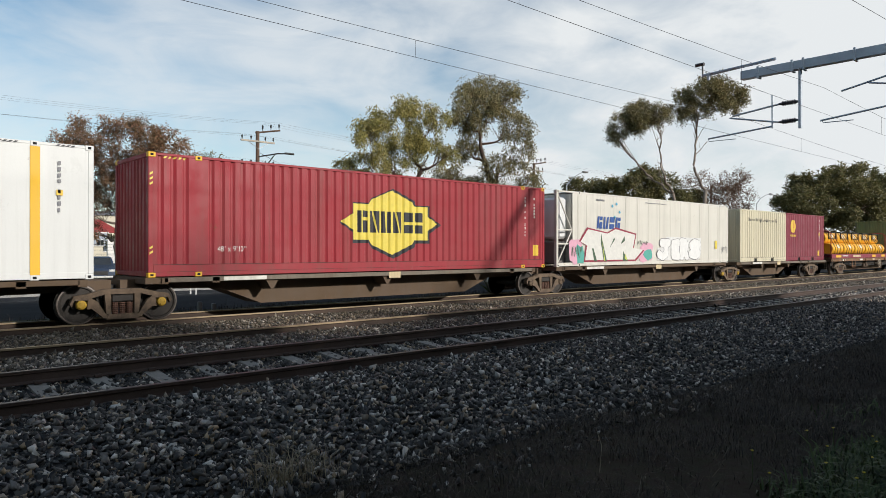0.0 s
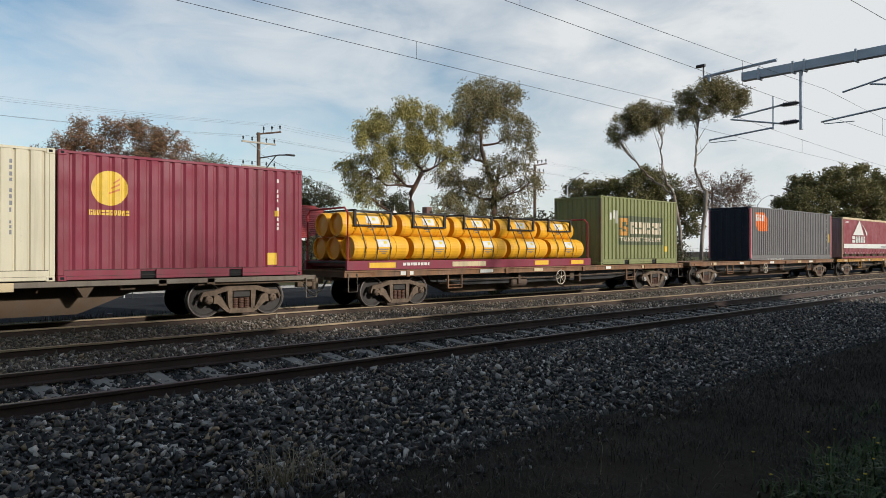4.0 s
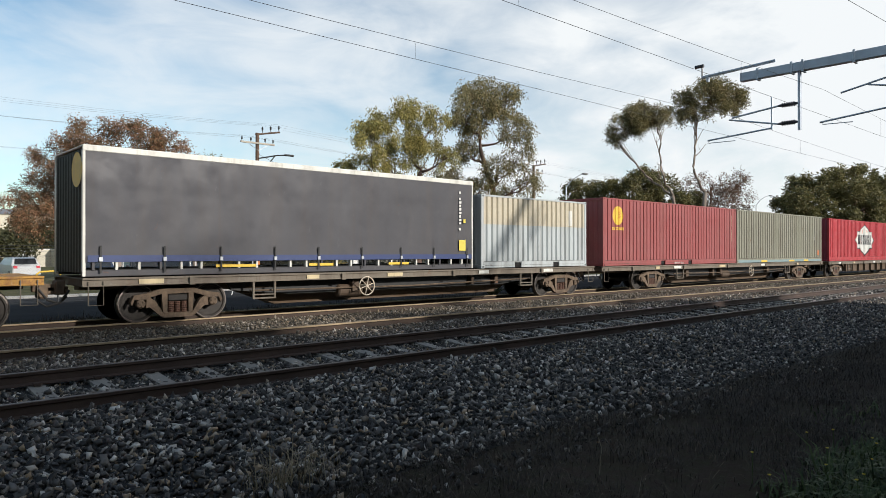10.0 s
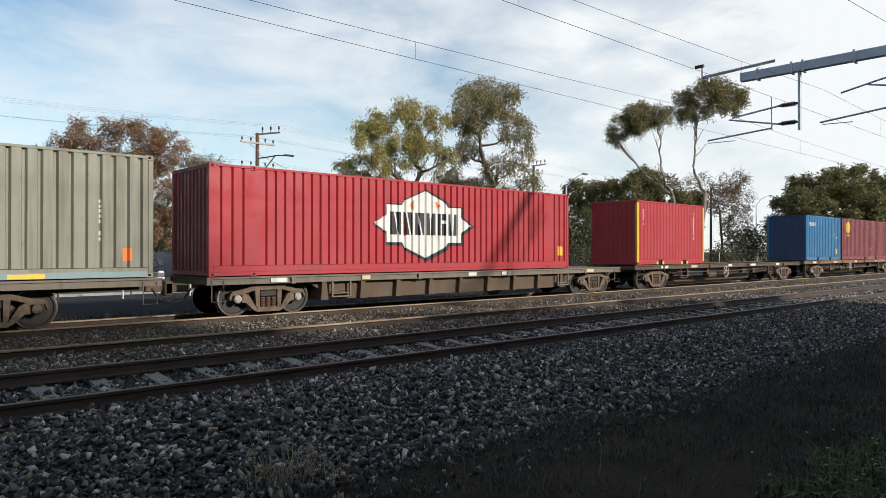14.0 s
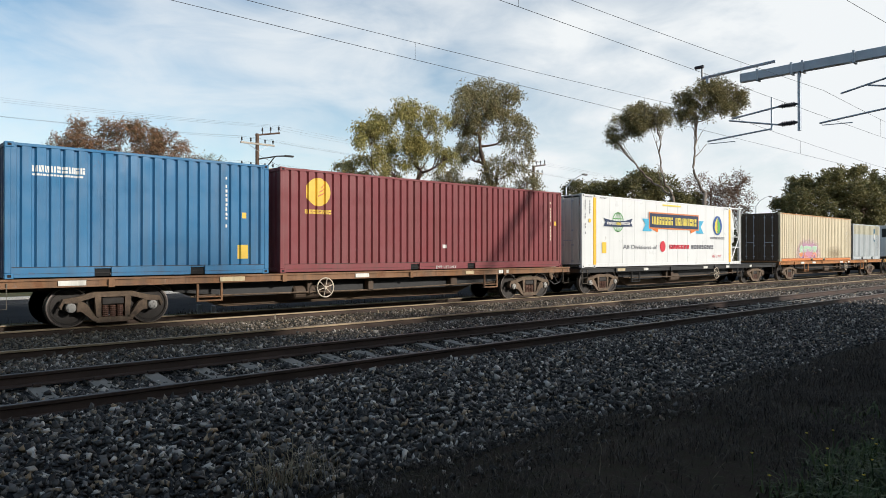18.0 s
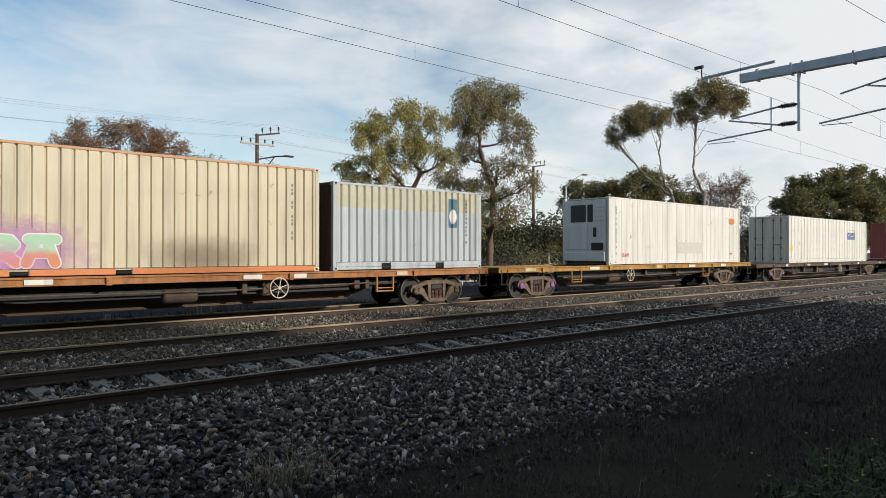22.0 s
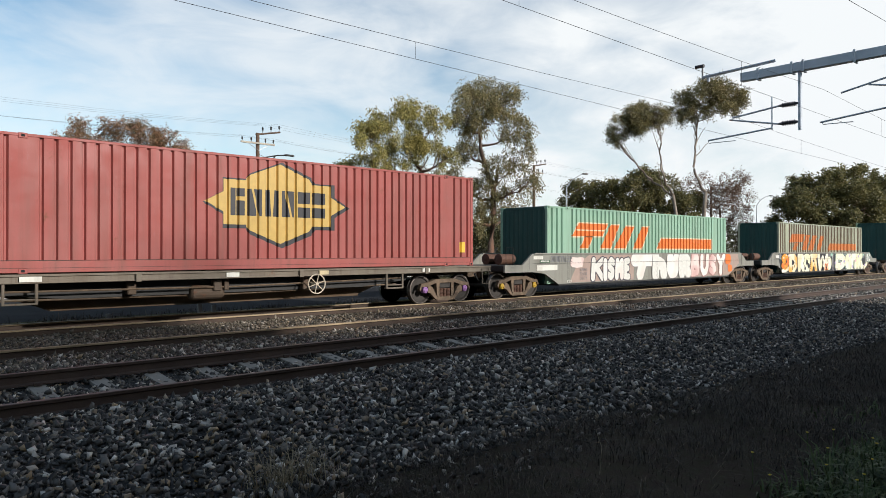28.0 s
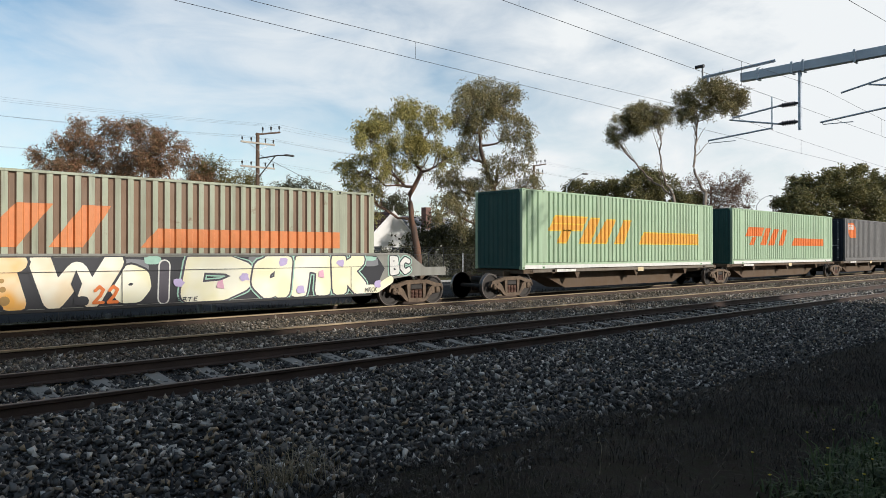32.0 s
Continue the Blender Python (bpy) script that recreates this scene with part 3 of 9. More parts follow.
def box_container(label, x, L, H, deck, mat, name="shipping_container", group="shipping containers on the train", flats=(), posts=(), pocket=None, door="right",
                  end_mat=None, cast_mat=None, depth=0.052, pitch=0.278, skirt=0.24, post_mat=None, rod_mat=None, form=RIB_WIDE, groove_mat=None):
    """A corrugated steel container. Returns the thing and the profile of its near wall."""
    c = thing(name, label, "container", group, (x, YT, deck))
    prof = ribs(L, pitch, depth, 0.14, flats, form)
    for side in (-1, 1):
        s = Shape()
        z0, z1 = skirt, H - 0.06
        ring = []
        for z in (z0, z1):
            ring.append([(u, side * (HALF - 0.014 - d), z) for u, d in prof])
        n = len(prof)
        s.rings(ring, caps=False, closed=False)
        s.add([(0.05, side * (HALF - 0.11), z0), (L - 0.05, side * (HALF - 0.11), z0), (L - 0.05, side * (HALF - 0.11), z1), (0.05, side * (HALF - 0.11), z1)], [(0, 1, 2, 3)])
        panel = part("side_panel", s, mat, c)
        if groove_mat:   # rust and grime that gathers in the grooves
            panel.data.materials.append(groove_mat)
            for i in range(n - 1):
                deep_in = HALF - 0.014 - abs(panel.data.polygons[i].center.y)
                panel.data.polygons[i].material_index = int(deep_in > depth * 0.4)
    frame_parts(c, L, H, mat, cast_mat, posts, pocket, skirt, post_mat=post_mat)
    part("rail_joint", Shape().box(0.13, L - 0.13, -HALF + 0.004, -HALF + 0.012, skirt - 0.002, skirt + 0.010), M_WHEEL, c)
    part("rail_joint", Shape().box(0.13, L - 0.13, -HALF + 0.002, -HALF + 0.008, skirt * 0.42, skirt * 0.42 + 0.007), M_WHEEL, c)
    roof = Shape()
    n = max(4, int(L / 0.55))
    ring = []
    for y in (-HALF + 0.06, HALF - 0.06):
        ring.append([p for i in range(n) for p in ((0.06 + (L - 0.12) * i / n, y, H - 0.05), (0.06 + (L - 0.12) * (i + 0.45) / n, y, H - 0.05), (0.06 + (L - 0.12) * (i + 0.55) / n, y, H - 0.028), (0.06 + (L - 0.12) * (i + 0.92) / n, y, H - 0.028))])
    roof.rings(ring, caps=False, closed=False)
    part("roof", roof, mat, c)
    em = end_mat or mat
    for sgn, xx in ((-1, 0.0), (1, L)):
        if (door == "left") == (sgn < 0):
            end_doors(c, xx, H, em, sgn, rod_mat=rod_mat)
        else:
            pr = ribs(2 * HALF - 0.2, 0.25, 0.03, 0.05)
            s = Shape().rings([[(xx - sgn * (0.02 + d), -HALF + 0.1 + u, z) for u, d in pr] for z in (0.12, H - 0.1)], caps=False, closed=False)
            part("end_panel", s, em, c)
        sill = Shape().bbox(min(xx, xx - sgn * 0.1), max(xx, xx - sgn * 0.1), -HALF + 0.16, HALF - 0.16, 0.02, 0.14, 0.01)
        part("end_sill", sill, em, c)
        head = Shape().bbox(min(xx, xx - sgn * 0.1), max(xx, xx - sgn * 0.1), -HALF + 0.16, HALF - 0.16, H - 0.12, H - 0.015, 0.01)
        part("end_header", head, em, c)
    MOVING.append((c, x, YT, deck))
    pf = [(u, d + 0.014) for u, d in prof]
    return c, pf


def mark(c, name, polys, mat, prof, label="", off=0.003):
    spread(name, polys, mat, prof, c, label, off, -HALF)


def spread(name, polys, mat, prof, parent, label, off, face):
    """Large painted shapes become parts of their own; small print stays together."""
    big = [p for p in polys if len(polys) <= 40 and (max(q[0] for q in p) - min(q[0] for q in p)) * (max(q[1] for q in p) - min(q[1] for q in p)) > 0.045]
    rest = [p for p in polys if not any(p is q for q in big)]
    for p in big:
        part(name, on_wall([p], prof, off, face), mat, parent, label)
    if rest:
        part(name, on_wall(rest, prof, off, face), mat, parent, label)


# ---- wagons ----
WHEEL_R = 0.46
BOGIE_BASE = 1.78


def wheelset_mesh():
    s = Shape()
    for side in (-1, 1):
        y = side * 0.7525
        o = side
        s.lathe((0, 0), "y", [(y - 0.07 * o, 0.46 + 0.028), (y - 0.045 * o, 0.46 + 0.026), (y - 0.035 * o, 0.463), (y + 0.065 * o, 0.455), (y + 0.065 * o, 0.39),
                              (y + 0.03 * o, 0.37), (y + 0.02 * o, 0.16), (y + 0.06 * o, 0.13), (y + 0.06 * o, 0.08), (y + 0.06 * o, 0.001)], 28)
        s.lathe((0, 0), "y", [(y - 0.07 * o, 0.001), (y - 0.07 * o, 0.48)], 28)
    s.cyl((0, 0), "y", 0.075, -0.7, 0.7, 12)
    return s.mesh("wheelset", M_WHEEL)


def wheel_rim_mesh():
    s = Shape()
    for side in (-1, 1):
        y = side * 0.7525
        s.rings([[(r * math.cos(2 * math.pi * i / 28), y + dy * side, r * math.sin(2 * math.pi * i / 28)) for i in range(28)] for dy, r in ((-0.034, 0.4645), (0.0665, 0.4565), (0.068, 0.425))], caps=False)
    return s.mesh("wheel_tread", M_TREAD)


def cap_mesh(mat, name):
    s = Shape()
    for side in (-1, 1):
        s.lathe((0, 0), "y", [(side * 0.95, 0.11), (side * 1.07, 0.105), (side * 1.09, 0.08), (side * 1.10, 0.001)], 14)
        for i in range(3):
            t = 2 * math.pi * i / 3
            s.cyl((0.055 * math.cos(t), 0.055 * math.sin(t)), "y", 0.018, min(side * 1.08, side * 1.118), max(side * 1.08, side * 1.118), 6)
    return s.mesh("axle_cap", mat)


ME_WHEELSET, ME_TREAD = wheelset_mesh(), wheel_rim_mesh()
ME_CAPS = {k: cap_mesh(m_, "axle_cap") for k, m_ in (("dull", M_BOGIE), ("yellow", M_HUBY), ("purple", M_HUBP), ("grey", M_HUBW))}


def side_frame_mesh():
    """A cast side frame with its two windows, as bars about the openings."""
    s = Shape()
    w = BOGIE_BASE / 2
    for y0, y1 in ((-0.07, 0.07),):
        top = [(-w - 0.24, 0.50), (-w - 0.16, 0.66), (-w + 0.12, 0.70), (-0.42, 0.80), (0.42, 0.80), (w - 0.12, 0.70), (w + 0.16, 0.66), (w + 0.24, 0.50),
               (w + 0.20, 0.42), (w + 0.15, 0.56), (w - 0.14, 0.56), (w - 0.20, 0.60), (0.40, 0.68), (-0.40, 0.68), (-w + 0.20, 0.60), (-w + 0.14, 0.56), (-w - 0.15, 0.56), (-w - 0.20, 0.42)]
        s.prism(top, "y", y0, y1)
        for k in (-1, 1):
            leg = [(k * (w - 0.14), 0.60), (k * (w - 0.12), 0.36), (k * (w - 0.22), 0.36), (k * 0.42, 0.14), (k * 0.30, 0.10), (k * 0.30, 0.22), (k * 0.38, 0.24), (k * (w - 0.34), 0.52), (k * (w - 0.22), 0.60)]
            s.prism(leg if k > 0 else leg[::-1], "y", y0 + 0.01, y1 - 0.01)
            post = [(k * 0.26, 0.70), (k * 0.26, 0.2), (k * 0.36, 0.2), (k * 0.40, 0.70)]
            s.prism(post if k > 0 else post[::-1], "y", y0 + 0.01, y1 - 0.01)
        s.prism([(-0.36, 0.10), (0.36, 0.10), (0.32, 0.22), (-0.32, 0.22)], "y", y0, y1)
    return s.mesh("side_frame", M_BOGIE)


def springs_mesh():
    s = Shape()
    prof = []
    for i in range(6):
        z = 0.22 + i * 0.045
        prof += [(z, 0.062), (z + 0.012, 0.075), (z + 0.028, 0.075), (z + 0.040, 0.062)]
    s.lathe((0, 0), "z", prof, 10)
    return s.mesh("spring", M_SPRING)


def bolster_mesh():
    s = Shape().bbox(-0.24, 0.24, -1.04, 1.04, 0.50, 0.66, 0.02).bbox(-0.30, 0.30, -0.8, 0.8, 0.62, 0.78, 0.02)
    s.cyl((0, 0), "z", 0.25, 0.76, 0.86, 14)
    for k in (-1, 1):
        s.bbox(k * 0.5 - 0.05, k * 0.5 + 0.05, -0.85, 0.85, 0.36, 0.46, 0.01)
        for y in (-0.75, 0.75):
            s.bbox(k * 0.41 - 0.03, k * 0.41 + 0.03, y - 0.06, y + 0.06, 0.3, 0.6, 0.01)
    return s.mesh("bolster", M_WHEEL)


ME_FRAME, ME_SPRING, ME_BOLSTER = side_frame_mesh(), springs_mesh(), bolster_mesh()


def bogie(wagon, x, deck, cap="dull"):
    """A two-axle bogie under a wagon; the wagon's own zero is at its deck."""
    b = part("bogie", ME_BOLSTER, None, wagon)
    b.matrix_basis = Matrix.Translation((x, 0, -deck))
    for y in (-0.99, 0.99):
        part("side_frame", ME_FRAME, None, b).matrix_basis = Matrix.Translation((0, y, 0))
        for xx in (-0.16, 0.0, 0.16):
            part("spring", ME_SPRING, None, b).matrix_basis = Matrix.Translation((xx, y, 0))
    for k in (-1, 1):
        w = part("wheelset", ME_WHEELSET, None, b, "steel wheels on an axle")
        # tread and caps share the wheelset's turning, so they are joined to it as one mesh
        w.matrix_basis = Matrix.Translation((k * BOGIE_BASE / 2, 0, WHEEL_R))
        w.data = joined_wheelset(cap)
        WHEELS.append((w, k * BOGIE_BASE / 2))
    return b


JOINED = {}


def joined_wheelset(cap):
    if cap not in JOINED:
        me = bpy.data.meshes.new("wheelset")
        v, f, mi, mats = [], [], [], []
        for src in (ME_WHEELSET, ME_TREAD, ME_CAPS[cap]):
            o = len(v)
            v += [tuple(p.co) for p in src.vertices]
            f += [tuple(i + o for i in p.vertices) for p in src.polygons]
            mi += [len(mats)] * len(src.polygons)
            mats.append(src.materials[0])
        me.from_pydata(v, [], f)
        for m_ in mats:
            me.materials.append(m_)
        me.polygons.foreach_set("material_index", mi)
        me.update()
        JOINED[cap] = me
    return JOINED[cap]


def coupler(wagon, x, sgn, drop=0.30):
    s = Shape().bbox(min(x, x + sgn * 0.62), max(x, x + sgn * 0.62), -0.09, 0.09, -drop - 0.1, -drop + 0.08, 0.02)
    s.bbox(min(x + sgn * 0.45, x + sgn * 0.66), max(x + sgn * 0.45, x + sgn * 0.66), -0.2, 0.12, -drop - 0.18, -drop + 0.16, 0.03)
    part("coupler", s, M_BOGIE, wagon)
    hose = Shape().tube([(x + sgn * 0.05, -0.35, -drop), (x + sgn * 0.25, -0.36, -drop - 0.28), (x + sgn * 0.5, -0.3, -drop - 0.36), (x + sgn * 0.68, -0.2, -drop - 0.22)], 0.028, 8)
    part("brake_hose", hose, M_BLACK, wagon)


def handwheel(wagon, x, z, r=0.27, y=-1.28, mat=None):
    s = Shape()
    n = 24
    s.tube([(x + r * math.cos(2 * math.pi * i / n), y, z + r * math.sin(2 * math.pi * i / n)) for i in range(n + 1)], 0.018, 6)
    for i in range(6):
        t = math.pi * i / 3 + 0.3
        s.tube([(x, y, z), (x + r * math.cos(t), y, z + r * math.sin(t))], 0.013, 5)
    s.cyl((x, z), "y", 0.045, y - 0.03, y + 0.3, 10)
    part("handbrake_wheel", s, mat or M_HANDWHEEL, wagon, "spoked handbrake wheel")


def ladder_step(wagon, x, sgn_len=0.32, drop=0.62, y=-1.24, mat=None):
    s = Shape().tube([(x, y, -0.08), (x, y, -drop), (x + sgn_len, y, -drop), (x + sgn_len, y, -0.08)], 0.016, 6)
    part("step", s, mat or M_SILLG, wagon)


def underfloor(wagon, x0, x1, seed, tank=True, z=-0.5):
    """Brake gear that hangs under a flat wagon."""
    r = random.Random(seed)
    if tank:
        x = x0 + (x1 - x0) * r.uniform(0.25, 0.4)
        s = Shape().lathe((-0.75, z - 0.05), "x", [(x, 0.02), (x + 0.03, 0.15), (x + 0.08, 0.19), (x + 0.85, 0.19), (x + 0.9, 0.15), (x + 0.93, 0.02)], 16)
        part("air_tank", s, M_DKBROWN, wagon)
    x = x0 + (x1 - x0) * r.uniform(0.55, 0.7)
    s = Shape().cyl((-0.6, z), "x", 0.13, x, x + 0.4, 12).cyl((-0.6, z), "x", 0.03, x + 0.4, x + 1.2, 6)
    part("brake_cylinder", s, M_BOGIE, wagon)
    s = Shape()
    for k in range(3):
        y = -1.05 + 0.25 * k
        zz = z + r.uniform(-0.1, 0.15)
        s.tube([(x0 + 0.3, y, zz), ((x0 + x1) / 2, y + 0.1, zz - 0.05), (x1 - 0.3, y, zz + 0.04)], 0.022, 5)
    part("brake_pipe", s, M_BOGIE, wagon)
    for k in range(4):
        xx = x0 + (x1 - x0) * r.uniform(0.1, 0.9)
        part("valve_box", Shape().bbox(xx, xx + r.uniform(0.12, 0.3), -1.0, -0.7, z - r.uniform(0.0, 0.15), z + 0.28, 0.02), M_DKBROWN, wagon)


def flat_wagon(label, x0, x1, bogies, deck, sill_mat, caps=("dull", "dull"), seed=1, sill_h=0.20, deep=0.86, wheel_at=None, solid=True, panels=False, center_mat=None, plates=True):
    """A skeletal container wagon between two bogies."""
    L = x1 - x0
    w = thing("container_wagon", label, "railway wagon", "wagons of the train", (x0, YT, deck))
    r = random.Random(seed)
    for side in (-1, 1):
        s = Shape()
        y = side * 1.24
        a, b = min(y, y - side * 0.10), max(y, y - side * 0.10)
        s.bbox(0, L, a, b, -0.05, 0.0, 0.006).bbox(0, L, a, b, -sill_h, -sill_h + 0.03, 0.006)
        s.box(0.005, L - 0.005, min(y - side * 0.03, y - side * 0.045), max(y - side * 0.03, y - side * 0.045), -sill_h + 0.02, -0.02)
        part("side_sill", s, sill_mat, w)
    b0, b1 = bogies[0] - x0, bogies[1] - x0
    belly = [(0.2, -0.06), (L - 0.2, -0.06), (L - 0.2, -0.32), (b1 + 0.2, -0.34), (b1 - 1.6, -0.34), (b1 - 3.0, -deep), (b0 + 3.0, -deep), (b0 + 1.6, -0.34), (b0 - 0.2, -0.34), (0.2, -0.32)]
    s = Shape().prism(belly, "y", -0.22, 0.22)
    s.bbox(b0 + 3.0, b1 - 3.0, -0.3, 0.3, -deep - 0.02, -deep + 0.01, 0.005)
    part("centre_sill", s, center_mat or M_SPINE, w)
    # the near stringer is black: shade under the wagon put into its colour
    for y in (-0.8, 0.72):
        part("stringer", Shape().prism([(b0 + 1.3, -0.08), (b1 - 1.3, -0.08), (b1 - 1.5, -0.42), (b1 - 3.2, -0.58), (b0 + 3.2, -0.58), (b0 + 1.5, -0.42)], "y", y, y + 0.08), M_BLACK if y < 0 else M_DKBROWN, w)
    n = max(4, int(L / 2.2))
    for i in range(n + 1):
        xx = 0.05 + (L - 0.2) * i / n
        part("cross_member", Shape().bbox(xx, xx + 0.12, -1.16, 1.16, -0.2, -0.03, 0.01), center_mat or M_SPINE, w)
    if solid:
        for a, b in ((0.0, b0 + 1.3), (b1 - 1.3, L)):
            part("end_deck", Shape().bbox(a + 0.01, b, -1.14, 1.14, -0.03, -0.005, 0.004), sill_mat, w)
    if panels:
        k = 0
        xx = b0 + 1.6
        while xx < b1 - 1.6:
            s = Shape().prism([(xx, -0.1), (xx + 0.12, -0.1), (xx + 0.2, -deep), (xx - 0.05, -deep)], "y", -1.2, -0.3)
            part("outrigger", s, center_mat or M_SPINE, w)
            xx += 1.35
        s = Shape().prism([(b0 + 1.2, -0.2), (b1 - 1.2, -0.2), (b1 - 2.1, -deep), (b0 + 2.1, -deep)], "y", -1.05, -1.0)
        part("side_web", s, center_mat or M_SPINE, w)
    for a in bogies:
        bogie(w, a - x0, deck, caps[0 if a == bogies[0] else 1])
    underfloor(w, b0 + 1.6, b1 - 1.6, seed, not panels)
    coupler(w, 0.0, -1)
    coupler(w, L, 1)
    ladder_step(w, 0.12)
    ladder_step(w, L - 0.45)
    for xx in (b0 + 1.9, b1 - 2.6):
        step = Shape().bbox(xx, xx + 0.06, -1.22, -1.16, -0.66, -sill_h, 0.01).bbox(xx + 0.62, xx + 0.68, -1.22, -1.16, -0.66, -sill_h, 0.01).bbox(xx + 0.05, xx + 0.63, -1.22, -1.05, -0.66, -0.62, 0.008).bbox(xx + 0.05, xx + 0.63, -1.22, -1.05, -0.56, -0.53, 0.008)
        part("step", step, sill_mat, w)
    if wheel_at is not None:
        handwheel(w, wheel_at - x0, -0.42)
    if plates:
        for k in range(5):
            xx = 0.6 + (L - 1.8) * (k + r.uniform(0.1, 0.8)) / 5
            s = Shape().bbox(xx, xx + r.uniform(0.3, 0.7), -1.246, -1.24, -sill_h + 0.035, -0.05, 0.002)
            part("label_plate", s, r.choice((M_PLATE, M_PLATE, M_PLATEC)), w)
    for k in range(int(L / 1.5)):
        xx = 0.3 + k * 1.5 + r.uniform(-0.2, 0.2)
        if k % 3 == 1:
            part("stake_pocket", Shape().bbox(xx + 0.45, xx + 0.58, -1.28, -1.235, -sill_h - 0.02, -0.03, 0.008), sill_mat, w)
    MOVING.append((w, x0, YT, deck))
    return w


def spine_platform(label, b0, b1, deck, caps=("dull",), last=None, seed=1):
    """One platform of an articulated wagon: a deep spine between two bogies, shared with its neighbours."""
    L = b1 - b0
    w = thing("spine_wagon", label, "railway wagon", "wagons of the train", (b0, YT, deck))
    end = last - b0 if last else L - 0.06
    s = Shape().prism([(0.1, -0.06), (L - 0.1, -0.06), (L - 0.1, -0.30), (L - 2.6, -0.34), (L - 3.8, -0.80), (3.8, -0.80), (2.6, -0.34), (0.1, -0.30)], "y", -0.5, 0.5)
    part("spine", s, M_SPINE, w)
    for k in range(3):
        xx = 3.6 + (L - 7.6) * k / 2
        s = Shape().prism([(xx, -0.1), (xx + 0.42, -0.1), (xx + 0.25, -0.38), (xx + 0.17, -0.38)], "y", -1.12, -0.45)
        part("outrigger", s, M_SPINE, w)
    for side in (-1, 1):
        y = side * 1.2
        s = Shape().bbox(0.9, end - (0.9 if not last else 0.1), min(y, y - side * 0.09), max(y, y - side * 0.09), -0.13, -0.01, 0.008)
        part("side_sill", s, M_SILLG if seed % 2 else M_SPINE, w)
    for xx in (0.8, 2.1, L * 0.5, L - 2.2, L - 1.0):
        part("cross_member", Shape().bbox(xx, xx + 0.2, -1.2, 1.2, -0.17, -0.012, 0.01), M_SPINE, w)
    part("container_pedestal", Shape().bbox(0.45, 0.85, -1.2, 1.2, -0.16, -0.004, 0.01), M_SPINE, w)
    part("label_plate", Shape().bbox(2.4, 3.6, -1.206, -1.2, -0.12, -0.02, 0.002), M_PLATE, w)
    part("label_plate", Shape().bbox(L * 0.5, L * 0.5 + 0.45, -1.21, -1.2, -0.2, -0.01, 0.002), M_PLATEC, w)
    bogie(w, 0.0, deck, caps[0])
    if last:
        bogie(w, L, deck, "dull")
        part("end_deck", Shape().bbox(L - 1.2, end, -1.1, 1.1, -0.2, -0.01, 0.01), M_SPINE, w)
        coupler(w, end, 1)
        ladder_step(w, end - 0.4)
    MOVING.append((w, b0, YT, deck))
    return w
# ---- the train, from its head to its tail ----
GREY_LABEL = "worn grey and brown steel container wagon"
SPINE = "articulated spine wagon platform in dusty brown steel"
DS = 1.045
spine_platform(SPINE, -10.1, 5.29, DS, seed=2)
spine_platform(SPINE, 5.29, 20.72, DS, ("yellow",), seed=3)
spine_platform(SPINE, 20.72, 36.06, DS, seed=4)
spine_platform(SPINE, 36.06, 47.35, DS, ("yellow",), 49.56, seed=5)
DF = 1.13
flat_wagon("brown container wagon with a rusty sill", 50.45, 69.8, (52.63, 67.6), DF, M_SILL, ("dull", "grey"), 11, wheel_at=60.4)
flat_wagon("half-empty rusty brown container wagon", 70.45, 89.75, (72.48, 87.71), DF + 0.05, M_SILL, ("grey", "dull"), 12, wheel_at=78.9)
flat_wagon("short container wagon with a yellow sill", 90.4, 105.1, (92.77, 103.18), DF + 0.05, M_SILLY, ("grey", "grey"), 13, wheel_at=100.9)
flat_wagon("container wagon with a grey sill", 105.85, 125.1, (108.06, 123.14), DF - 0.02, M_SILLG, ("dull", "dull"), 14, wheel_at=113.6)
flat_wagon("long rusty container wagon", 125.65, 150.4, (129.8, 146.9), DF - 0.05, M_SILLG, ("dull", "dull"), 15, deep=0.9, wheel_at=139.6)
flat_wagon("container wagon with ribbed side webs", 151.5, 169.75, (153.3, 168.1), DF - 0.08, M_SILLG, ("grey", "dull"), 16, deep=0.72, panels=True)
flat_wagon("half-empty brown skeletal container wagon", 170.9, 189.3, (172.94, 187.3), DF - 0.03, M_DKBROWN, ("dull", "dull"), 17, wheel_at=179.4, solid=False)
flat_wagon("rusty brown container wagon", 190.0, 209.5, (192.6, 207.3), DF, M_SILL, ("grey", "grey"), 18, wheel_at=198.2)
flat_wagon("dark grey container wagon", 210.2, 229.0, (212.0, 226.7), DF - 0.06, M_BLACK, ("grey", "dull"), 19, wheel_at=221.6)
flat_wagon("container wagon with an orange-brown sill", 229.55, 248.75, (231.46, 246.5), DF + 0.04, M_SILLO, ("dull", "dull"), 20, wheel_at=240.6)
flat_wagon("container wagon with a yellow-brown sill", 249.3, 269.6, (251.6, 266.75), DF + 0.04, M_SILLY, ("purple", "dull"), 21, wheel_at=257.6)
flat_wagon("long rusty brown container wagon", 270.3, 294.2, (273.46, 290.3), DF - 0.08, M_DKBROWN, ("purple", "dull"), 22, deep=0.88, wheel_at=283.4)
flat_wagon("dusty grey container wagon", 295.2, 313.9, (297.34, 311.9), DF + 0.09, M_SILLG, ("purple", "purple"), 23, wheel_at=306.8)
spine_platform(SPINE, 359.3, 375.45, DS, seed=7)
spine_platform(SPINE, 375.45, 392.3, DS, seed=8)
spine_platform(SPINE, 392.3, 405.5, DS, ("dull",), 407.6, seed=9)

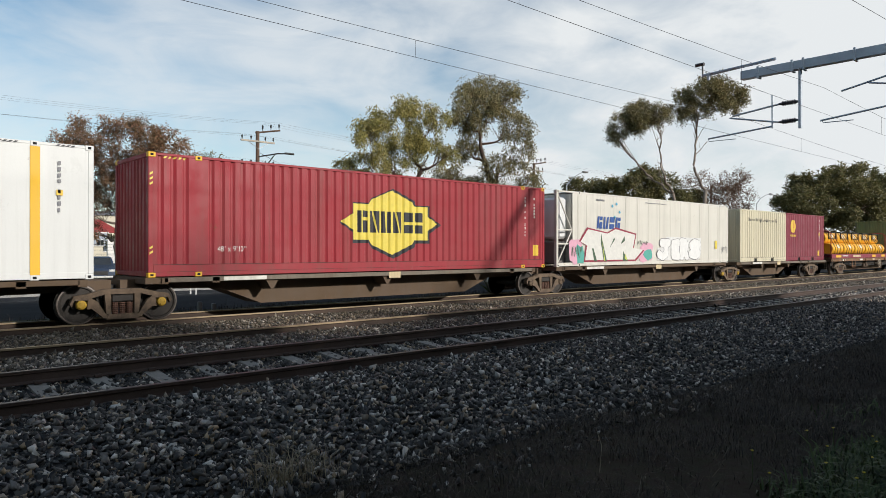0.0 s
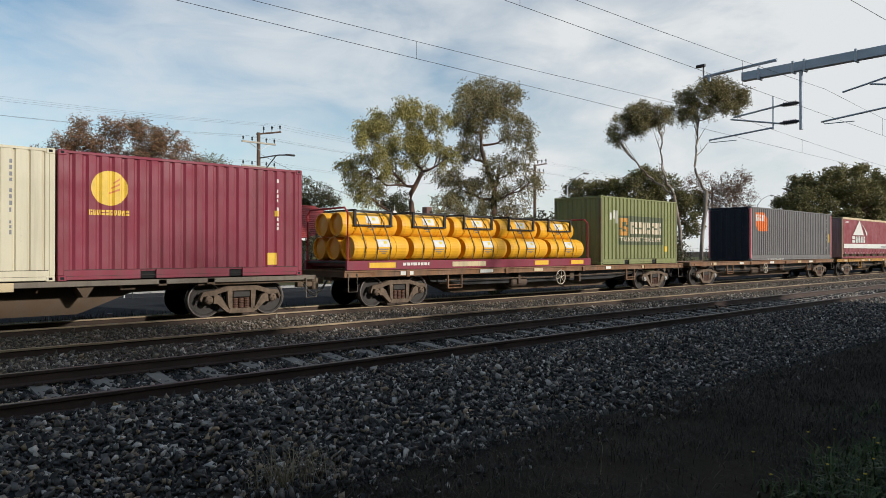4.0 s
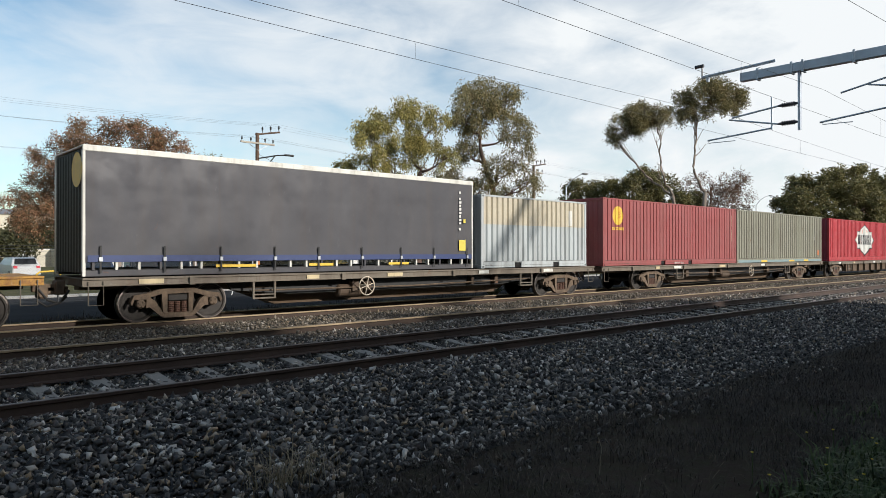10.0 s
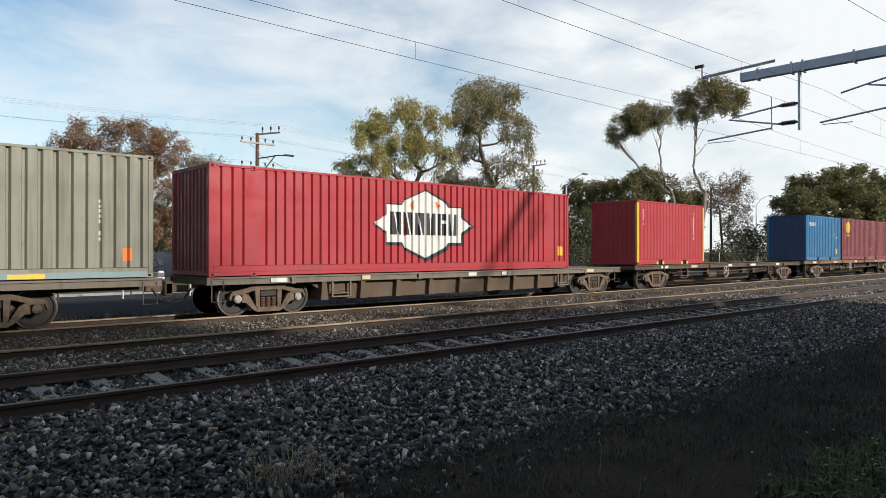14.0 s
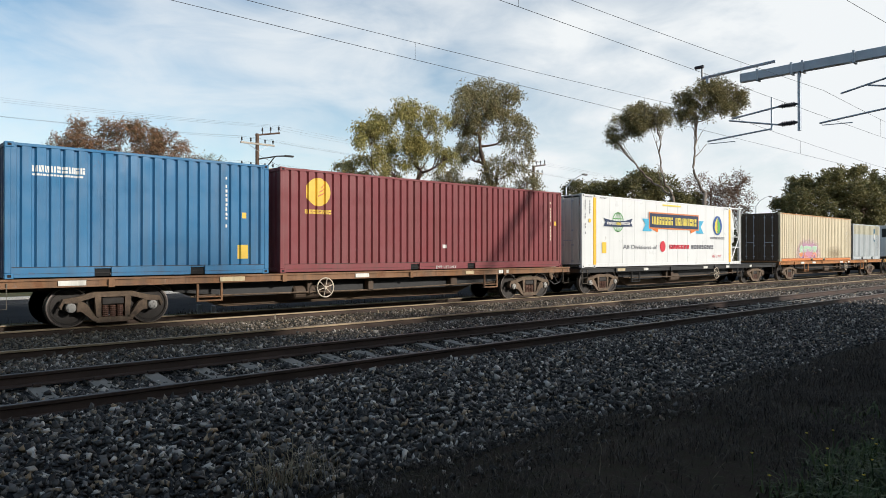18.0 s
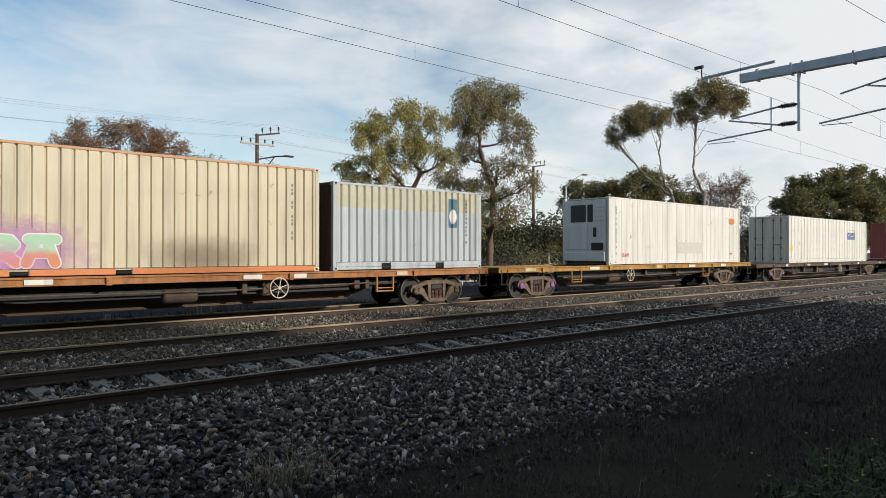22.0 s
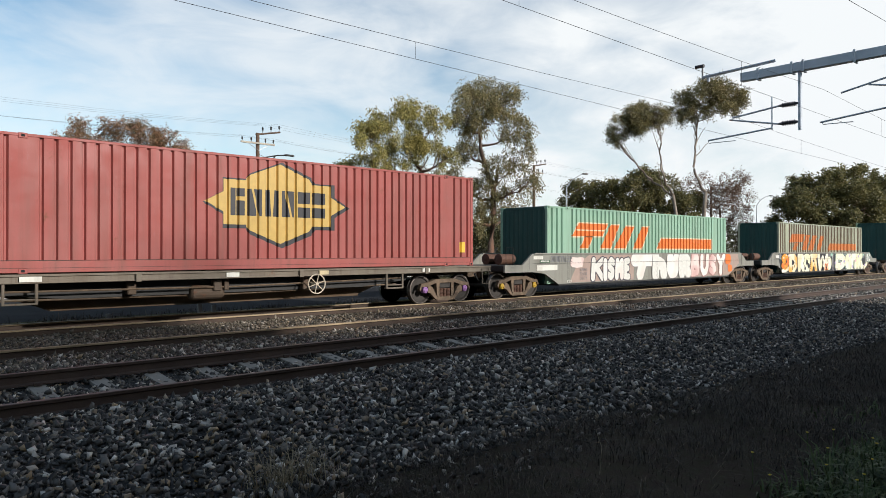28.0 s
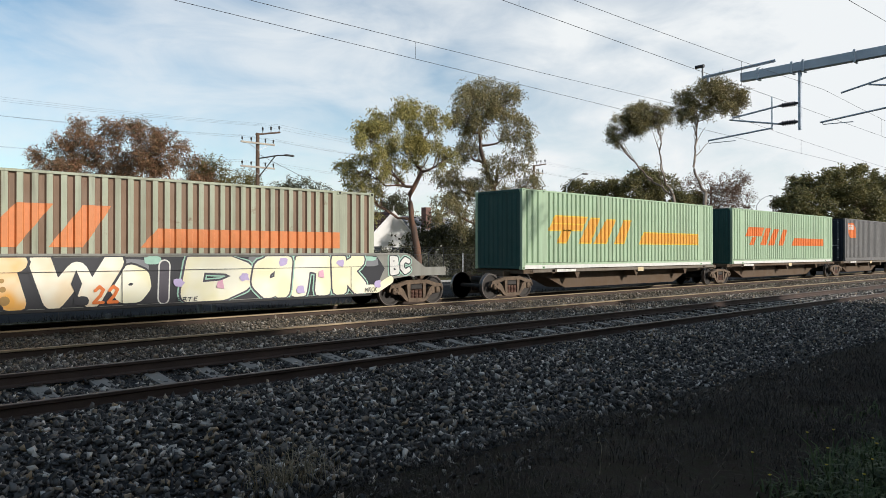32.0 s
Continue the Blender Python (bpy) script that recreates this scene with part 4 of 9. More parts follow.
WELL_OUT = [(0.0, 0.95), (0.0, 1.22), (0.95, 1.22), (1.5, 1.62), (18.6, 1.62), (19.2, 1.22), (20.1, 1.22), (20.1, 0.95), (18.6, 0.95), (17.9, 0.88), (17.0, 0.42), (3.1, 0.42), (2.2, 0.88), (1.5, 0.95)]


def well_wagon(label, x0, L, bogies, caps, seed):
    """A well wagon: deep side plates between its bogies, with a container low in the well."""
    w = thing("well_wagon", label, "railway wagon", "wagons of the train", (x0, YT, 0.0))
    for side in (-1, 1):
        s = Shape().prism(WELL_OUT, "y", min(side * 1.38, side * 1.30), max(side * 1.38, side * 1.30))
        part("side_plate", s, M_WELL, w)
        s = Shape().bbox(1.6, 18.5, min(side * 1.405, side * 1.28), max(side * 1.405, side * 1.28), 1.60, 1.66, 0.01)
        part("top_chord", s, M_WELL, w)
        s = Shape().bbox(3.0, 17.1, min(side * 1.405, side * 1.28), max(side * 1.405, side * 1.28), 0.40, 0.47, 0.01)
        part("bottom_chord", s, M_BLACK, w)
    for xx in (1.3, 3.6, 10, 16.3, 18.6):
        part("seam", Shape().box(xx, xx + 0.012, -1.388, -1.378, 0.5 if 3 < xx < 17 else 1.0, 1.6), M_BLACK, w)
    part("well_floor", Shape().bbox(3.0, 17.1, -1.3, 1.3, 0.40, 0.46, 0.01), M_BLACK, w)
    for a, b in ((0.0, 2.6), (17.5, 20.1)):
        part("end_platform", Shape().bbox(a, b, -1.3, 1.3, 0.98, 1.2, 0.02), M_BLACK, w)
        for y in (-0.55, 0.1):
            s = Shape().lathe((y, 1.42), "x", [(a + 0.5, 0.02), (a + 0.54, 0.2), (a + 1.3, 0.2), (a + 1.34, 0.02)], 14)
            part("brake_reservoir", s, M_SPRING, w)
    for a in (0.0, 20.1):
        sg = -1 if a == 0 else 1
        coupler_s = Shape().bbox(min(a, a + sg * 0.6), max(a, a + sg * 0.6), -0.1, 0.1, 0.78, 0.95, 0.02)
        part("coupler", coupler_s, M_BOGIE, w)
        part("ladder", Shape().tube([(a - sg * 0.08, -1.36, 0.98), (a - sg * 0.08, -1.36, 1.85), (a - sg * 0.45, -1.36, 1.85), (a - sg * 0.45, -1.36, 0.98)], 0.016, 6), M_BLACK, w)
    for b_, cp in zip(bogies, caps):
        bogie(w, b_ - x0, 0.0, cp)
    MOVING.append((w, x0, YT, 0.0))
    return w


well1 = well_wagon("grey well wagon with painted graffiti", 314.45, 20.1, (315.55, 333.5), ("yellow", "dull"), 1)
well2 = well_wagon("grey well wagon covered in bright graffiti", 335.6, 20.1, (336.8, 354.75), ("dull", "dull"), 2)

L20, L40, L48 = 6.06, 12.19, 14.63
H86, H96, H910 = 2.59, 2.896, 3.0


def posts48(L=L48):
    return {"flats": ((1.05, 1.42), (L - 1.42, L - 1.05)), "posts": (1.14, L - 1.32)}


c_red48, p_red48 = box_container("red corrugated 48-foot container with a yellow star-shaped badge", 5.8, L48, H910, DS, M_RED, cast_mat=M_YEL, **posts48(), skirt=0.3, depth=0.04)
c_cream, p_cream = box_container("cream 20-foot high container with black lettering", 36.87, L20, H96, DS, M_CREAM, pocket=(1.75, 3.95), form=RIB_NARROW, depth=0.035)
c_maroon, p_maroon = box_container("maroon 20-foot container with a yellow round badge", 42.98, L20, H96, DS, M_MAROON, pocket=(1.75, 3.95), depth=0.04)
c_sad, p_sad = box_container("olive green 20-foot container with cream lettering", 63.12, L20 + 0.08, H96, DF + 0.01, M_OLIVE, post_mat=paint("paint_rusted_olive", (0.15, 0.14, 0.06), 0.6, 0.35), pocket=(1.75, 3.95), depth=0.06, form=RIB_DEEP)
c_scf, p_scf = box_container("grey 40-foot container with an orange badge and pink posts", 77.15, L40, H910, DF + 0.06, M_GREY, end_mat=M_GREYSHADE, post_mat=M_PINK, rod_mat=M_GREYSHADE, skirt=0.30, depth=0.072, form=RIB_DEEP, door="left")
c_cream2, p_cream2 = box_container("pale 20-foot container, cream above and grey below", 118.5, L20, H86, DF - 0.01, M_LTBLUE, pocket=(1.75, 3.95), depth=0.06, form=RIB_DEEP)
c_cs, p_cs = box_container("faded red 40-foot container with a yellow badge", 125.72, L40, H96, DF - 0.04, M_PINKRED, pocket=(4.6, 7.1), form=RIB_NARROW)
c_green, p_green = box_container("weathered grey-green 40-foot container", 138.0, L40, H96, DF - 0.04, M_GREYGREEN, pitch=0.30, depth=0.072, form=RIB_DEEP)
# the maroon end is the red darkened for an end in shade
c_lin2, p_lin2 = box_container("bright red 48-foot container with a white star-shaped badge", 151.55, L48, H96, DF - 0.07, M_RED2, cast_mat=M_RED2, end_mat=M_MAROON, **posts48(), skirt=0.28, depth=0.062, form=(0.42, 0.50, 0.62, 0.74))
c_ry, p_ry = box_container("red 20-foot container with yellow corner posts", 171.08, L20, H96, DF - 0.02, M_RED2, pocket=(1.75, 3.95), post_mat=M_RED2, depth=0.04)
c_blue, p_blue = box_container("blue 20-foot container with white lettering", 190.4, L20, H96, DF + 0.01, M_BLUE, pocket=(1.75, 3.95), end_mat=M_BLUESHADE, depth=0.06, form=RIB_DEEP)
c_mar2, p_mar2 = box_container("brown-maroon 40-foot container with a yellow round badge", 196.8, L40, H96, DF + 0.01, M_MAROON2, pocket=(4.6, 7.1), form=(0.42, 0.50, 0.62, 0.74), depth=0.062)
c_cream3, p_cream3 = box_container("rusty yellow-cream 40-foot container with pink graffiti", 229.7, L40, H96, DF + 0.05, M_CREAM2, pocket=(4.65, 6.76), form=RIB_NARROW, end_mat=M_DKBROWN, door="left", skirt=0.16)
c_ltb, p_ltb = box_container("pale blue-grey 20-foot container with a rusty dark end", 242.35, L20, H86, DF + 0.05, M_LTBLUE, pocket=(1.75, 3.95), depth=0.06, form=RIB_DEEP, end_mat=M_DKBROWN)
c_rand2, p_rand2 = box_container("worn white insulated container with rust stains", 274.85, 14.17, H96, DF - 0.07, M_WHITE2, pitch=0.52, depth=0.02, end_mat=M_WHITE2, posts=(1.0, 13.0), form=(0.46, 0.475, 0.515, 0.53), groove_mat=M_SEAM, rod_mat=M_BLACK, door="left")
c_lin3, p_lin3 = box_container("rust-red 48-foot container with a yellow star-shaped badge", 298.4, L48, H910, DF + 0.10, M_RED3, **posts48(), skirt=0.28, depth=0.062, form=(0.42, 0.50, 0.62, 0.74))
c_toll1, p_toll1 = box_container("sea-green 48-foot container with orange lettering in a well wagon", 317.0, L48, H910 + 0.0, 0.47, M_TEAL, end_mat=M_TEALSHADE, **posts48(), depth=0.072, form=RIB_DEEP)
c_toll2, p_toll2 = box_container("weathered green container with faded orange lettering in a well wagon", 338.3, L48, H910, 0.47, M_TEAL2, **posts48(), depth=0.06, form=(0.28, 0.38, 0.74, 0.84), groove_mat=M_GROOVE, end_mat=M_TEALSHADE)
c_toll3, p_toll3 = box_container("sea-green 48-foot container with orange lettering", 359.65, L48, H910, DS, M_TEAL3, end_mat=M_TEALSHADE, **posts48(), depth=0.072, form=RIB_DEEP)
c_toll4, p_toll4 = box_container("sea-green 48-foot container with orange lettering and stripe", 376.45, L48, H910, DS, M_TEAL3, end_mat=M_TEALSHADE, **posts48(), depth=0.072, form=RIB_DEEP)
c_grey2, p_grey2 = box_container("grey container with an orange badge at the tail", 393.6, L40, H910, DS, M_GREY, end_mat=M_GREYSHADE, depth=0.072, form=RIB_DEEP, door="left")
# ---- insulated containers, curtain containers and other loads ----
M_CURTAIN_R = paint("curtain_maroon", (0.235, 0.032, 0.04), 0.25, 0.0, 0.42, 0.18)
M_CURTAIN_G = paint("curtain_grey", (0.062, 0.060, 0.066), 0.2, 0.0, 0.5, 0.10)
M_COOL = paint("cooling_unit_white", (0.72, 0.72, 0.70), 0.2, 0.03)
M_GLASS = plain("dark_grille", (0.012, 0.013, 0.015), 0.3)


def cooling_unit(c, H, x=0.0, mat=None):
    """A refrigeration unit set in the end of a container."""
    mat = mat or M_COOL
    u = part("cooling_unit", Shape().bbox(x - 0.02, x + 0.10, -1.08, 1.08, 0.14, H - 0.1, 0.02), mat, c, "white refrigeration unit")
    part("fan_grille", Shape().bbox(x - 0.05, x + 0.0, -0.05, 0.75, H - 1.05, H - 0.3, 0.02), M_GLASS, u)
    part("fan_grille", Shape().bbox(x - 0.05, x + 0.0, -0.42, -0.14, H - 1.05, H - 0.3, 0.02), M_GLASS, u)
    for k in range(4):
        part("louvre", Shape().bbox(x - 0.045, x + 0.0, -1.02, -0.5, H - 1.0 + k * 0.18, H - 0.86 + k * 0.18, 0.01), mat, u)
    part("service_panel", Shape().bbox(x - 0.05, x + 0.0, -0.15, 0.95, 0.65, H - 1.15, 0.015), mat, u)
    part("control_box", Shape().bbox(x - 0.07, x + 0.0, -0.95, -0.35, 0.62, 0.95, 0.015), M_GLASS, u)
    part("control_panel", Shape().bbox(x - 0.06, x + 0.0, -0.6, -0.45, 1.2, 1.6, 0.01), M_GLASS, u)
    part("unit_base", Shape().bbox(x - 0.09, x + 0.0, -1.05, 1.05, 0.16, 0.55, 0.02), mat, u)
    return u


def insulated(label, x, L, H, deck, mat, seams=0.93, door="left", gen=None, post=None, posts=(), cool=False, end_mat=None):
    """A smooth-walled insulated container with fine upright seams; gen: side of an open generator bay."""
    c = thing("insulated_container", label, "container", "shipping containers on the train", (x, YT, deck))
    a, b = (1.02 if gen == "left" else 0.1), (L - 1.02 if gen == "right" else L - 0.1)
    for side in (-1, 1):
        y0, y1 = sorted((side * (HALF - 0.012), side * (HALF - 0.06)))
        part("side_panel", Shape().box(a, b, y0, y1, 0.16, H - 0.06), mat, c)
    k = a + seams
    while k < b - 0.3:
        part("seam", Shape().bbox(k, k + 0.022, -HALF + 0.004, -HALF + 0.02, 0.17, H - 0.08, 0.004), mat, c)
        k += seams
    frame_parts(c, L, H, mat, None, posts)
    part("roof", Shape().bbox(a, b, -HALF + 0.05, HALF - 0.05, H - 0.06, H - 0.02, 0.01), mat, c)
    for p in posts:
        part("load_post", Shape().bbox(p, p + 0.19, -HALF - 0.006, -HALF + 0.02, 0.118, H - 0.118, 0.006), post or mat, c)
    if gen:
        xx = a if gen == "left" else b
        part("bulkhead", Shape().box(xx, xx + 0.04, -HALF + 0.1, HALF - 0.1, 0.12, H - 0.1), mat, c)
        x0, x1 = (0.1, a) if gen == "left" else (b, L - 0.1)
        w = Shape()
        for y in (-HALF + 0.05, HALF - 0.05):
            w.tube([(x0, y, 0.15), (x1, y, H * 0.48)], 0.03, 6).tube([(x1, y, H * 0.48), (x0, y, H - 0.12)], 0.03, 6)
        for zz in (0.9, 1.45):
            w.tube([(x0 - 0.05, -HALF + 0.05, zz), (x1, -HALF + 0.05, zz)], 0.03, 6)
        part("bay_brace", w, mat, c)
        g = part("generator_set", Shape().bbox(x0 + 0.12, x1 - 0.1, -0.95, 0.95, 0.12, 1.0, 0.04), M_GREY, c)
        part("cooling_fascia", Shape().bbox(x0 + 0.35, x1 - 0.02, -0.95, 0.95, 1.1, H - 0.25, 0.1), M_COOL, c)
        part("service_hatch", Shape().bbox(x0 + 0.2, x0 + 0.55, -0.97, -0.94, 0.25, 0.75, 0.02), M_GLASS, g)
    for sgn, xx, nm in ((-1, 0.0, "left"), (1, L, "right")):
        if gen == nm:
            continue
        if cool and nm == "left":
            cooling_unit(c, H)
        elif door == nm:
            end_doors(c, xx, H, end_mat or mat, sgn)
        else:
            part("end_panel", Shape().box(min(xx - sgn * 0.02, xx - sgn * 0.06), max(xx - sgn * 0.02, xx - sgn * 0.06), -HALF + 0.1, HALF - 0.1, 0.12, H - 0.1), mat, c)
    MOVING.append((c, x, YT, deck))
    return c


def curtain_container(label, x, L, H, deck, mat, frame_mat, buckles, seed, end_mat):
    """A curtain-sided container: a slack tarpaulin wall with a row of straps and buckles."""
    c = thing("curtain_container", label, "container", "shipping containers on the train", (x, YT, deck))
    low = 0.34
    nx, nz = 120, 14
    v = []
    for i in range(nx + 1):
        u = 0.06 + (L - 0.12) * i / nx
        for j in range(nz + 1):
            t = j / nz
            wave = 0.035 * noise.noise(Vector((u * 0.8, t * 1.2, seed))) + 0.02 * noise.noise(Vector((u * 3, t * 1.5, seed + 4))) * (1 - t * 0.7)
            v.append((u, -HALF + 0.0 + wave * math.sin(math.pi * min(1, t * 1.02)), low + (H - 0.14 - low) * t))
    s = Shape().add(v, [(i * (nz + 1) + j, (i + 1) * (nz + 1) + j, (i + 1) * (nz + 1) + j + 1, i * (nz + 1) + j + 1) for i in range(nx) for j in range(nz)])
    part("curtain", s, mat, c, smooth=True)
    part("far_curtain", Shape().box(0.06, L - 0.06, HALF - 0.04, HALF - 0.02, low, H - 0.14), mat, c)
    part("roof", Shape().bbox(0.02, L - 0.02, -HALF + 0.01, HALF - 0.01, H - 0.05, H - 0.005, 0.01), frame_mat, c)
    for y in (-HALF, HALF - 0.06):
        part("top_rail", Shape().bbox(0.0, L, y - 0.015, y + 0.075, H - 0.15, H - 0.02, 0.012), frame_mat, c)
        part("bottom_rail", Shape().bbox(0.0, L, y + 0.01, y + 0.08, 0.02, 0.16, 0.01), mat, c)
    part("load_floor", Shape().bbox(0.05, L - 0.05, -HALF + 0.05, HALF - 0.05, 0.1, 0.18, 0.01), M_BLACK, c)
    for xx in (0.0, L - 0.07):
        for y in (-HALF, HALF - 0.1):
            part("corner_post", Shape().bbox(xx, xx + 0.07, y, y + 0.1, 0.02, H - 0.1, 0.01), frame_mat, c)
    for sgn, xx in ((-1, 0.0), (1, L)):
        pr = ribs(2 * HALF - 0.2, 0.25, 0.03, 0.05)
        part("end_panel", Shape().rings([[(xx - sgn * (0.02 + d), -HALF + 0.1 + u, z) for u, d in pr] for z in (0.1, H - 0.1)], caps=False, closed=False), end_mat, c)
    r = random.Random(seed)
    for k in range(buckles):
        u = 0.35 + (L - 0.7) * k / (buckles - 1) + r.uniform(-0.05, 0.05)
        st = part("strap", Shape().bbox(u, u + 0.045, -HALF - 0.05, -HALF - 0.044, 0.1, 0.72, 0.002), M_BLACK, c)
        part("buckle", Shape().bbox(u - 0.02, u + 0.065, -HALF - 0.07, -HALF - 0.046, 0.36, 0.46, 0.006), M_STEEL, st)
    for k in range(int(L / 0.5)):
        u = 0.2 + k * 0.5
        part("floor_bracket", Shape().bbox(u, u + 0.06, -HALF + 0.0, -HALF + 0.12, 0.16, low + 0.02, 0.006), frame_mat if k % 3 else mat, c)
    MOVING.append((c, x, YT, deck))
    return c


c_reef0 = insulated("white insulated container with yellow load posts", -9.57, 14.18, H910, DS, M_WHITE3, post=M_YEL, posts=(0.95, 12.92), gen="left")
mark(c_reef0, "warning_label", [rect(11.75, 12.1, 0.75, 1.1)], D_GOLD, None, "orange warning label", 0.014)
mark(c_reef0, "lettering", blocks(10.9, 1.5, 0.75, 0.12, 2, 3), D_BLACK, None, off=0.014)
mark(c_reef0, "serial_marks", small_print(13.45, 1.5, 2.6, 0.06, 5), D_GREY, None, off=0.014)
mark(c_reef0, "warning_stripes", [[(u, 2.93), (u + 0.06, 2.93), (u + 0.11, 2.965), (u + 0.05, 2.965)] for u in [12.3 + 0.1 * k for k in range(4)] + [13.4 + 0.1 * k for k in range(4)]], D_BLACK, None, off=0.014)
mark(c_reef0, "warning_label", [rect(13.42, 13.55, 1.85, 1.97)], D_GOLD, None, off=0.014)
c_rand = insulated("white insulated container with painted graffiti and a blue name", 21.15, 14.3, H910, DS, M_WHITE, gen="left", posts=(1.36, 13.3))
mark(c_rand, "lettering", blocks(2.62, 1.55, 1.75, 0.5, 4, 8, 0.15), D_BLUE, None, "blue painted name", 0.010)
for k, (u, v) in enumerate(((3.75, 2.52), (4.05, 2.62), (4.28, 2.28), (3.9, 2.05))):
    mark(c_rand, "star", [disc(u, v, 0.07, 6)], D_CYAN, None, off=0.010)


def blob(r, u, v, w, h, n=14, wob=0.16):
    """A puffy outline."""
    out = []
    for i in range(n):
        t = 2 * math.pi * i / n
        k = 1 + r.uniform(-wob, wob)
        c_, s_ = math.cos(t), math.sin(t)
        out.append((u + w * 0.5 * k * math.copysign(abs(c_) ** 0.6, c_), v + h * 0.5 * k * math.copysign(abs(s_) ** 0.6, s_)))
    return out


def scrawl(c, u0, v0, w, h, n, seed, mat, prof, thick=0.03, off=0.006):
    """A loose pen-like tag: zigzag strokes that spell nothing."""
    r = random.Random(seed)
    out = []
    for i in range(n):
        a = u0 + w * i / n
        pts = [(a + w / n * r.uniform(0, 0.3), v0 + h * r.uniform(0, 0.3)), (a + w / n * r.uniform(0.2, 0.6), v0 + h * r.uniform(0.7, 1)), (a + w / n * r.uniform(0.4, 0.8), v0 + h * r.uniform(0.1, 0.5)), (a + w / n * r.uniform(0.7, 1.0), v0 + h * r.uniform(0.6, 1))]
        for (p, q), (x, y) in zip(pts, pts[1:]):
            L_ = math.hypot(x - p, y - q) or 1
            nx_, ny_ = -(y - q) / L_ * thick / 2, (x - p) / L_ * thick / 2
            out.append([(p + nx_, q + ny_), (p - nx_, q - ny_), (x - nx_, y - ny_), (x + nx_, y + ny_)])
    mark(c, "graffiti_tag", out, mat, prof, off=off)


# graffiti along the first white container
rr = random.Random(4)
mark(c_rand, "graffiti_patch", [blob(rr, 1.25, 0.62, 0.85, 1.1, 14, 0.2), blob(rr, 6.35, 0.55, 1.1, 0.8, 14, 0.2)], D_PINK, None, "pink and green sprayed patch", 0.010)
mark(c_rand, "graffiti_patch", [blob(rr, 1.5, 0.5, 0.5, 0.7, 12, 0.25), blob(rr, 6.5, 0.45, 0.7, 0.5, 12, 0.25)], deca("ink_teal", (0.10, 0.40, 0.33)), None, off=0.012)
big = [(1.4, 1.01), (1.94, 1.58), (3.35, 1.40), (3.98, 1.62), (5.56, 1.38), (5.36, 0.74), (6.2, 0.65), (5.52, 0.18), (1.72, 0.18), (1.86, 0.84)]
mark(c_rand, "graffiti_outline", [big], deca("ink_crimson", (0.30, 0.03, 0.06)), None, off=0.014)
mark(c_rand, "graffiti_fill", [[(u + (3.6 - u) * 0.045, v + (0.85 - v) * 0.10) for u, v in big]], D_WHITE, None, "large white sprayed forms with dark red edges", 0.017)
mark(c_rand, "graffiti_line", [[(2.42, 0.2), (2.62, 0.2), (2.36, 0.75), (2.28, 0.72)], [(3.1, 0.2), (3.32, 0.2), (2.98, 1.1), (2.92, 1.36), (2.88, 1.0)], [(4.5, 0.2), (4.9, 0.2), (4.52, 0.62)], [(4.3, 0.9), (4.62, 1.25), (4.66, 1.05)], [(3.52, 0.75), (3.85, 1.2), (3.9, 1.1)]], D_DKGREEN, None, off=0.020)
mark(c_rand, "graffiti_line", [[(3.14, 0.2), (3.2, 0.2), (2.95, 1.1)], [(4.62, 0.3), (4.85, 0.2), (4.7, 0.5)]], deca("ink_lime", (0.55, 0.62, 0.12)), None, off=0.022)
scrawl(c_rand, 0.9, 0.35, 0.7, 0.5, 4, 3, D_DKGREEN, None, 0.025, 0.018)
scrawl(c_rand, 5.6, 0.85, 0.9, 0.25, 4, 6, D_DKGREEN, None, 0.025, 0.018)
scrawl(c_rand, 13.5, 0.45, 0.6, 0.5, 3, 7, D_GREY, None, 0.02, 0.018)
mark(c_rand, "warning_label", [rect(12.82, 13.06, 0.72, 1.13)], D_YELLOW, None, off=0.010)
mark(c_rand, "serial_marks", fine_bars(2.6, 2.66, 0.7, 0.1, 1, 4) + fine_bars(6.3, 2.74, 2.2, 0.05, 1, 5), D_GREY, None, off=0.010)

c_lind = insulated("white insulated container with coloured transport badges", 210.3, 14.17, H910, DF - 0.05, M_WHITE3, post=M_YEL, posts=(0.78, 12.8), gen="right", end_mat=M_WHITE2)
rur = 2 * math.pi / 40
mark(c_lind, "globe_badge", ring_of(2.55, 1.92, 0.42, 0.035) + ring_of(2.55, 1.92, 0.2, 0.03, rv=0.42) + [rect(2.15, 2.95, 2.05, 2.08), rect(2.15, 2.95, 1.72, 1.75), rect(2.535, 2.565, 1.5, 2.34)], D_GREEN, None, "green globe badge", 0.010)
mark(c_lind, "ribbon_badge", [[(1.48, 1.72), (1.62, 1.90), (1.48, 2.06), (2.0, 1.99), (2.55, 1.96), (3.1, 1.99), (3.67, 2.1), (3.52, 1.92), (3.67, 1.76), (3.1, 1.74), (2.55, 1.72), (2.0, 1.72)]], D_NAVY, None, off=0.012)
mark(c_lind, "lettering", blocks(1.72, 1.80, 0.7, 0.11, 6, 2) + blocks(2.78, 1.82, 0.7, 0.11, 7, 4), D_WHITE, None, off=0.014)
mark(c_lind, "lettering", blocks(2.42, 1.79, 0.34, 0.12, 5, 7), D_YELLOW, None, off=0.014)
mark(c_lind, "ribbon_tail", [[(4.45, 1.58), (4.7, 1.88), (4.45, 2.14), (5.2, 2.14), (5.2, 1.58)], [(10.05, 1.56), (9.75, 1.88), (10.05, 2.18), (9.3, 2.18), (9.3, 1.56)]], D_CYAN, None, off=0.010)
mark(c_lind, "ribbon_fold", [[(5.04, 1.74), (5.75, 1.74), (5.75, 1.54)], [(9.48, 1.76), (8.75, 1.76), (8.75, 1.54)]], D_ORANGE, None, off=0.012)
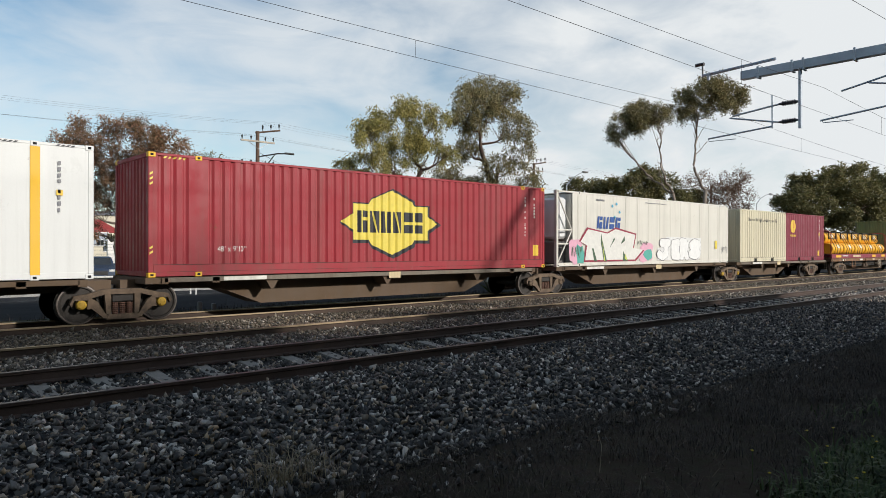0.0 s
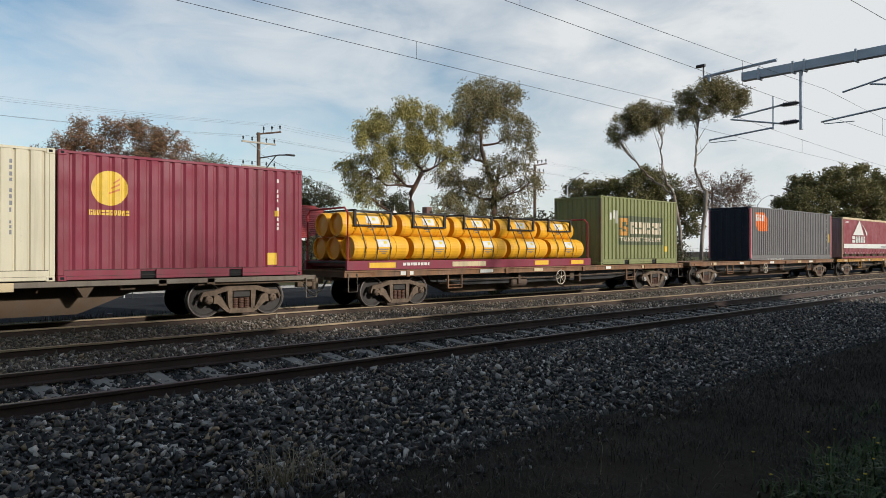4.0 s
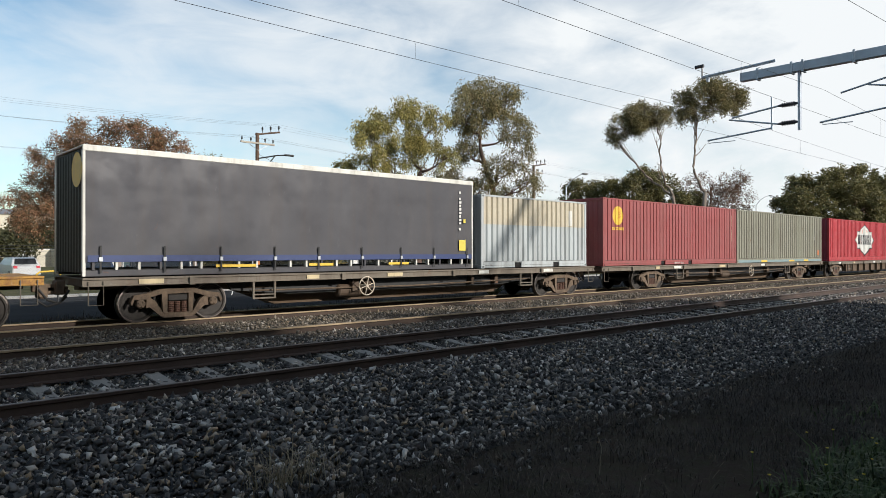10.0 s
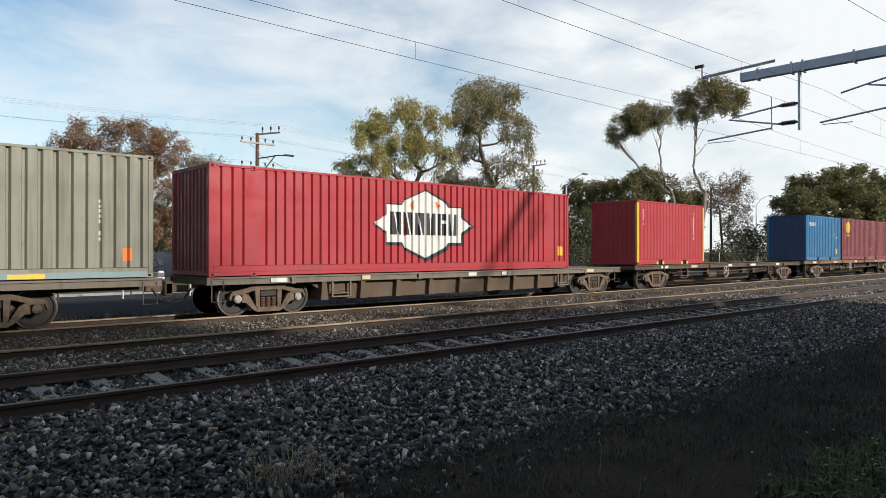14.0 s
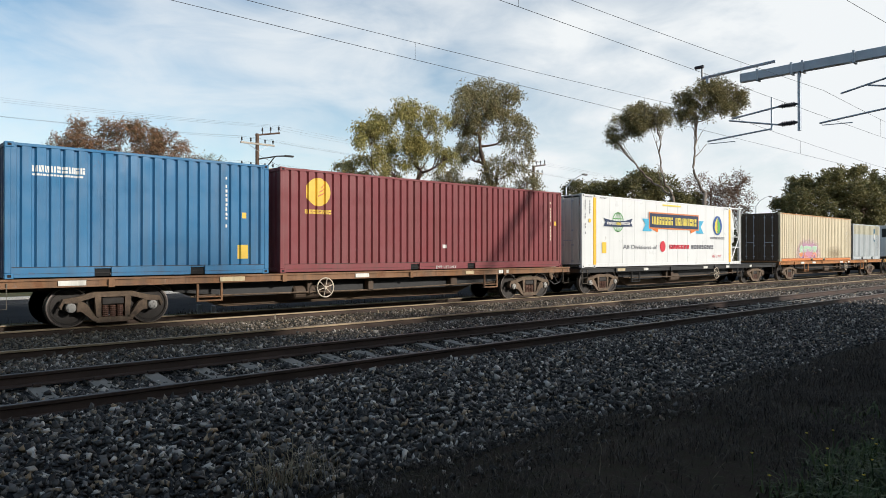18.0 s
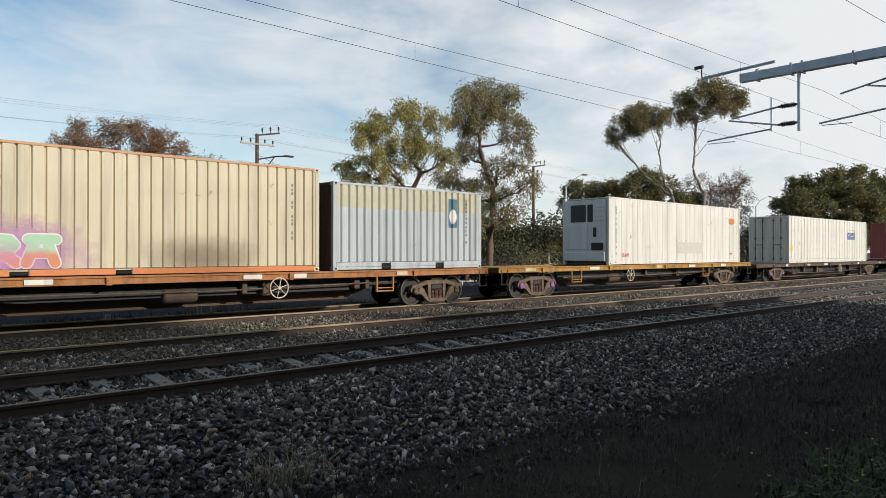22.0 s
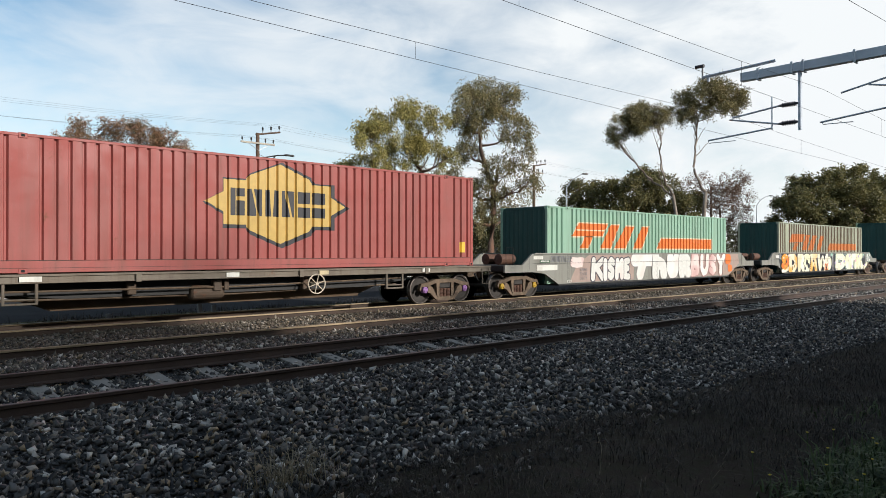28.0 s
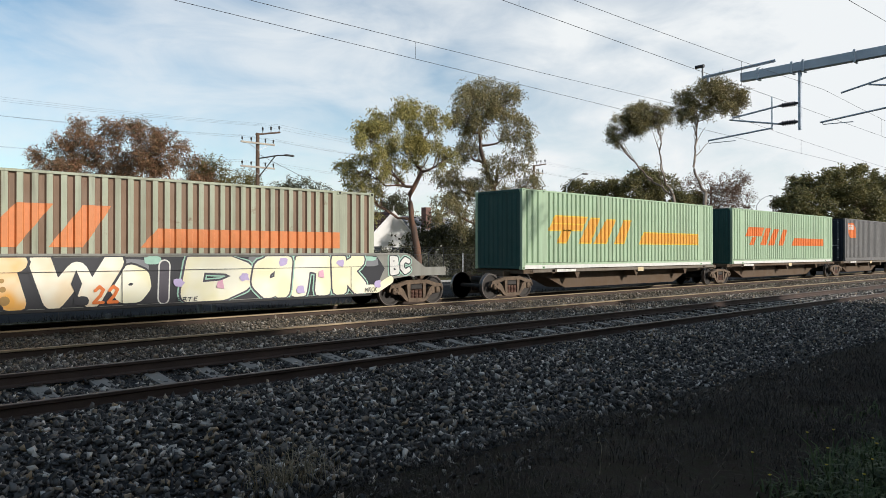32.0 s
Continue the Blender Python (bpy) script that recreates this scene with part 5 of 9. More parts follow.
mark(c_lind, "name_panel", [rect(4.98, 9.54, 1.70, 2.46)], D_ORANGE2, None, off=0.013)
mark(c_lind, "name_panel", [rect(5.04, 9.48, 1.76, 2.40)], D_NAVY, None, off=0.015)
mark(c_lind, "lettering", blocks(5.25, 1.90, 1.85, 0.36, 7, 13, bold=0.4) + blocks(7.3, 1.90, 2.05, 0.36, 9, 14, bold=0.4), D_YELLOW, None, off=0.018)
mark(c_lind, "leaf_badge", [disc(11.52, 2.0, 0.48, 28, 0.49)], D_BLUE, None, off=0.010)
mark(c_lind, "leaf_badge", [[(11.5, 2.42), (11.25, 2.15), (11.2, 1.85), (11.36, 1.62), (11.5, 1.58)]], D_YELLOW, None, off=0.013)
mark(c_lind, "leaf_badge", [[(11.53, 2.42), (11.53, 1.58), (11.72, 1.65), (11.83, 1.9), (11.75, 2.15)]], D_GREEN, None, off=0.013)
mark(c_lind, "lettering", blocks(10.75, 1.30, 1.55, 0.12, 12, 5), D_GREY, None, off=0.010)
mark(c_lind, "lettering", words("All Divisions of", 2.92, 0.77, 0.19, 2.75), D_GREY, None, off=0.010)
mark(c_lind, "round_badge", [disc(6.17, 0.90, 0.24, 20, 0.25)], D_RED, None, off=0.010)
mark(c_lind, "lettering", blocks(6.78, 0.80, 1.85, 0.19, 7, 15), D_RED, None, off=0.010)
mark(c_lind, "lettering", blocks(8.8, 0.80, 2.3, 0.19, 9, 16), D_GREY, None, off=0.010)
mark(c_lind, "lettering", words("46'6\" x 9'10\"", 10.95, 0.36, 0.14, 0.95), D_RED, None, off=0.010)
mark(c_lind, "warning_label", [rect(1.38, 1.68, 0.60, 1.05), rect(0.45, 0.6, 1.85, 2.0)], D_GOLD, None, off=0.010)
mark(c_lind, "warning_strip", [rect(6.15, 7.82, 2.78, 2.85)], D_YELLOW, None, off=0.010)
mark(c_lind, "serial_marks", small_print(0.2, 1.4, 2.75, 0.06, 8) + small_print(0.5, 2.2, 2.75, 0.06, 9), D_GREY, None, off=0.010)
mark(c_lind, "warning_stripes", [[(u, 2.87), (u + 0.06, 2.87), (u + 0.11, 2.91), (u + 0.05, 2.91)] for u in [0.2 + 0.1 * k for k in range(5)] + [1.2 + 0.1 * k for k in range(5)] + [12.2 + 0.1 * k for k in range(5)] + [13.3 + 0.1 * k for k in range(5)]], D_BLACK, None, off=0.010)

c_reef2 = insulated("worn white insulated container with a cooling unit in its end", 256.05, L40, H96, DF + 0.05, M_WHITE2, seams=0.42, cool=True)
mark(c_reef2, "orange_patch", [[(10.9, 2.32), (11.5, 2.32), (11.55, 2.1), (11.3, 2.0), (10.95, 2.05)]], D_ORANGE2, None, "faded orange badge", 0.012)
mark(c_reef2, "painted_patch", [rect(5.6, 8.1, 0.5, 1.02)], deca("ink_dirty_white", (0.62, 0.58, 0.50)), None, off=0.011)
mark(c_reef2, "serial_marks", words("12.6M", 0.9, 0.34, 0.16) + fine_bars(11.0, 0.4, 0.4, 0.1, 1, 3), D_RED, None, off=0.012)
mark(c_reef2, "serial_marks", small_print(0.5, 0.4, 2.5, 0.05, 3), D_GREY, None, off=0.012)

c_ceva = curtain_container("maroon curtain-sided container with a white mountain emblem", 91.45, 12.35, H96, DF + 0.06, M_CURTAIN_R, M_PLATEC, 19, 5, M_PINKEND)
mark(c_ceva, "white_band", [[(0.13, 0.74), (12.28, 0.73), (12.28, 1.07), (0.13, 1.04)]], D_WHITE, None, off=0.045)
mark(c_ceva, "emblem", [[(3.34, 2.74), (1.95, 1.66), (4.27, 1.68)], [(3.42, 2.74), (4.99, 1.88), (4.99, 1.58), (4.3, 2.2)]], D_WHITE, None, "white mountain emblem", 0.045)
mark(c_ceva, "lettering", blocks(1.8, 1.13, 2.85, 0.46, 4, 9, bold=0.24), D_WHITE, None, off=0.045)
mark(c_ceva, "lettering", blocks(8.3, 0.80, 2.85, 0.14, 20, 6), D_GREY, None, off=0.048)
mark(c_ceva, "serial_marks", blocks(0.45, 2.5, 0.6, 0.12, 6, 3), D_WHITE, None, off=0.045)
mark(c_ceva, "emblem", [[(11.6, 1.05), (12.05, 0.75), (12.2, 0.95)]], D_RED, None, off=0.048)

c_gcur = curtain_container("dark grey curtain-sided container with a blue lower hem", 105.85, 12.25, H910, DF - 0.01, M_CURTAIN_G, M_PLATE, 9, 9, M_BLACK)
mark(c_gcur, "curtain_hem", [rect(0.1, 12.15, 0.35, 0.5)], deca("hem_blue", (0.03, 0.05, 0.15)), None, "blue curtain hem", 0.03)
mark(c_gcur, "serial_marks", small_print(11.55, 1.3, 2.6, 0.1, 4), D_WHITE, None, off=0.045)
mark(c_gcur, "warning_label", [rect(11.55, 11.85, 0.62, 0.98), rect(11.75, 11.85, 1.55, 1.68)], D_YELLOW, None, off=0.045)
mark(c_gcur, "yellow_marks", [rect(3.1, 4.2, 0.19, 0.26), rect(5.8, 6.6, 0.19, 0.26), rect(8.6, 9.4, 0.19, 0.26)], D_GOLD, None, off=0.012)
emb = Shape()
emb.add([(-0.012, y, z) for y, z in [(-0.9 + 0.42 * math.cos(2 * math.pi * i / 20) + 0.1, 2.45 + 0.4 * math.sin(2 * math.pi * i / 20)) for i in range(20)]], [tuple(range(20))[::-1]])
part("round_badge", emb, D_GOLD, c_gcur)

# gas drums lashed on a flat rack
rack = thing("flat_rack", "maroon steel flat rack with yellow marks", "flat rack", "", (50.55, YT, DF + 0.01))
for side in (-1, 1):
    y0, y1 = sorted((side * 1.2, side * 1.1))
    part("side_rail", Shape().bbox(0, 11.9, y0, y1, 0.0, 0.28, 0.01), M_MAROON, rack)
for k in range(8):
    part("cross_bar", Shape().bbox(0.2 + k * 1.62, 0.4 + k * 1.62, -1.1, 1.1, 0.1, 0.27, 0.01), M_MAROON, rack)
part("rack_floor", Shape().bbox(0.05, 11.85, -1.1, 1.1, 0.2, 0.26, 0.005), M_BLACK, rack)
for x_ in (0.08, 11.8):
    part("end_hoop", Shape().tube([(x_, -1.12, 0.25), (x_, -1.12, 1.7), (x_, -0.95, 1.86), (x_, 0.95, 1.86), (x_, 1.12, 1.7), (x_, 1.12, 0.25)], 0.03, 8), M_RED2, rack)
part("stencil", on_wall(fine_bars(2.1, 0.08, 1.2, 0.13, 1, 3), None, 0.003, -1.2), D_WHITE, rack)
for a, b in ((4.2, 5.8), (8.4, 9.2), (0.8, 1.8), (10.6, 11.4)):
    part("yellow_mark", Shape().bbox(a, b, -1.206, -1.2, 0.06, 0.22, 0.002), M_YEL if a != 4.2 else M_PLATEC, rack)
MOVING.append((rack, 50.55, YT, DF + 0.01))


def drum(x, y, z, first):
    d = thing("gas_drum", "yellow painted steel gas drum lashed on a flat rack", "gas drum", "gas drums on the flat rack", (50.55 + x, YT + y, DF + z))
    r, L_ = 0.385, 2.06
    s = Shape().lathe((0, 0), "x", [(0.06, 0.02), (0.07, r * 0.82), (0.0, r * 0.86), (0.0, r * 0.93), (0.12, r), (L_ - 0.12, r), (L_, r * 0.93), (L_, r * 0.86), (L_ - 0.07, r * 0.82), (L_ - 0.06, 0.02)], 26)
    part("shell", s, M_DRUM, d, smooth=False)
    for xx in (0.42, 1.55):
        part("rolling_hoop", Shape().lathe((0, 0), "x", [(xx, r - 0.01), (xx, r + 0.012), (xx + 0.07, r + 0.012), (xx + 0.07, r - 0.01)], 26), M_DRUM, d)
    def patch(x0, x1, a0, a1, off):
        sh, n = Shape(), 6
        rows = [[(xx, -(r + off) * math.cos(a0 + (a1 - a0) * i / n), (r + off) * math.sin(a0 + (a1 - a0) * i / n)) for i in range(n + 1)] for xx in (x0, x1)]
        return sh.rings(rows, caps=False, closed=False)
    part("label", patch(0.85, 1.35, 0.1, 0.75, 0.004), D_WHITE, d, "white hazard label")
    part("label", patch(1.08, 1.2, 0.35, 0.6, 0.006), D_YELLOW, d)
    for k in range(3):
        part("stencil_line", patch(0.8 + 0.1 * k, 1.25 - 0.05 * k, -0.12 - 0.16 * k, -0.04 - 0.16 * k, 0.004), D_GREY, d)
    MOVING.append((d, 50.55 + x, YT + y, DF + z))
    return d


for i in range(5):
    for j in range(3):
        drum(0.3 + i * 2.28, (j - 1) * 0.8, 0.27 + 0.40, i + j)
    for j in range(2):
        drum(0.14 + i * 2.28, (j - 0.5) * 0.82, 0.27 + 1.12, i + j)
for i in range(5):
    fr = thing("drum_cradle", "dark steel cradle bars across the upper gas drums", "cradle", "cradles over the gas drums", (50.55 + 0.14 + i * 2.28, YT, DF + 1.39))
    for xx in (0.35, 1.72):
        part("cradle_post", Shape().bbox(xx, xx + 0.09, -0.86, -0.80, -0.05, 0.46, 0.008), M_BLACK, fr)
        part("cradle_post", Shape().bbox(xx, xx + 0.09, 0.80, 0.86, -0.05, 0.46, 0.008), M_BLACK, fr)
        part("cradle_bar", Shape().bbox(xx, xx + 0.09, -0.86, 0.86, 0.40, 0.46, 0.008), M_BLACK, fr)
    for zz in (-0.05, 0.38):
        part("cradle_rail", Shape().bbox(0.35, 1.81, -0.87, -0.82, zz, zz + 0.05, 0.008), M_BLACK, fr)
    for xx in (0.5, 0.95, 1.45):
        ch = Shape().tube([(xx, -1.15, -1.08), (xx + 0.03, -1.22, -0.7), (xx + 0.02, -1.05, -0.32), (xx, -0.84, 0.1), (xx, -0.6, 0.38), (xx, 0.6, 0.38), (xx, 1.05, -0.32), (xx, 1.2, -0.7), (xx, 1.15, -1.08)], 0.018, 5)
        part("lashing_chain", ch, M_BOGIE, fr)
    MOVING.append((fr, 50.55 + 0.14 + i * 2.28, YT, DF + 1.39))

# ---- painted marks on the steel containers ----


def star_badge(c, prof, u, v, w, h, fill, ink, seed):
    """A star-shaped badge: an upright diamond behind a wide band with pointed ends."""
    def shape(k, du=0.0, dv=0.0):
        a, b = w / 2 + k * 1.6, h / 2 + k * 1.3
        bw, bh = w * 0.385 + k, h * 0.27 + k
        return [(u + du + x, v + dv + y) for x, y in [(0, b), (bw * 0.55, bh + (b - bh) * 0.30), (bw * 0.62, bh), (bw, bh), (bw, bh * 0.45), (a, 0), (bw, -bh * 0.45), (bw, -bh), (bw * 0.62, -bh), (bw * 0.55, -bh - (b - bh) * 0.30), (0, -b),
                                                       (-bw * 0.55, -bh - (b - bh) * 0.30), (-bw * 0.62, -bh), (-bw, -bh), (-bw, -bh * 0.45), (-a, 0), (-bw, bh * 0.45), (-bw, bh), (-bw * 0.62, bh), (-bw * 0.55, bh + (b - bh) * 0.30)]]
    mark(c, "badge_edge", [shape(0.07, 0.05, -0.03)], D_BLACK, prof, off=0.003)
    mark(c, "badge", [shape(0.0)], fill, prof, "star-shaped badge", 0.006)
    mark(c, "lettering", blocks(u - w * 0.34, v - h * 0.16, w * 0.70, h * 0.33, 6, seed, bold=0.36), ink, prof, off=0.009)


star_badge(c_red48, p_red48, 7.32, 1.50, 3.75, 1.98, D_YELLOW, D_BLACK, 1)
mark(c_red48, "lettering", words("48' x 9'10\"", 1.72, 0.62, 0.14, 0.78), D_WHITE, p_red48)
stripes = lambda u, v, n: [[(u + 0.12 * k, v), (u + 0.12 * k + 0.06, v), (u + 0.12 * k + 0.1, v + 0.05), (u + 0.12 * k + 0.04, v + 0.05)] for k in range(n)]
mark(c_red48, "warning_stripes", stripes(0.35, 2.87, 5), D_YELLOW, p_red48)
mark(c_red48, "warning_stripes", [[(0.03, v), (0.11, v + 0.05), (0.11, v + 0.1), (0.03, v + 0.05)] for v in (2.2, 2.32, 2.44, 0.55, 0.67)], D_YELLOW, None, off=0.006)
mark(c_red48, "warning_label", [rect(14.0, 14.28, 0.45, 0.85)], D_GOLD, p_red48)
mark(c_red48, "serial_marks", small_print(13.5, 1.2, 2.6, 0.05, 3) + small_print(14.05, 1.9, 2.6, 0.05, 4), D_WHITE, p_red48)
mark(c_cream, "lettering", words("This is a 9'6 high container, not 8'6", 0.98, 2.27, 0.17, 3.82, thick=0.015), D_BLACK, p_cream)
mark(c_cream, "serial_marks", small_print(5.2, 1.0, 2.6, 0.05, 5), D_GREY, p_cream)
mark(c_cream, "warning_stripes", stripes(0.12, 2.80, 2), D_YELLOW, p_cream)


def round_badge(c, prof, u, v, r, name=True):
    mark(c, "badge", [disc(u, v, r, 28)], D_GOLD, prof, "yellow round badge")
    mark(c, "badge_bar", [[(u - 0.05 * r + k * 0.05, v - 0.35 * r + k * 0.3 * r), (u + 0.55 * r, v - 0.1 * r + k * 0.3 * r), (u + 0.55 * r, v + 0.02 * r + k * 0.3 * r), (u - 0.05 * r + k * 0.05, v - 0.25 * r + k * 0.3 * r)] for k in range(3)], D_ORANGE2, prof, off=0.006)
    if name:
        mark(c, "lettering", blocks(u - 1.1 * r, v - 1.55 * r, 2.2 * r, 0.3 * r, 10, 4), D_GOLD, prof)


round_badge(c_maroon, p_maroon, 1.07, 2.10, 0.40)
mark(c_maroon, "warning_label", [rect(5.02, 5.3, 0.3, 0.62), rect(5.25, 5.36, 1.6, 1.75)], D_GOLD, p_maroon)
mark(c_maroon, "serial_marks", small_print(5.3, 1.2, 2.6, 0.05, 6), D_WHITE, p_maroon)
mark(c_sad, "name_field", [rect(1.3, 4.9, 0.85, 2.1)], deca("ink_moss", (0.11, 0.125, 0.065)), p_sad, "dark green painted field")
mark(c_sad, "emblem", [rect(1.42, 2.02, 1.25, 1.42), rect(1.42, 2.02, 1.83, 2.0), rect(1.42, 1.58, 1.43, 1.50), rect(1.42, 1.58, 1.58, 1.82), rect(1.86, 2.02, 1.43, 1.62), rect(1.66, 1.85, 1.52, 1.64), rect(1.86, 2.02, 1.72, 1.82)], deca("ink_orange_ochre", (0.62, 0.30, 0.06)), p_sad, off=0.006)
mark(c_sad, "lettering", blocks(2.24, 1.33, 2.55, 0.52, 8, 21, bold=0.42), D_CREAM, p_sad, off=0.006)
mark(c_sad, "lettering", words("TRANSPORT SINCE 1895", 1.42, 1.0, 0.18, 3.35, thick=0.022), D_CREAM, p_sad, off=0.006)
mark(c_sad, "warning_label", [rect(5.05, 5.3, 0.55, 0.8)], D_GOLD, p_sad)
mark(c_sad, "scratches", [rect(0.66, 0.8, 1.9, 2.2), rect(0.92, 1.02, 1.95, 2.3), rect(1.12, 1.22, 1.75, 2.3)], D_SILVER, p_sad)
mark(c_scf, "badge", [[(0.62, 2.68), (1.7, 2.72), (2.2, 2.36), (2.2, 1.66), (1.02, 1.64), (0.66, 1.95)]], D_ORANGE, p_scf, "orange badge")
mark(c_scf, "lettering", blocks(0.68, 2.22, 1.15, 0.36, 3, 22, bold=0.32), D_WHITE, p_scf, off=0.006)
mark(c_scf, "lettering", words("40' 9'10 VERTICAL LOAD BAR", 2.16, 0.03, 0.09, 2.25), D_WHITE, [(0, 0.0), (L40, 0.0)], off=0.004)
mark(c_scf, "warning_label", [rect(11.55, 11.8, 1.1, 1.65)], D_GOLD, p_scf)
mark(c_scf, "serial_marks", small_print(11.35, 0.5, 2.6, 0.05, 8), D_WHITE, p_scf)
mark(c_cream2, "upper_coat", [rect(0.13, 5.93, 1.55, 2.52)], deca("coat_cream", (0.57, 0.50, 0.37)), p_cream2, "cream upper coat of paint")
mark(c_cream2, "faded_badge", [rect(4.9, 5.12, 1.6, 2.2)], D_SILVER, p_cream2, off=0.006)
round_badge(c_cs, p_cs, 1.10, 2.16, 0.40)
mark(c_cs, "lettering", words("EMPTY LIFT ONLY", 5.77, 0.05, 0.08, 0.85), D_WHITE, [(0, 0.0), (L40, 0.0)], off=0.004)
mark(c_cs, "serial_marks", small_print(11.65, 1.2, 2.5, 0.06, 9), D_CREAM, p_cs)
mark(c_green, "lower_coat", [rect(0.13, 12.05, 0.02, 0.155)], deca("coat_blue_grey", (0.22, 0.30, 0.30)), [(0, 0.0), (L40, 0.0)])
mark(c_green, "yellow_mark", [rect(3.0, 3.8, 0.03, 0.13), rect(6.9, 7.7, 0.03, 0.13), rect(9.2, 9.9, 0.03, 0.13)], D_GOLD, [(0, 0.0), (L40, 0.0)], off=0.007)
mark(c_green, "warning_label", [rect(11.5, 11.7, 0.4, 0.7)], D_ORANGE, p_green)
mark(c_green, "serial_marks", small_print(11.0, 0.9, 1.8, 0.05, 9), D_SILVER, p_green)
star_badge(c_lin2, p_lin2, 7.2, 1.52, 4.1, 2.15, D_WHITE, D_BLACK, 2)
mark(c_lin2, "peeled_patch", [[(6.55, 2.1), (6.72, 2.3), (6.7, 1.95)], [(7.6, 2.3), (7.85, 2.15), (7.7, 2.0)], [(6.3, 1.75), (6.4, 1.8), (6.42, 1.2), (6.34, 1.1)]], D_ORANGE, p_lin2, off=0.009)
mark(c_lin2, "warning_label", [rect(13.95, 14.25, 0.5, 0.85)], D_GOLD, p_lin2)
for x_ in (-0.004, L20 - 0.125):
    part("yellow_post", Shape().bbox(x_, x_ + 0.13, -HALF - 0.006, -HALF + 0.1, 0.12, H96 - 0.12, 0.01), M_YEL, c_ry)
mark(c_ry, "yellow_mark", [rect(1.6, 1.75, 0.02, 0.15), rect(2.11, 2.26, 0.02, 0.15), rect(3.8, 3.95, 0.02, 0.15), rect(4.31, 4.46, 0.02, 0.15)], D_GOLD, [(0, 0.0), (L20, 0.0)])
mark(c_ry, "serial_marks", small_print(5.0, 1.2, 2.5, 0.07, 4) + small_print(0.55, 1.8, 2.5, 0.05, 5), D_WHITE, p_ry)
mark(c_blue, "lettering", blocks(0.52, 2.30, 1.05, 0.14, 9, 23, bold=0.42) + fine_bars(0.52, 2.2, 1.0, 0.06, 1, 3), D_WHITE, p_blue)
mark(c_blue, "warning_label", [rect(5.2, 5.5, 0.40, 0.76), rect(5.3, 5.42, 1.45, 1.6)], D_GOLD, p_blue)
mark(c_blue, "serial_marks", small_print(4.85, 1.2, 2.5, 0.05, 4), D_WHITE, p_blue)
round_badge(c_mar2, p_mar2, 1.21, 2.27, 0.40)
mark(c_mar2, "lettering", words("EMPTY LIFT ONLY", 5.65, 0.04, 0.09, 0.9), D_WHITE, [(0, 0.0), (L40, 0.0)], off=0.004)
mark(c_mar2, "faded_mark", [rect(5.95, 6.15, 0.70, 0.82)], D_WHITE, p_mar2)
mark(c_mar2, "serial_marks", small_print(11.5, 1.0, 2.5, 0.06, 11), D_CREAM, p_mar2)
mark(c_mar2, "warning_label", [rect(11.75, 11.87, 1.6, 1.75)], D_GOLD, p_mar2)
mark(c_cream3, "lower_edge", [rect(0.13, 4.64, 0.02, 0.155), rect(5.02, 6.75, 0.02, 0.155), rect(7.13, 12.05, 0.02, 0.155)], D_ORANGE2, [(0, 0.0), (L40, 0.0)])
mark(c_cream3, "upper_edge", [rect(0.13, 12.05, 2.825, 2.88)], deca("ink_rusty_edge", (0.52, 0.25, 0.10)), [(0, 0.0), (L40, 0.0)])
mark(c_cream3, "serial_marks", small_print(11.3, 0.9, 2.4, 0.06, 12), D_GREY, p_cream3)
mark(c_ltb, "upper_coat", [rect(0.13, 5.93, 1.85, 2.52)], deca("coat_dull_cream", (0.52, 0.48, 0.34)), p_ltb, "dull cream upper coat of paint")
mark(c_ltb, "poster", [rect(4.52, 4.92, 1.35, 2.3)], deca("poster_blue", (0.06, 0.16, 0.22)), p_ltb, "blue picture panel", 0.006)
mark(c_ltb, "poster", [disc(4.72, 1.72, 0.17, 16, 0.24)], D_WHITE, p_ltb, off=0.009)
mark(c_ltb, "serial_marks", small_print(5.3, 0.8, 2.3, 0.07, 13), D_GREY, p_ltb)
mark(c_rand2, "lettering", blocks(10.15, 1.55, 1.65, 0.5, 4, 8, 0.1), D_BLUE, p_rand2, "blue painted name")
mark(c_rand2, "swoosh", [[(10.7, 2.2), (11.4, 2.28), (11.7, 2.05), (11.4, 2.2)]], D_GOLD, p_rand2, off=0.006)
mark(c_rand2, "warning_label", [rect(0.25, 0.56, 0.70, 1.12), rect(0.62, 0.78, 1.95, 2.1)], D_YELLOW, p_rand2)
mark(c_rand2, "serial_marks", small_print(0.9, 0.9, 2.5, 0.06, 13), D_GREY, p_rand2)
brace = Shape()
for z0, z1 in ((0.1, 2.8),):
    brace.tube([(14.25, -1.15, z0), (14.25, -1.15, z1), (14.55, -1.15, z1), (14.55, -1.15, z0)], 0.03, 6)
    for zz in (0.6, 1.2, 1.8, 2.3):
        brace.tube([(14.25, -1.15, zz), (14.55, -1.15, zz)], 0.02, 6)
part("end_ladder", brace, M_WHITE2, c_rand2)
star_badge(c_lin3, p_lin3, 7.3, 1.76, 4.2, 2.15, deca("ink_ochre", (0.56, 0.36, 0.085)), D_BLACK, 1)
mark(c_lin3, "warning_label", [rect(14.0, 14.25, 0.45, 0.8)], D_GOLD, p_lin3)


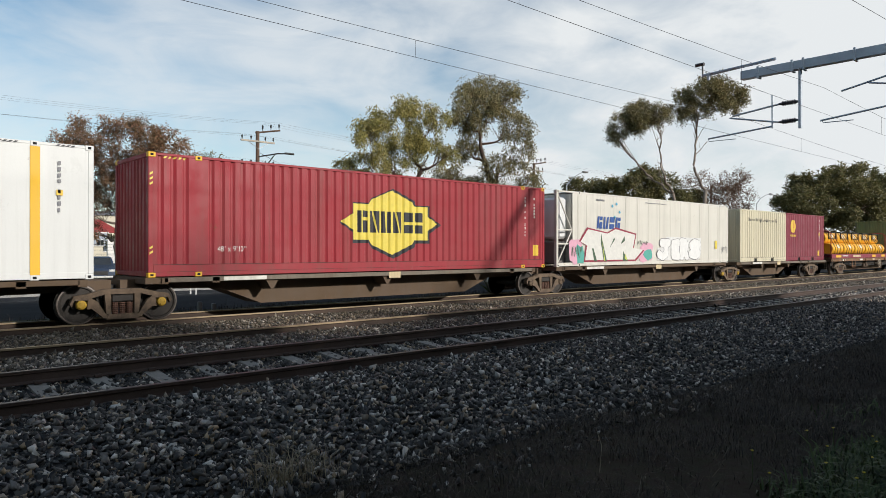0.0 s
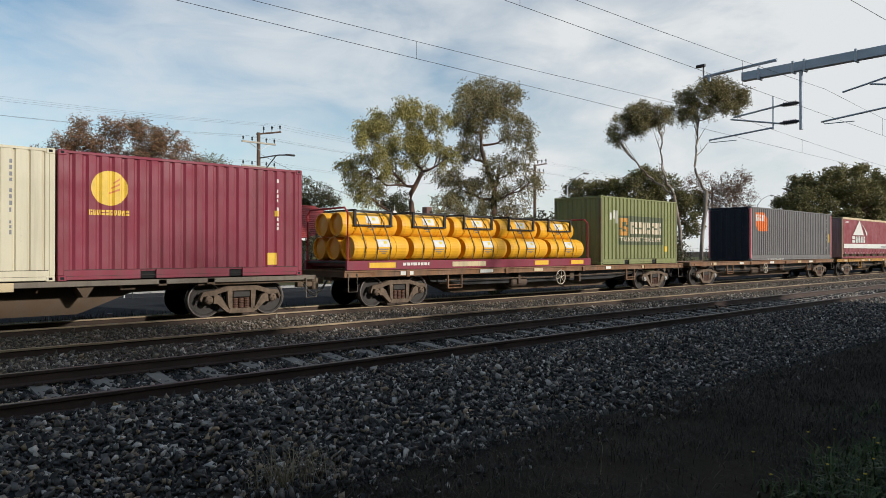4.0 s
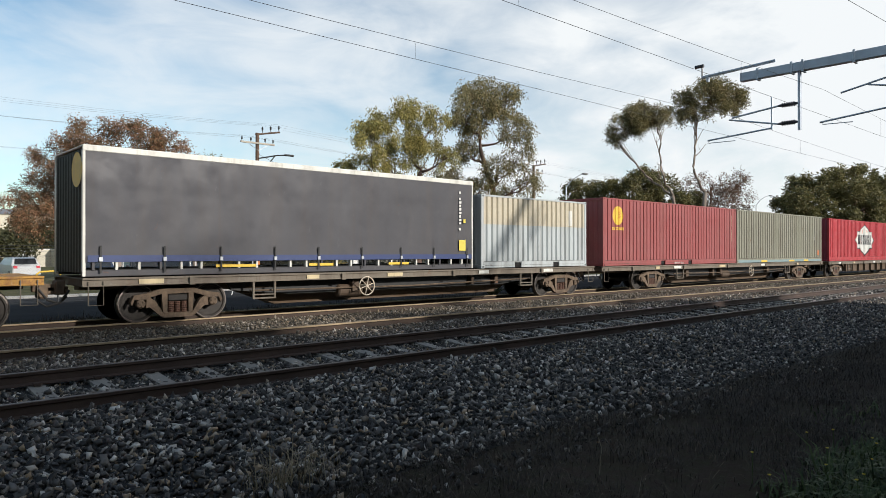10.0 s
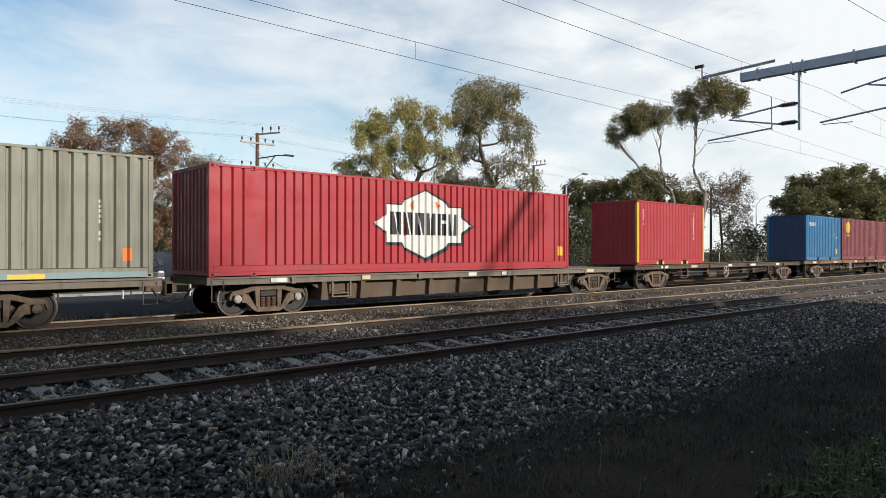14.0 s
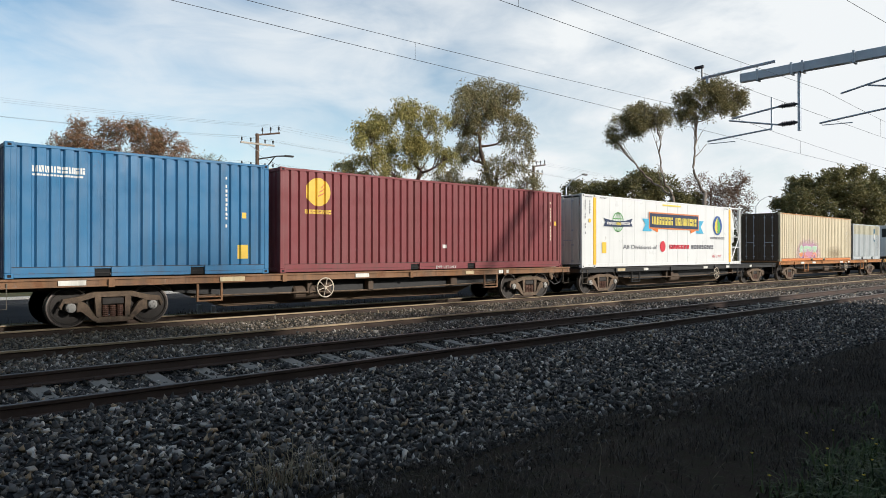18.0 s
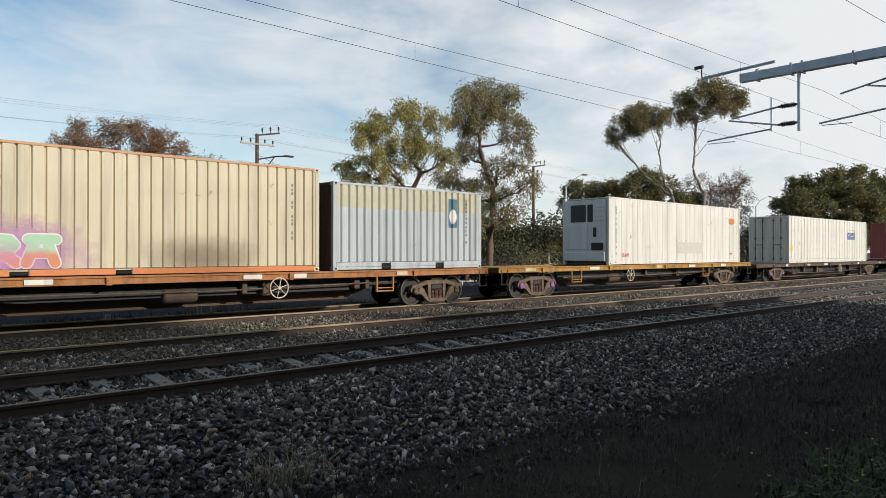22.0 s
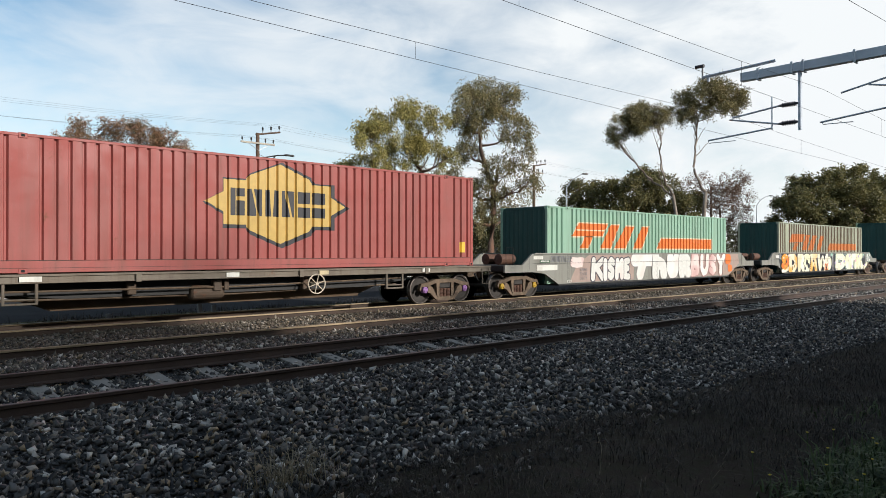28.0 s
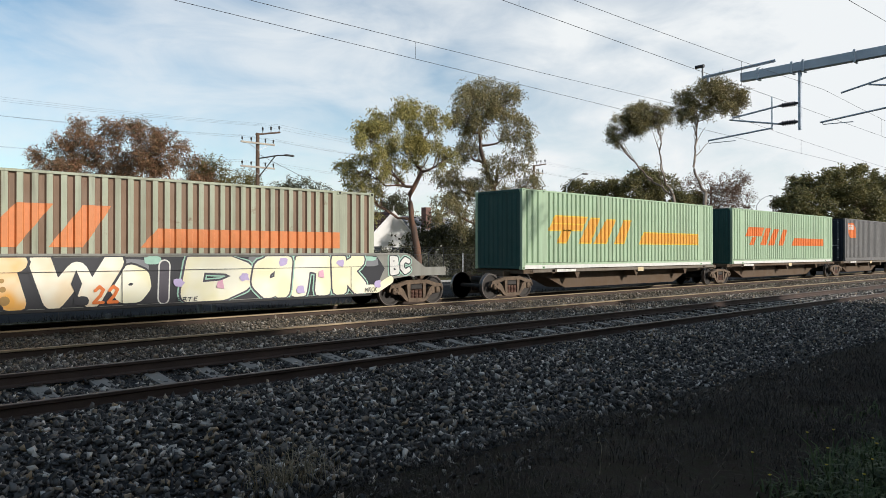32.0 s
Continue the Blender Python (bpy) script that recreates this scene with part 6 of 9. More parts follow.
def orange_name(c, prof, ink, edge, dv=0.0, stripe_to=13.1):
    """Slanted orange forms and a long stripe in place of a brand's name."""
    forms = [[(1.55, 1.85), (1.98, 2.38), (4.0, 2.38), (3.6, 1.88)], [(2.08, 1.38), (2.4, 1.82), (2.92, 1.82), (2.62, 1.38)], [(3.45, 1.38), (4.2, 2.36), (4.85, 2.36), (4.2, 1.38)],
             [(4.45, 1.38), (5.31, 2.33), (6.0, 2.33), (5.3, 1.38)], [(5.9, 1.38), (6.6, 2.33), (7.2, 2.33), (6.6, 1.38)], [(7.83, 1.38), (8.24, 1.84), (stripe_to, 1.84), (stripe_to, 1.38)]]
    if edge is not None:
        for f in forms:
            cu, cv = sum(p[0] for p in f) / len(f), sum(p[1] for p in f) / len(f)
            mark(c, "lettering_edge", [[(u + math.copysign(0.05, u - cu), v + dv + math.copysign(0.05, v - cv)) for u, v in f]], edge, prof, off=0.003)
    mark(c, "lettering", [[(u, v + dv) for u, v in f] for f in forms], ink, prof, "slanted orange forms and stripe", 0.006)
    if edge is not None:
        mark(c, "lettering_slit", [rect(1.8, 3.75, 2.08 + dv, 2.13 + dv)], edge, prof, off=0.009)


orange_name(c_toll1, p_toll1, D_ORANGE, D_CREAM)
orange_name(c_toll2, p_toll2, D_ORANGE2, None, -0.05, 13.4)
orange_name(c_toll3, p_toll3, deca("ink_amber", (0.76, 0.36, 0.05)), D_GOLD, -0.35)
orange_name(c_toll4, p_toll4, D_ORANGE, None, -0.35)
for c_, p_ in ((c_toll3, p_toll3), (c_toll4, p_toll4)):
    mark(c_, "lower_coat", [rect(0.15, 14.4, 0.02, 0.155)], D_SILVER, [(0, 0.0), (L48, 0.0)])
mark(c_grey2, "badge", [[(0.6, 2.68), (1.7, 2.72), (2.2, 2.36), (2.2, 1.66), (1.02, 1.64), (0.66, 1.95)]], D_ORANGE, p_grey2)
mark(c_grey2, "lettering", blocks(0.68, 2.22, 1.15, 0.36, 3, 22, bold=0.32), D_WHITE, p_grey2, off=0.006)

# graffiti on the two well wagons
W_FACE = -1.38


def wmark(w, name, polys, mat, off, label=""):
    spread(name, polys, mat, None, w, label, off, W_FACE)


# pen strokes of letters in a unit box
PEN = {
    "D": [[(0.15, 0.02), (0.15, 0.98)], [(0.15, 0.98), (0.62, 0.92), (0.9, 0.66), (0.9, 0.34), (0.62, 0.08), (0.15, 0.02)]],
    "R": [[(0.15, 0.0), (0.15, 1.0)], [(0.15, 1.0), (0.7, 0.95), (0.84, 0.74), (0.66, 0.54), (0.15, 0.5)], [(0.42, 0.5), (0.9, 0.0)]],
    "O": [[(0.5, 1.0), (0.16, 0.8), (0.1, 0.4), (0.3, 0.05), (0.7, 0.05), (0.9, 0.4), (0.84, 0.8), (0.5, 1.0)]],
    "A": [[(0.08, 0.0), (0.36, 0.98)], [(0.12, 0.98), (0.92, 0.98)], [(0.64, 0.98), (0.92, 0.0)], [(0.24, 0.42), (0.78, 0.42)]],
    "W": [[(0.05, 1.0), (0.26, 0.02), (0.5, 0.75), (0.72, 0.02), (0.95, 1.0)]],
    "a": [[(0.84, 0.9), (0.45, 0.98), (0.14, 0.72), (0.12, 0.3), (0.4, 0.03), (0.8, 0.2)], [(0.84, 0.95), (0.86, 0.0)]],
    "N": [[(0.14, 0.0), (0.16, 1.0)], [(0.16, 1.0), (0.62, 0.9), (0.84, 0.75)], [(0.84, 0.95), (0.88, 0.0)]],
    "K": [[(0.16, 0.0), (0.16, 1.0)], [(0.86, 1.0), (0.24, 0.5)], [(0.4, 0.6), (0.9, 0.0)]],
    "T": [[(0.02, 0.94), (0.98, 0.94)], [(0.52, 0.94), (0.38, 0.0)]],
    "h": [[(0.12, 0.0), (0.2, 1.0)], [(0.17, 0.5), (0.5, 0.68), (0.82, 0.5), (0.86, 0.0)]],
    "U": [[(0.12, 1.0), (0.14, 0.3), (0.4, 0.02), (0.72, 0.1), (0.86, 0.4), (0.88, 1.0)]],
    "B": [[(0.15, 0.0), (0.15, 1.0)], [(0.15, 1.0), (0.7, 0.92), (0.74, 0.66), (0.2, 0.52)], [(0.3, 0.52), (0.86, 0.36), (0.78, 0.06), (0.15, 0.0)]],
    "S": [[(0.86, 0.84), (0.5, 0.98), (0.18, 0.78), (0.34, 0.55), (0.7, 0.42), (0.84, 0.2), (0.5, 0.02), (0.12, 0.16)]],
    "Y": [[(0.08, 1.0), (0.46, 0.5), (0.86, 1.0)], [(0.46, 0.5), (0.42, 0.0)]],
    "E": [[(0.84, 0.98), (0.2, 0.92), (0.16, 0.06), (0.86, 0.02)], [(0.2, 0.5), (0.7, 0.52)]],
    "I": [[(0.5, 0.0), (0.5, 1.0)]],
    "M": [[(0.1, 0.0), (0.16, 0.95), (0.5, 0.4), (0.84, 0.95), (0.9, 0.0)]],
    "J": [[(0.3, 0.98), (0.92, 0.98)], [(0.72, 0.98), (0.7, 0.25), (0.4, 0.02), (0.08, 0.22)]],
    "C": [[(0.88, 0.84), (0.5, 1.0), (0.14, 0.7), (0.14, 0.3), (0.5, 0.0), (0.9, 0.18)]],
    "2": [[(0.12, 0.76), (0.45, 1.0), (0.82, 0.8), (0.6, 0.45), (0.1, 0.04), (0.9, 0.04)]],
}


def strokes_at(ch, u0, u1, v0, v1, lean=0.0):
    return [[(u0 + (u1 - u0) * (x + lean * (y - 0.5)), v0 + (v1 - v0) * y) for x, y in line] for line in PEN[ch]]


def fat_lines(lines, w, lo, hi):
    """Plump strokes: a bar for each stretch and a round joint at each bend; lo, hi: the edges of the painted wall."""
    out = []
    for line in lines:
        for (a, b), (c_, d_) in zip(line, line[1:]):
            n_ = math.hypot(c_ - a, d_ - b) or 1.0
            x, y = -(d_ - b) / n_ * w / 2, (c_ - a) / n_ * w / 2
            out.append([(a + x, b + y), (a - x, b - y), (c_ - x, d_ - y), (c_ + x, d_ + y)])
        for a, b in line:
            out.append(disc(a, b, w / 2, 12))
    return [[(u, min(max(v, lo), hi)) for u, v in poly] for poly in out]


def layered(polys, off, face):
    """Painted shapes that overlap, each a hair above the last."""
    s = Shape()
    for k, poly in enumerate(polys):
        s.add([(u, face - off - 0.00015 * k, v) for u, v in poly], [tuple(range(len(poly)))])
    return s


def throw_up(parent, text, spans, v0, v1, w, fills, line, face, seed, off=0.010, lip=0.08, edge=None, shade=None, lo=0.46, hi=1.6):
    """Sprayed bubble letters: a pale rim, a dark outline, a plump fill and thin inner strokes; spans: the ends of each letter along the wall."""
    r = random.Random(seed)
    for i, (ch, (u0, u1)) in enumerate(zip(text, spans)):
        inset = w * 0.42
        off += 0.00758 if i % 2 else -0.00758 if i else 0.0   # each second letter laps over its neighbours
        lines = strokes_at(ch, u0 + inset, u1 - inset, v0 + inset + r.uniform(-0.02, 0.04), v1 - inset + r.uniform(-0.04, 0.03), r.uniform(-0.06, 0.12))
        if edge is not None:
            part("graffiti_rim", layered(fat_lines(lines, w + 2 * lip + 0.07, lo, hi), off, face), edge, parent)
        part("graffiti_outline", layered(fat_lines(lines, w + 2 * lip, lo, hi), off + 0.004, face), line, parent)
        part("graffiti_fill", layered(fat_lines(lines, w, lo + 0.02, hi - 0.02), off + 0.009, face), fills[i % len(fills)], parent)
        if shade is not None:
            low = [[(a + w * 0.22, b - w * 0.2) for a, b in ln[len(ln) // 2:]] for ln in lines if len(ln) > 2]
            if low:
                part("graffiti_shade", layered(fat_lines(low, w * 0.16, lo + 0.03, hi - 0.03), off + 0.014, face), shade, parent)


def pen_tag(parent, text, u0, u1, v0, v1, mat, face, w=0.022, off=0.018):
    """Words written with a pen or a thin spray line."""
    step = (u1 - u0) / len(text)
    lines = [ln for i, ch in enumerate(text) if ch in PEN for ln in strokes_at(ch, u0 + i * step, u0 + (i + 0.8) * step, v0, v1, 0.15)]
    part("graffiti_tag", layered(fat_lines(lines, w, v0 - 0.1, v1 + 0.1), off, face), mat, parent)


def spray_fade(name, a, b):
    """Sprayed paint that fades from one colour into another in soft clouds."""
    m_ = Nodes(name)
    return m_.out(m_.mix(m_.ramp(m_.noise(1.3, 2, 0.4), [(0.42, 0.0), (0.62, 1.0)]), a, b), 0.5)


def spray_cloud(name, color, u, v, ru, rv, thick=0.9):
    """Sprayed paint that thins out to nothing round its middle (u, v)."""
    m_ = Nodes(name)
    mp = m_.n.new("ShaderNodeMapping")
    mp.vector_type = "TEXTURE"
    mp.inputs["Location"].default_value = (u, -HALF, v)
    mp.inputs["Scale"].default_value = (ru, 1.0, rv)
    m_.l.new(m_.co.outputs["Object"], mp.inputs["Vector"])
    far = m_.n.new("ShaderNodeVectorMath")
    far.operation = "LENGTH"
    m_.l.new(mp.outputs["Vector"], far.inputs[0])
    edge = m_.mix(0.4, far.outputs["Value"], m_.noise(3.0, 5, 0.65))
    m_.out(color, 0.6)
    clear = m_.n.new("ShaderNodeBsdfTransparent")
    both = m_.n.new("ShaderNodeMixShader")
    m_.l.new(m_.ramp(edge, [(0.34, thick), (0.80, 0.0)]), both.inputs[0])
    m_.l.new(clear.outputs["BSDF"], both.inputs[1])
    m_.l.new(m_.bsdf.outputs["BSDF"], both.inputs[2])
    m_.l.new(both.outputs["Shader"], m_.n["Material Output"].inputs["Surface"])
    return m_.mat


def spray_half(name, low, high, v):
    """One colour below the height v, another above it."""
    m_ = Nodes(name)
    sep = m_.n.new("ShaderNodeSeparateXYZ")
    m_.l.new(m_.co.outputs["Object"], sep.inputs["Vector"])
    level = m_.mix(0.12, sep.outputs["Z"], m_.noise(4.0, 3))
    return m_.out(m_.mix(m_.ramp(level, [(v - 0.05, 0.0), (v + 0.05, 1.0)]), low, high), 0.55)


SPRAY_AMBER = spray_fade("spray_cream_amber", (0.80, 0.70, 0.50), (0.82, 0.40, 0.07))
SPRAY_BONE = spray_fade("spray_bone", (0.82, 0.77, 0.63), (0.76, 0.60, 0.38))
SPRAY_LEMON = spray_fade("spray_lemon", (0.80, 0.74, 0.48), (0.84, 0.80, 0.64))
SPRAY_ROSE = spray_fade("spray_faded_rose", (0.74, 0.60, 0.55), (0.58, 0.36, 0.33))
SPRAY_PALE = spray_fade("spray_pale_grey", (0.76, 0.72, 0.66), (0.70, 0.62, 0.56))
D_BROWN = deca("ink_ochre_brown", (0.42, 0.24, 0.07))
D_MINT = deca("ink_mint", (0.36, 0.58, 0.46))
D_DUSK = deca("ink_dusk", (0.07, 0.06, 0.075))
mark(c_rand, "graffiti_ground", [[(7.3, 0.19), (11.2, 0.19), (11.4, 0.7), (11.35, 1.25), (8.1, 1.28), (7.9, 0.8), (7.3, 0.75)]], deca("spray_thin_white", (0.74, 0.73, 0.70)), None, off=0.009)
throw_up(c_rand, "JERS", [(7.2, 8.5), (8.4, 9.4), (9.2, 10.2), (10.0, 11.45)], 0.18, 1.2, 0.38, [deca("spray_white", (0.82, 0.81, 0.78))], D_DUSK, -HALF, 31, 0.012, 0.018, None, None, 0.17, 1.3)
# soft pink clouds and green and orange letters on the yellow-cream container
mark(c_cream3, "graffiti_cloud", [rect(2.2, 6.6, 0.165, 1.5)], spray_cloud("spray_violet_cloud", (0.55, 0.27, 0.48), 4.3, 0.52, 2.15, 0.92, 0.85), None, "soft violet sprayed cloud", 0.006)
throw_up(c_cream3, "SERA", [(2.73, 3.47), (3.36, 4.24), (4.14, 4.92), (4.82, 5.65)], 0.2, 0.93, 0.21, [spray_half("spray_green_orange", (0.62, 0.22, 0.07), (0.36, 0.55, 0.36), 0.52)], deca("spray_pale_line", (0.80, 0.70, 0.72)), -HALF, 23, 0.010, 0.028, None, None, 0.17, 1.1)
mark(c_cream3, "graffiti_cloud", [rect(3.0, 5.7, 0.165, 0.9)], spray_cloud("spray_pink_cloud", (0.72, 0.34, 0.52), 4.3, 0.42, 1.3, 0.42, 0.45), None, "", 0.034)
mark(c_cream3, "grime_patch", [rect(7.3, 10.6, 0.17, 1.1)], spray_cloud("grime_cloud", (0.26, 0.18, 0.10), 8.9, 0.45, 1.7, 0.55, 0.4), None, "", 0.005)
rr = random.Random(9)
wmark(well2, "graffiti_ground", [[(2.6, 0.5), (10.9, 0.48), (10.9, 1.58), (2.2, 1.58)], [(10.9, 0.48), (17.2, 0.5), (17.6, 1.2), (17.3, 1.58), (10.9, 1.58)]], D_BLACK, 0.005, "black sprayed ground of the graffiti")
wmark(well2, "graffiti_cloud", [blob(rr, u_, v_, w_, h_, 14, 0.12) for u_, v_, w_, h_ in ((2.45, 1.42, 0.5, 0.28), (10.35, 1.36, 0.6, 0.36), (9.9, 1.48, 0.5, 0.2), (13.35, 1.5, 0.4, 0.14), (17.1, 1.4, 0.5, 0.28))], D_GREY, 0.008)
wmark(well2, "graffiti_cloud", [blob(rr, u_, v_, w_, h_, 14, 0.14) for u_, v_, w_, h_ in ((2.75, 1.3, 0.45, 0.22), (10.75, 1.5, 0.4, 0.2), (17.0, 1.5, 0.6, 0.12))], D_MINT, 0.009)
# the orange figure and the tail of the first letter
throw_up(well2, "S", [(2.5, 3.72)], 0.6, 1.58, 0.34, [deca("spray_orange", (0.84, 0.33, 0.03))], D_BLACK, W_FACE, 2, 0.014, 0.05, None, D_BROWN)
wmark(well2, "graffiti_fill", [blob(rr, 3.42, 1.12, 0.5, 0.42, 12, 0.2), blob(rr, 2.85, 0.88, 0.4, 0.3, 12, 0.2)], D_ORANGE, 0.032)
wmark(well2, "graffiti_highlight", [blob(rr, 2.92, 1.34, 0.2, 0.07, 10, 0.1), blob(rr, 3.3, 1.5, 0.2, 0.06, 10, 0.1)], D_WHITE, 0.036)
wmark(well2, "graffiti_line", [disc(3.32, 1.12, 0.09, 12), disc(3.1, 0.98, 0.06, 10)], D_BLACK, 0.036)
part("graffiti_fill", layered(fat_lines([[(2.75, 0.56), (3.2, 0.6), (3.7, 0.72), (4.05, 0.62)]], 0.22, 0.48, 1.6), 0.02, W_FACE), SPRAY_BONE, well2)
throw_up(well2, "DROAW", [(3.55, 5.05), (4.9, 6.15), (5.8, 7.15), (6.9, 8.2), (8.1, 10.1)], 0.44, 1.66, 0.44, [SPRAY_AMBER, SPRAY_BONE, SPRAY_LEMON, SPRAY_AMBER, SPRAY_BONE], D_BLACK, W_FACE, 3, 0.012, 0.06)
wmark(well2, "graffiti_line", [blob(rr, 6.15, 0.68, 0.26, 0.2, 12, 0.2), blob(rr, 6.72, 0.84, 0.3, 0.3, 12, 0.2), rect(7.42, 7.6, 1.06, 1.2), [(9.0, 1.0), (9.1, 1.3), (9.22, 1.0), (9.12, 0.7)], blob(rr, 9.2, 0.62, 0.3, 0.2, 12, 0.2)], D_BLACK, 0.038)
throw_up(well2, "O", [(9.75, 10.75)], 0.5, 1.36, 0.4, [SPRAY_LEMON], D_BLACK, W_FACE, 6, 0.006, 0.05)
throw_up(well2, "I", [(10.72, 11.3)], 0.5, 1.5, 0.22, [D_DUSK], D_SILVER, W_FACE, 7, 0.009, 0.035)
wmark(well2, "graffiti_dot", [disc(u_, v_, r_, 14) for u_, v_, r_ in ((4.2, 0.72, 0.12), (4.5, 0.84, 0.09), (4.72, 0.98, 0.06), (7.75, 0.68, 0.1), (7.72, 0.92, 0.06), (7.7, 1.1, 0.05))], D_BROWN, 0.036)
wmark(well2, "graffiti_dot", [disc(7.02, 1.3 - 0.13 * k, 0.045, 10) for k in range(6)], D_BLACK, 0.037)
pen_tag(well2, "22", 9.45, 10.05, 0.55, 0.92, D_ORANGE, W_FACE, 0.07, 0.04)
throw_up(well2, "DaNK", [(11.25, 13.4), (13.2, 14.5), (14.35, 15.8), (15.6, 16.95)], 0.44, 1.66, 0.50, [SPRAY_LEMON], D_DUSK, W_FACE, 5, 0.012, 0.05, D_MINT, None)
wmark(well2, "graffiti_dot", [blob(rr, u_, v_, 0.26, 0.2, 10, 0.25) for u_, v_ in ((11.35, 0.95), (13.05, 1.05), (14.15, 1.42), (14.7, 0.66), (16.0, 1.38), (17.3, 0.75))], D_LILAC, 0.040)
wmark(well2, "graffiti_line", [[(u_, v_), (u_ + 0.2, v_ - 0.03), (u_ + 0.16, v_ + 0.2), (u_ + 0.03, v_ + 0.16)] for u_, v_ in ((12.3, 0.8), (15.25, 1.0))], D_PINK, 0.041)
part("graffiti_fill", layered(fat_lines([[(16.7, 0.62), (17.3, 0.6), (17.8, 0.85)]], 0.24, 0.48, 1.6), 0.03, W_FACE), SPRAY_LEMON, well2)
throw_up(well2, "BC", [(17.75, 18.2), (18.15, 18.62)], 1.0, 1.56, 0.14, [D_SILVER], D_BLACK, W_FACE, 8, 0.010, 0.04, D_MINT, None, 0.96)
pen_tag(well2, "RATE", 11.3, 11.85, 0.5, 0.6, D_BLACK, W_FACE, 0.016, 0.045)
pen_tag(well2, "MACK", 16.85, 17.3, 0.52, 0.64, D_BLACK, W_FACE, 0.016, 0.045)
wmark(well2, "label_plate", [rect(1.75, 2.2, 1.35, 1.5), rect(3.55, 4.05, 1.42, 1.54)], D_SILVER, 0.045)
# the first well wagon: dull ground, cream and pale pink letters, plates and pen tags
wmark(well1, "graffiti_ground", [[(3.7, 0.5), (8.2, 0.5), (8.25, 1.58), (5.0, 1.58), (4.2, 1.2)], [(13.2, 0.5), (17.2, 0.52), (18.3, 1.1), (18.2, 1.58), (13.2, 1.58)]], deca("spray_dull_pink", (0.40, 0.29, 0.24)), 0.005, "dull pink sprayed ground of the graffiti")
throw_up(well1, "KISME", [(5.0, 6.1), (5.85, 6.3), (6.15, 6.85), (6.75, 7.45), (7.35, 7.95)], 0.52, 1.46, 0.27, [D_SILVER, SPRAY_PALE], D_DUSK, W_FACE, 12, 0.010, 0.05, None, None)
throw_up(well1, "ThUR", [(7.95, 9.9), (9.6, 11.0), (10.9, 12.1), (11.95, 13.2)], 0.44, 1.66, 0.56, [SPRAY_PALE, D_SILVER], deca("ink_mid_grey", (0.30, 0.28, 0.27)), W_FACE, 15, 0.010, 0.035)
throw_up(well1, "BUSY", [(13.1, 14.1), (14.0, 15.0), (14.9, 15.8), (15.7, 16.8)], 0.52, 1.6, 0.30, [SPRAY_ROSE, SPRAY_PALE], deca("spray_brown_pink", (0.40, 0.21, 0.19)), W_FACE, 17, 0.010, 0.05)
wmark(well1, "graffiti_patch", [blob(rr, 17.0, 1.3, 0.6, 0.5, 12, 0.2), blob(rr, 17.25, 0.85, 0.5, 0.4, 12, 0.2)], D_ORANGE, 0.016)
wmark(well1, "graffiti_patch", [blob(rr, 4.2, 1.3, 0.9, 0.4, 12, 0.2)], SPRAY_ROSE, 0.008)
wmark(well1, "label_plate", [rect(1.55, 2.1, 1.42, 1.54), rect(1.75, 2.95, 1.0, 1.2)], M_PLATE, 0.008)
wmark(well1, "sign_plate", [rect(1.9, 2.5, 1.29, 1.39)], D_DKGREEN, 0.010)
wmark(well1, "sign_print", fine_bars(1.95, 1.31, 0.5, 0.06, 1, 4) + fine_bars(1.85, 1.13, 0.5, 0.05, 1, 6), D_SILVER, 0.013)
pen_tag(well1, "DANKYhEEE", 2.55, 3.9, 1.32, 1.54, D_GREY, W_FACE, 0.028, 0.012)
for k_, t_ in enumerate(("KEMO", "ThOR", "OBEY")):
    pen_tag(well1, t_, 4.35, 4.85, 0.94 - 0.17 * k_, 1.05 - 0.17 * k_, D_GREY, W_FACE, 0.018, 0.012)
pen_tag(well1, "KIS", 3.55, 3.85, 0.5, 0.6, D_SILVER, W_FACE, 0.02, 0.012)
# black strips for the panel joints; the level one paints the lip's shadow
for w_ in (well1, well2):
    part("panel_joint_shadow", Shape().box(1.45, 18.65, -1.4265, -1.4235, 1.262, 1.272), M_BLACK, w_)
    for u_ in (3.62, 10.05, 16.35):
        part("panel_joint_shadow", Shape().box(u_, u_ + 0.012, -1.4265, -1.4235, 0.5, 1.26), M_BLACK, w_)
# ---- trees and shrubs ----


def leaf_mat(name, colors, rough=0.55, thin=0.24):
    """Leaves that let some light through."""
    m_ = Nodes(name)
    c_ = m_.ramp(m_.island(), [(i / max(1, len(colors) - 1), c) for i, c in enumerate(colors)])
    c_ = m_.mix(m_.ramp(m_.noise(0.6, 3), [(0.3, 0.0), (0.7, 0.45)]), c_, mul(colors[0], 0.55))
    m_.out(c_, rough)
    tr = m_.n.new("ShaderNodeBsdfTranslucent")
    m_.l.new(c_, tr.inputs["Color"])
    mx = m_.n.new("ShaderNodeMixShader")
    mx.inputs[0].default_value = thin
    m_.l.new(m_.bsdf.outputs["BSDF"], mx.inputs[1])
    m_.l.new(tr.outputs["BSDF"], mx.inputs[2])
    m_.l.new(mx.outputs["Shader"], m_.n["Material Output"].inputs["Surface"])
    return m_.mat


